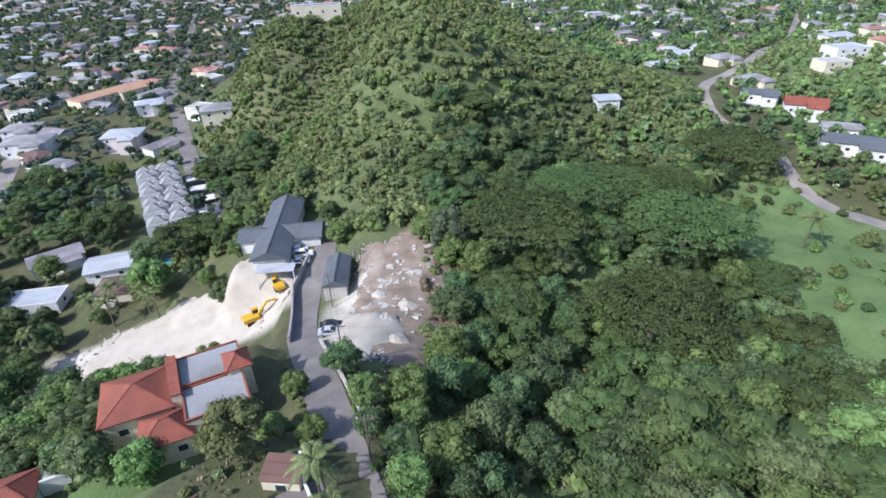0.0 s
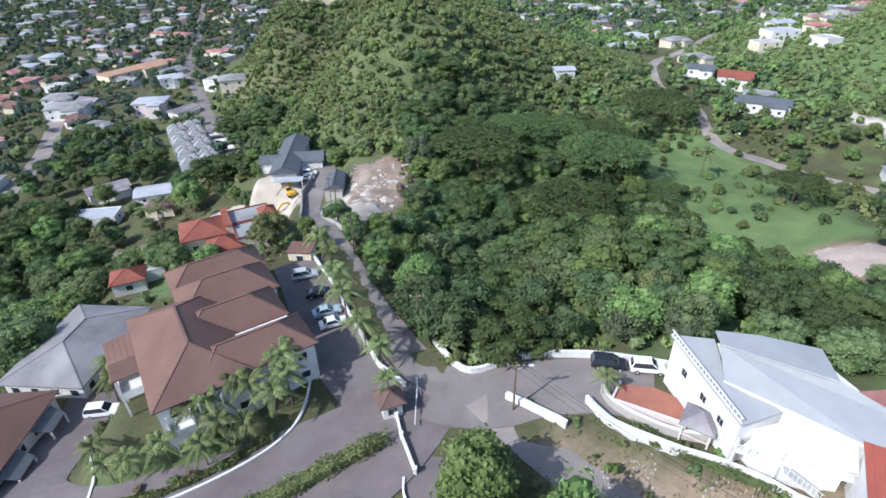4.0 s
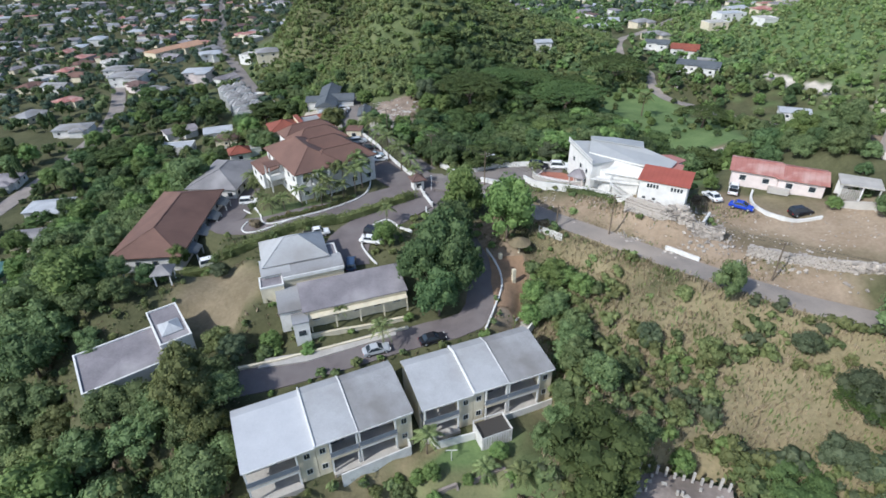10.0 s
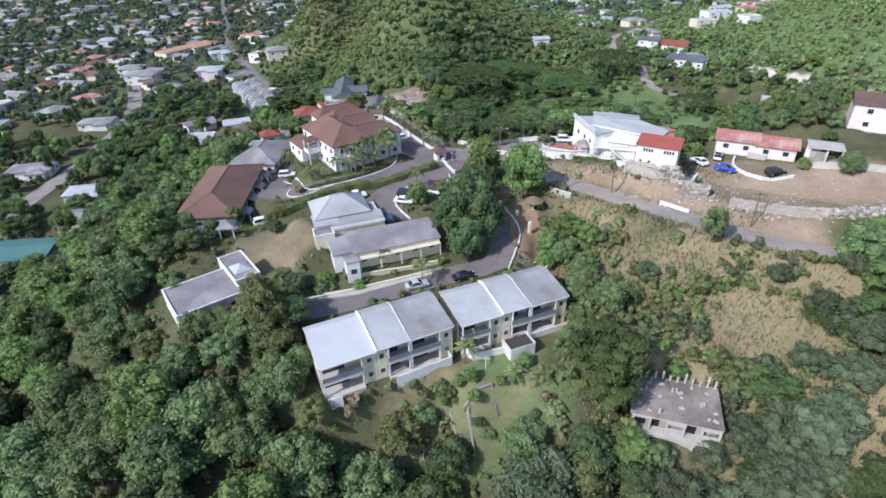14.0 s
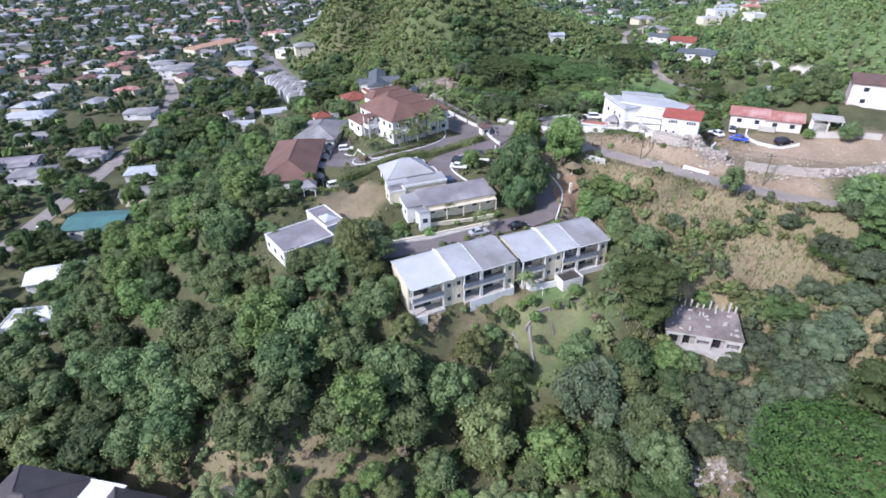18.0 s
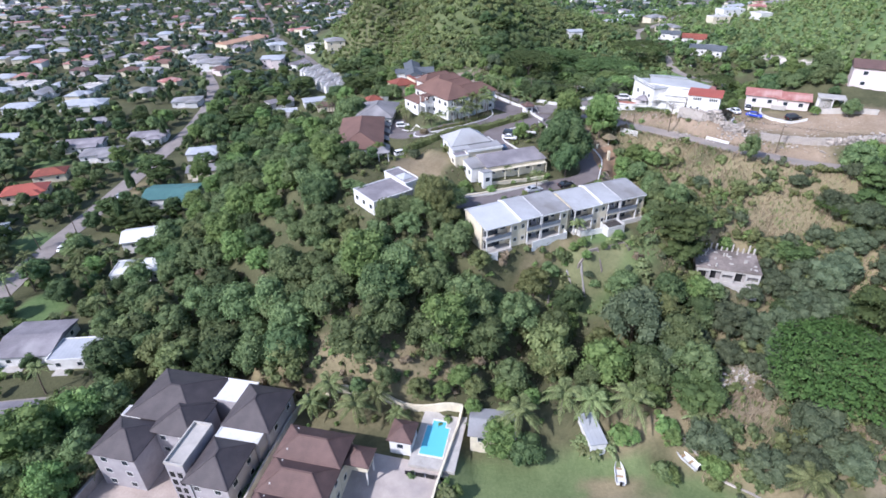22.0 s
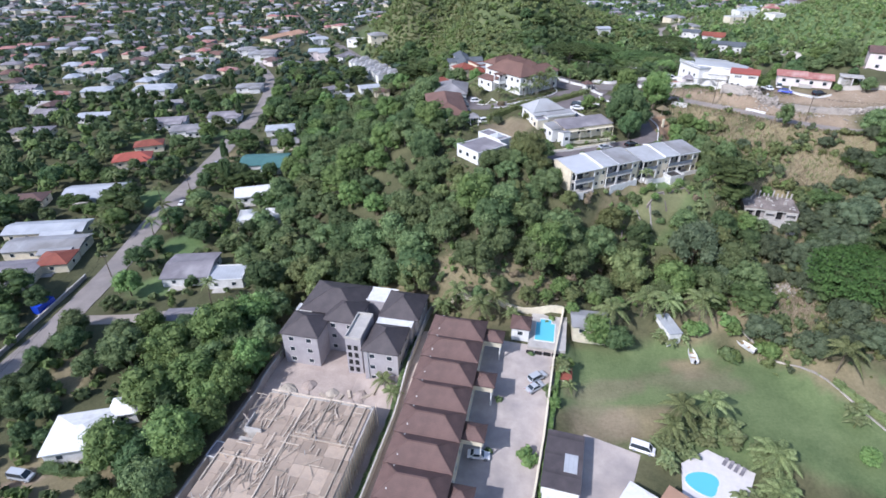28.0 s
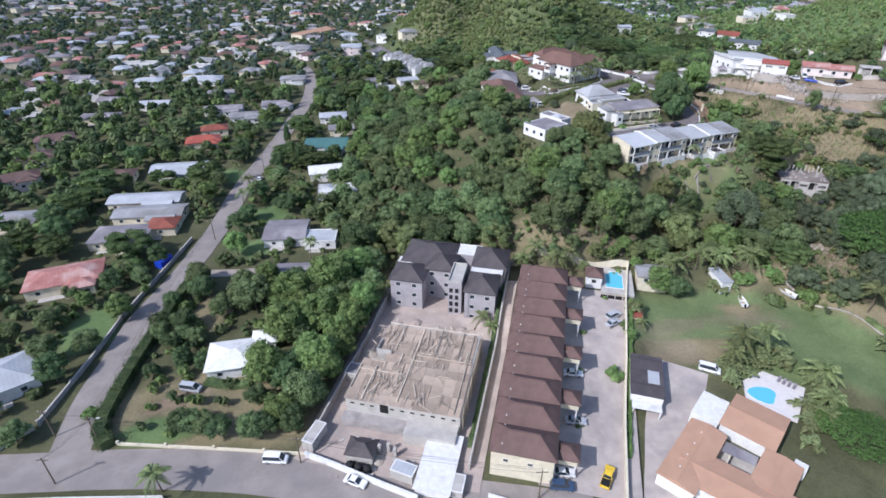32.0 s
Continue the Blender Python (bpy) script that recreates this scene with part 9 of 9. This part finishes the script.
part("rail", Geo().box(0, -0.04, 0.9, 5.2, 0.04, 1.0).box(0, -0.04, 0.3, 5.2, 0.04, 0.4), WHITE, r)
for i in range(18):
    part("paling", Geo().box(0.1 + i * 0.29, -0.08, -0.4, 0.28 + i * 0.29, -0.045, 1.25), WHITE, r)
r = thing("garden_gazebo", "small garden shelter with grey pyramid roof", "gazebo", pose(GAZ[0], GAZ[1], gz(*GAZ), 0, 0, 10))
part("roof", hip(3.0, 3.0, 1.3, 0.3)[0], ROOF_OLD, r, m=pose(0, 0, 2.3))
for c, d in ((-1.3, -1.3), (1.3, -1.3), (1.3, 1.3), (-1.3, 1.3)):
    part("post", Geo().box(c - 0.1, d - 0.1, -1.0, c + 0.1, d + 0.1, 2.3), WHITE, r)
r = thing("earth_yard", "bare red earth yard below the road", "yard", pose(0, 0, 0), kind="structure")
g = Geo()
yy = [(15.0 + 1.1 * i, -24.0 - 2.2 * j) for j in range(7) for i in range(7)]
zz = ground(np.array([a for a, _ in yy]), np.array([b for _, b in yy]))
g.v = [(a + 0.15 * (j_ % 3), b, float(c) + 0.3) for j_, ((a, b), c) in enumerate(zip(yy, zz))]
g.f = [(j * 7 + i + 7, j * 7 + i + 8, j * 7 + i + 1, j * 7 + i) for j in range(6) for i in range(6)]
part("soil", g, EARTH, r, smooth=True)
r = thing("site_yard", "trodden pale earth round the building shell", "yard", pose(0, 0, 0), kind="structure")
g, m_ = Geo(), pose(-82, -138, 0, 0, 0, -13)
pts_ = [m_ @ Vector((-19.5 + 1.6 * i, -24 + 1.6 * j, 0)) for j in range(41) for i in range(24)]
zz = ground(np.array([p.x for p in pts_]), np.array([p.y for p in pts_]))
g.v = [(p.x, p.y, float(c) + 0.22 + 0.12 * noise.noise((p.x * 0.4, p.y * 0.4, 5))) for p, c in zip(pts_, zz)]
g.f = [(j * 24 + i, j * 24 + i + 1, j * 24 + i + 25, j * 24 + i + 24) for j in range(40) for i in range(23)]
part("soil", g, SITE_EARTH, r)


def heap(x, y, z, r0, h, seed, mat, label):
    rs = random.Random(seed)
    g = Geo()
    n = 14
    for k, (q, e) in enumerate(((1.0, -0.1), (0.75, 0.35), (0.45, 0.72), (0.15, 0.95))):
        g.v += [(r0 * q * rs.uniform(0.8, 1.15) * math.cos(6.2832 * i / n), r0 * q * rs.uniform(0.8, 1.15) * math.sin(6.2832 * i / n), h * e * rs.uniform(0.85, 1.1)) for i in range(n)]
        if k:
            b = (k - 1) * n
            g.f += [(b + i, b + (i + 1) % n, b + n + (i + 1) % n, b + n + i) for i in range(n)]
    g.f.append(tuple(3 * n + i for i in range(n)))
    tagged(new("heap", g.mesh("heap", mat)), label, "heap", kind="stuff").matrix_basis = pose(x, y, z, 0, 0, seed * 37)


for i, (x, y, r0, h) in enumerate(((-88.5, -117.5, 2.6, 1.3), (-84.0, -116.0, 1.8, 0.9), (-78.5, -118.5, 1.6, 0.8), (-72.0, -119.5, 1.9, 0.9), (-95.0, -127.0, 2.4, 1.2), (-97.5, -143.5, 2.0, 0.9), (-90.0, -157.5, 1.8, 0.9))):
    heap(x, y, gz(x, y) + 0.2, r0, h, i + 1, SITE_EARTH if i % 2 else MARL, "small heap of builders' sand and rubble")
for i, (x, y, r0, h) in enumerate(((-12.5, 78.0, 3.0, 1.5), (-9.0, 84.5, 2.4, 1.2), (-14.5, 88.5, 2.2, 1.1), (-10.0, 72.0, 2.2, 1.0), (-16.0, 72.5, 1.8, 0.8))):
    heap(x, y, gz(x, y) + 0.1, r0, h, i + 21, MARL if i % 2 else STONE, "heap of broken concrete and marl")
for i in range(10):
    x, y = (-86.0 + 1.9 * i, -119.0 - 0.5 * (i % 3))
    b = thing("board_stack", "stack of grey site boards", "timber stack", pose(x, y, gz(x, y) + 0.25, 0, 0, 25 + 40 * (i % 4)))
    for k in range(3):
        part("board", Geo().box(-1.1, -0.3 + 0.03 * k, 0.12 * k, 1.1, 0.3 + 0.03 * k, 0.12 * k + 0.1), BOARD, b)
r = thing("shipping_container", "blue steel storage container on the lawn", "container", pose(-163, -85.5, gz(-163, -85.5), 0, 0, 75))
part("body", Geo().box(-2.6, -1.2, 0.1, 2.6, 1.2, 2.5), PAINT["blue"], r)
part("door", Geo().box(2.601, -1.1, 0.2, 2.66, 1.1, 2.4), PAINT["navy"], r)
for i in range(16):
    part("rib", Geo().box(-2.5 + i * 0.32, -1.25, 0.2, -2.36 + i * 0.32, -1.201, 2.4), PAINT["blue"], r)


def boat(x, y, ang, label):
    t = thing("boat", label, "boat", pose(x, y, gz(x, y) + 0.2, 0, 0, ang))
    g = Geo()
    n = 9
    for k in range(n):
        s = k / (n - 1)
        w = 0.95 * (1 - max(0, s - 0.45) ** 2 * 3.1)
        xx = -2.6 + 5.2 * s
        g.v += [(xx, -w, 0.85), (xx, -w * 0.7, 0.1 + 0.5 * max(0, s - 0.7)), (xx, w * 0.7, 0.1 + 0.5 * max(0, s - 0.7)), (xx, w, 0.85), (xx, w * 0.85, 0.85), (xx, w * 0.6, 0.35), (xx, -w * 0.6, 0.35), (xx, -w * 0.85, 0.85)]
    for k in range(n - 1):
        g.f += [(k * 8 + j, k * 8 + (j + 1) % 8, k * 8 + 8 + (j + 1) % 8, k * 8 + 8 + j) for j in range(8)]
    g.f += [tuple(range(8)), tuple(reversed(range((n - 1) * 8, n * 8)))]
    part("hull", g, WHITE, t)
    part("bench", Geo().box(-1.2, -0.62, 0.5, -0.8, 0.62, 0.58).box(0.4, -0.55, 0.5, 0.8, 0.55, 0.58), WOOD, t)
    part("outboard", Geo().box(-2.95, -0.2, 0.3, -2.62, 0.2, 1.2), RUBBER, t)


boat(4.1, -109.0, 80, "white open boat parked on the lawn")
boat(16.4, -107.8, 120, "narrow white boat beside the bushes")
for i in range(4):
    r = thing("sun_lounger", "grey sun lounger on the pool terrace", "sun lounger", pose(-0.4 + i * 0.75, -136.9 - i * 0.75, -3.97, 0, 0, 45), "poolside loungers")
    part("bed", Geo().box(-0.9, -0.3, 0.3, 0.4, 0.3, 0.38), ROOF_FLAT, r)
    part("backrest", Geo().beam((0.4, 0, 0.35), (1.0, 0, 0.7), 0.6, 0.06), ROOF_FLAT, r)
    for a, b in ((-0.8, -0.25), (-0.8, 0.25), (0.35, -0.25), (0.35, 0.25)):
        part("leg", Geo().box(a - 0.03, b - 0.03, 0, a + 0.03, b + 0.03, 0.3), STEEL, r)
for i in range(4):
    part("pool_fence_panel", Geo().box(-0.8, -0.05, 0, 0.8, 0.05, 1.1), RUBBER, thing("pool_fence", "dark screened panel below the pool terrace", "fence", pose(-34.2 + i * 1.9, -110.4 - i * 0.44, gz(-34.2 + i * 1.9, -110.4), 0, 0, -13)))


def ruin():
    t = thing("ruin", "unfinished concrete house with broken columns", "ruin", pose(37.4, -69.0, 15.7, 0, 0, -18))
    part("slab", Geo().box(-7, -3.6, 1.6, 6.6, 5.4, 1.95), SLAB_OLD, t, "stained concrete roof slab")
    part("wall", Geo().box(-6.6, -2.6, -4.5, 6.2, 5.0, 1.59), CONCRETE, t)
    part("lower_slab", Geo().box(-7.2, -4.6, -4.5, 6.8, -2.61, -1.3), PALE, t)
    rs = random.Random(3)
    for i in range(6):
        x = -6.6 + i * 2.55
        part("column", Geo().box(x, -3.55, -1.29, x + 0.35, -3.2, 1.59), PALE, t)
        if i < 5:
            lo = (0.9, 1.2, 0.5, 1.3, 0.7)[i]
            part("lintel", Geo().prism([(x + 0.35, -3.5), (x + 2.55, -3.5), (x + 2.55, -3.25), (x + 0.35, -3.25)], lo, 1.59), PALE, t)
            if i in (0, 1, 3):
                # black panel on the wall: painted shade of the interior
                part("opening", Geo().box(x + 0.6, -2.66, -1.2, x + (2.2, 1.7, 0, 2.0)[i], -2.605, 1.0), RUBBER, t)
            if i in (2, 4):
                part("parapet", Geo().box(x + 0.36, -3.5, -1.29, x + 2.54, -3.3, -0.3), PALE, t)
    for i in range(22):
        x, y = (-6.6 + i * 1.15, 5.0) if i < 12 else (rs.uniform(-6.5, 6), rs.uniform(-3, 4.5))
        part("stub", Geo().box(x - 0.16, y - 0.16, 1.951, x + 0.16, y + 0.16, 1.951 + (rs.uniform(0.9, 2.2) if i < 12 else rs.uniform(0.3, 0.9))), PALE, t)
    for i in range(14):
        n = rs.uniform(0.3, 0.9)
        part("debris", Geo().box(-n / 2, -n / 3, 0, n / 2, n / 3, 0.15), PALE, t, m=pose(rs.uniform(-6, 5.6), rs.uniform(-3, 4.5), 1.955, 0, 0, rs.uniform(0, 180)))


ruin()


def stone_wall(name, label, pts, h, seed, size=0.55):
    """A dry retaining wall of separate rough stones over a backing."""
    rs = random.Random(seed)
    p = trail(pts, size)
    z = ground(np.array([q[0] for q in p]), np.array([q[1] for q in p]))
    t = thing(name, label, "stone wall", pose(p[0][0], p[0][1], float(z[0])))
    shapes = []
    for k in range(6):
        g = Geo().box(-0.3, -0.2, -0.2, 0.3, 0.2, 0.2)
        g.v = [(a * rs.uniform(0.75, 1.1), b * rs.uniform(0.8, 1.2), c * rs.uniform(0.75, 1.1)) for a, b, c in g.v]
        shapes.append(g.mesh("stone", STONE))
    back, rest = Geo(), Geo()
    n = 0
    for i in range(len(p) - 1):
        a = math.degrees(math.atan2(p[i + 1][1] - p[i][1], p[i + 1][0] - p[i][0]))
        m = pose(p[i][0] - p[0][0], p[i][1] - p[0][1], float(z[i] - z[0]), 0, 0, a)
        back.box(0, 0.05, -1.5, size * 1.05, 0.6, h - rs.uniform(0.3, 1.1), m)
        for k in range(int(h / 0.36)):
            q = m @ pose(size * (0.5 if k % 2 else 0.1), rs.uniform(-0.12, 0.06), 0.1 + 0.36 * k, rs.uniform(-12, 12), rs.uniform(-12, 12), rs.uniform(-12, 12))
            if n < 130:
                part("stone", shapes[rs.randrange(6)], None, t, m=q)
                n += 1
            else:
                w, d, e = rs.uniform(0.15, 0.5), rs.uniform(0.16, 0.3), rs.uniform(0.12, 0.3)
                if rs.random() > 0.12 * k:
                    rest.box(-w, -d, -e, w, d, e, q @ pose(rs.uniform(-0.2, 0.2), rs.uniform(-0.3, 0.2), rs.uniform(-0.12, 0.12), 0, rs.uniform(-25, 25), rs.uniform(-30, 30)))
    part("backing", back, STONE, t)
    if rest.v:
        part("stonework", rest, STONE, t)


stone_wall("retaining_wall", "rough limestone retaining wall below the annexe", [(41.4, -18.8), (46.8, -22.6), (52.2, -24.8), (57.2, -26.6)], 3.2, 5, 0.46)
stone_wall("retaining_wall", "tumbled limestone bank above the road", [(60.0, -30.5), (68.0, -34.0), (76.0, -38.0), (86.0, -41.0)], 2.4, 6, 0.7)


def drape(name, label, cx, cy, rx, ry, ang, mat, lift, relief, seed, step=0.9):
    """A ragged patch of loose ground laid over the land."""
    a = radians(ang)
    nx, ny = int(2.6 * rx / step), int(2.6 * ry / step)
    u, v = np.meshgrid((np.arange(nx) / (nx - 1) - 0.5) * 2.6 * rx, (np.arange(ny) / (ny - 1) - 0.5) * 2.6 * ry)
    x, y = (cx + u * math.cos(a) - v * math.sin(a)).ravel(), (cy + u * math.sin(a) + v * math.cos(a)).ravel()
    wob = np.array([noise.noise((p * 0.11, q * 0.11, seed)) * 0.34 + noise.noise((p * 0.5, q * 0.5, seed + 3)) * 0.14 for p, q in zip(x, y)])
    far = np.hypot(u.ravel() / rx, v.ravel() / ry) + wob
    bump_ = np.array([noise.noise((p * 0.3, q * 0.3, seed + 5)) + 0.5 * noise.noise((p * 0.9, q * 0.9, seed + 9)) for p, q in zip(x, y)])
    z = ground(x, y) + np.clip((1.05 - far) / 0.3, -0.6, 1) * lift + relief * bump_ * (far < 1)
    i = np.arange(nx * ny).reshape(ny, nx)
    f = np.stack([i[:-1, :-1], i[:-1, 1:], i[1:, 1:], i[1:, :-1]], -1).reshape(-1, 4)
    f = f[(far[f] < 1.12).all(1)]
    me = bpy.data.meshes.new(name)
    me.from_pydata(np.c_[x, y, z].tolist(), [], f.tolist())
    me.polygons.foreach_set("use_smooth", [True] * len(me.polygons))
    me.materials.append(mat)
    me.update()
    tagged(new(name, me), label, "ground", kind="stuff")


drape("marl_slope", "steep tip of loose white marl", -62, 95, 25.5, 12.0, 12, MARL, 1.0, 0.35, 71)
drape("marl_slope", "pale marl spilled along the foot of the tip", -82, 84, 9, 3.2, 40, MARL, 0.5, 0.2, 72)
drape("cleared_ground", "bare brown earth of the cleared plot", -10, 89, 9.5, 21, 4, DEBRIS, 0.45, 0.3, 73)
drape("quarry_floor", "bare pale cut of pinkish earth in the valley", 100, 57, 9, 6.5, 10, SITE_EARTH, 0.5, 0.5, 75)
drape("marl_heap", "pale marl dumped beside the hill road", -15.5, 75, 6.0, 7.5, 0, MARL, 1.3, 0.4, 74)


def stones(name, label, boxes, n, size, seed, mat=STONE):
    rs = random.Random(seed)
    g = Geo()
    for i in range(n):
        x0, y0, x1, y1 = rs.choice(boxes)
        x, y = rs.uniform(x0, x1), rs.uniform(y0, y1)
        s = rs.uniform(*size)
        k = len(g.v)
        g.box(-s, -s * 0.7, -s * 0.5, s, s * 0.7, s * 0.5, pose(x, y, 0, rs.uniform(-20, 20), rs.uniform(-20, 20), rs.uniform(0, 180)))
        j = rs.uniform(0.8, 1.2)
    v = np.array(g.v)
    c = v.reshape(-1, 8, 3).mean(1)
    v[:, 2] += np.repeat(ground(c[:, 0], c[:, 1]), 8) + 0.1
    v += np.random.RandomState(seed).normal(scale=0.05, size=v.shape)
    g.v = v.tolist()
    tagged(new(name, g.mesh(name, mat)), label, "stones", kind="stuff")


stones("roadside_rubble", "pale rubble along the dusty road verge", [(22, -12, 30, -8), (30, -18, 40, -12), (38, -25, 46, -21), (44, -30, 60, -26), (58, -38, 76, -31), (60, -32, 90, -20), (52, -26, 66, -18)], 900, (0.04, 0.14), 8)
stones("fallen_stones", "fallen limestone blocks at the foot of the bank", [(40, -25, 48, -21), (46, -29, 60, -25), (58, -36, 74, -30), (72, -41, 88, -36), (50, -22, 62, -17)], 280, (0.1, 0.34), 13)
stones("cleared_blocks", "large broken slabs and blocks on the cleared plot", [(-18, 74, -6, 96), (-14, 92, -4, 106)], 150, (0.3, 0.8), 19, PALE)
stones("cleared_rubble", "broken concrete and marl on the cleared plot", [(-20, 70, -6, 92), (-14, 92, -2, 106), (-20, 64, -10, 74), (-24, 96, -10, 108)], 900, (0.08, 0.32), 9, CONCRETE)
stones("slope_boulders", "pale boulders on the marl slope", [(-88, 84, -40, 102)], 200, (0.08, 0.3), 10)
stones("bank_stones", "pale stones of the dry bank", [(26, -96, 40, -89), (44, -92, 62, -82)], 260, (0.15, 0.5), 12)
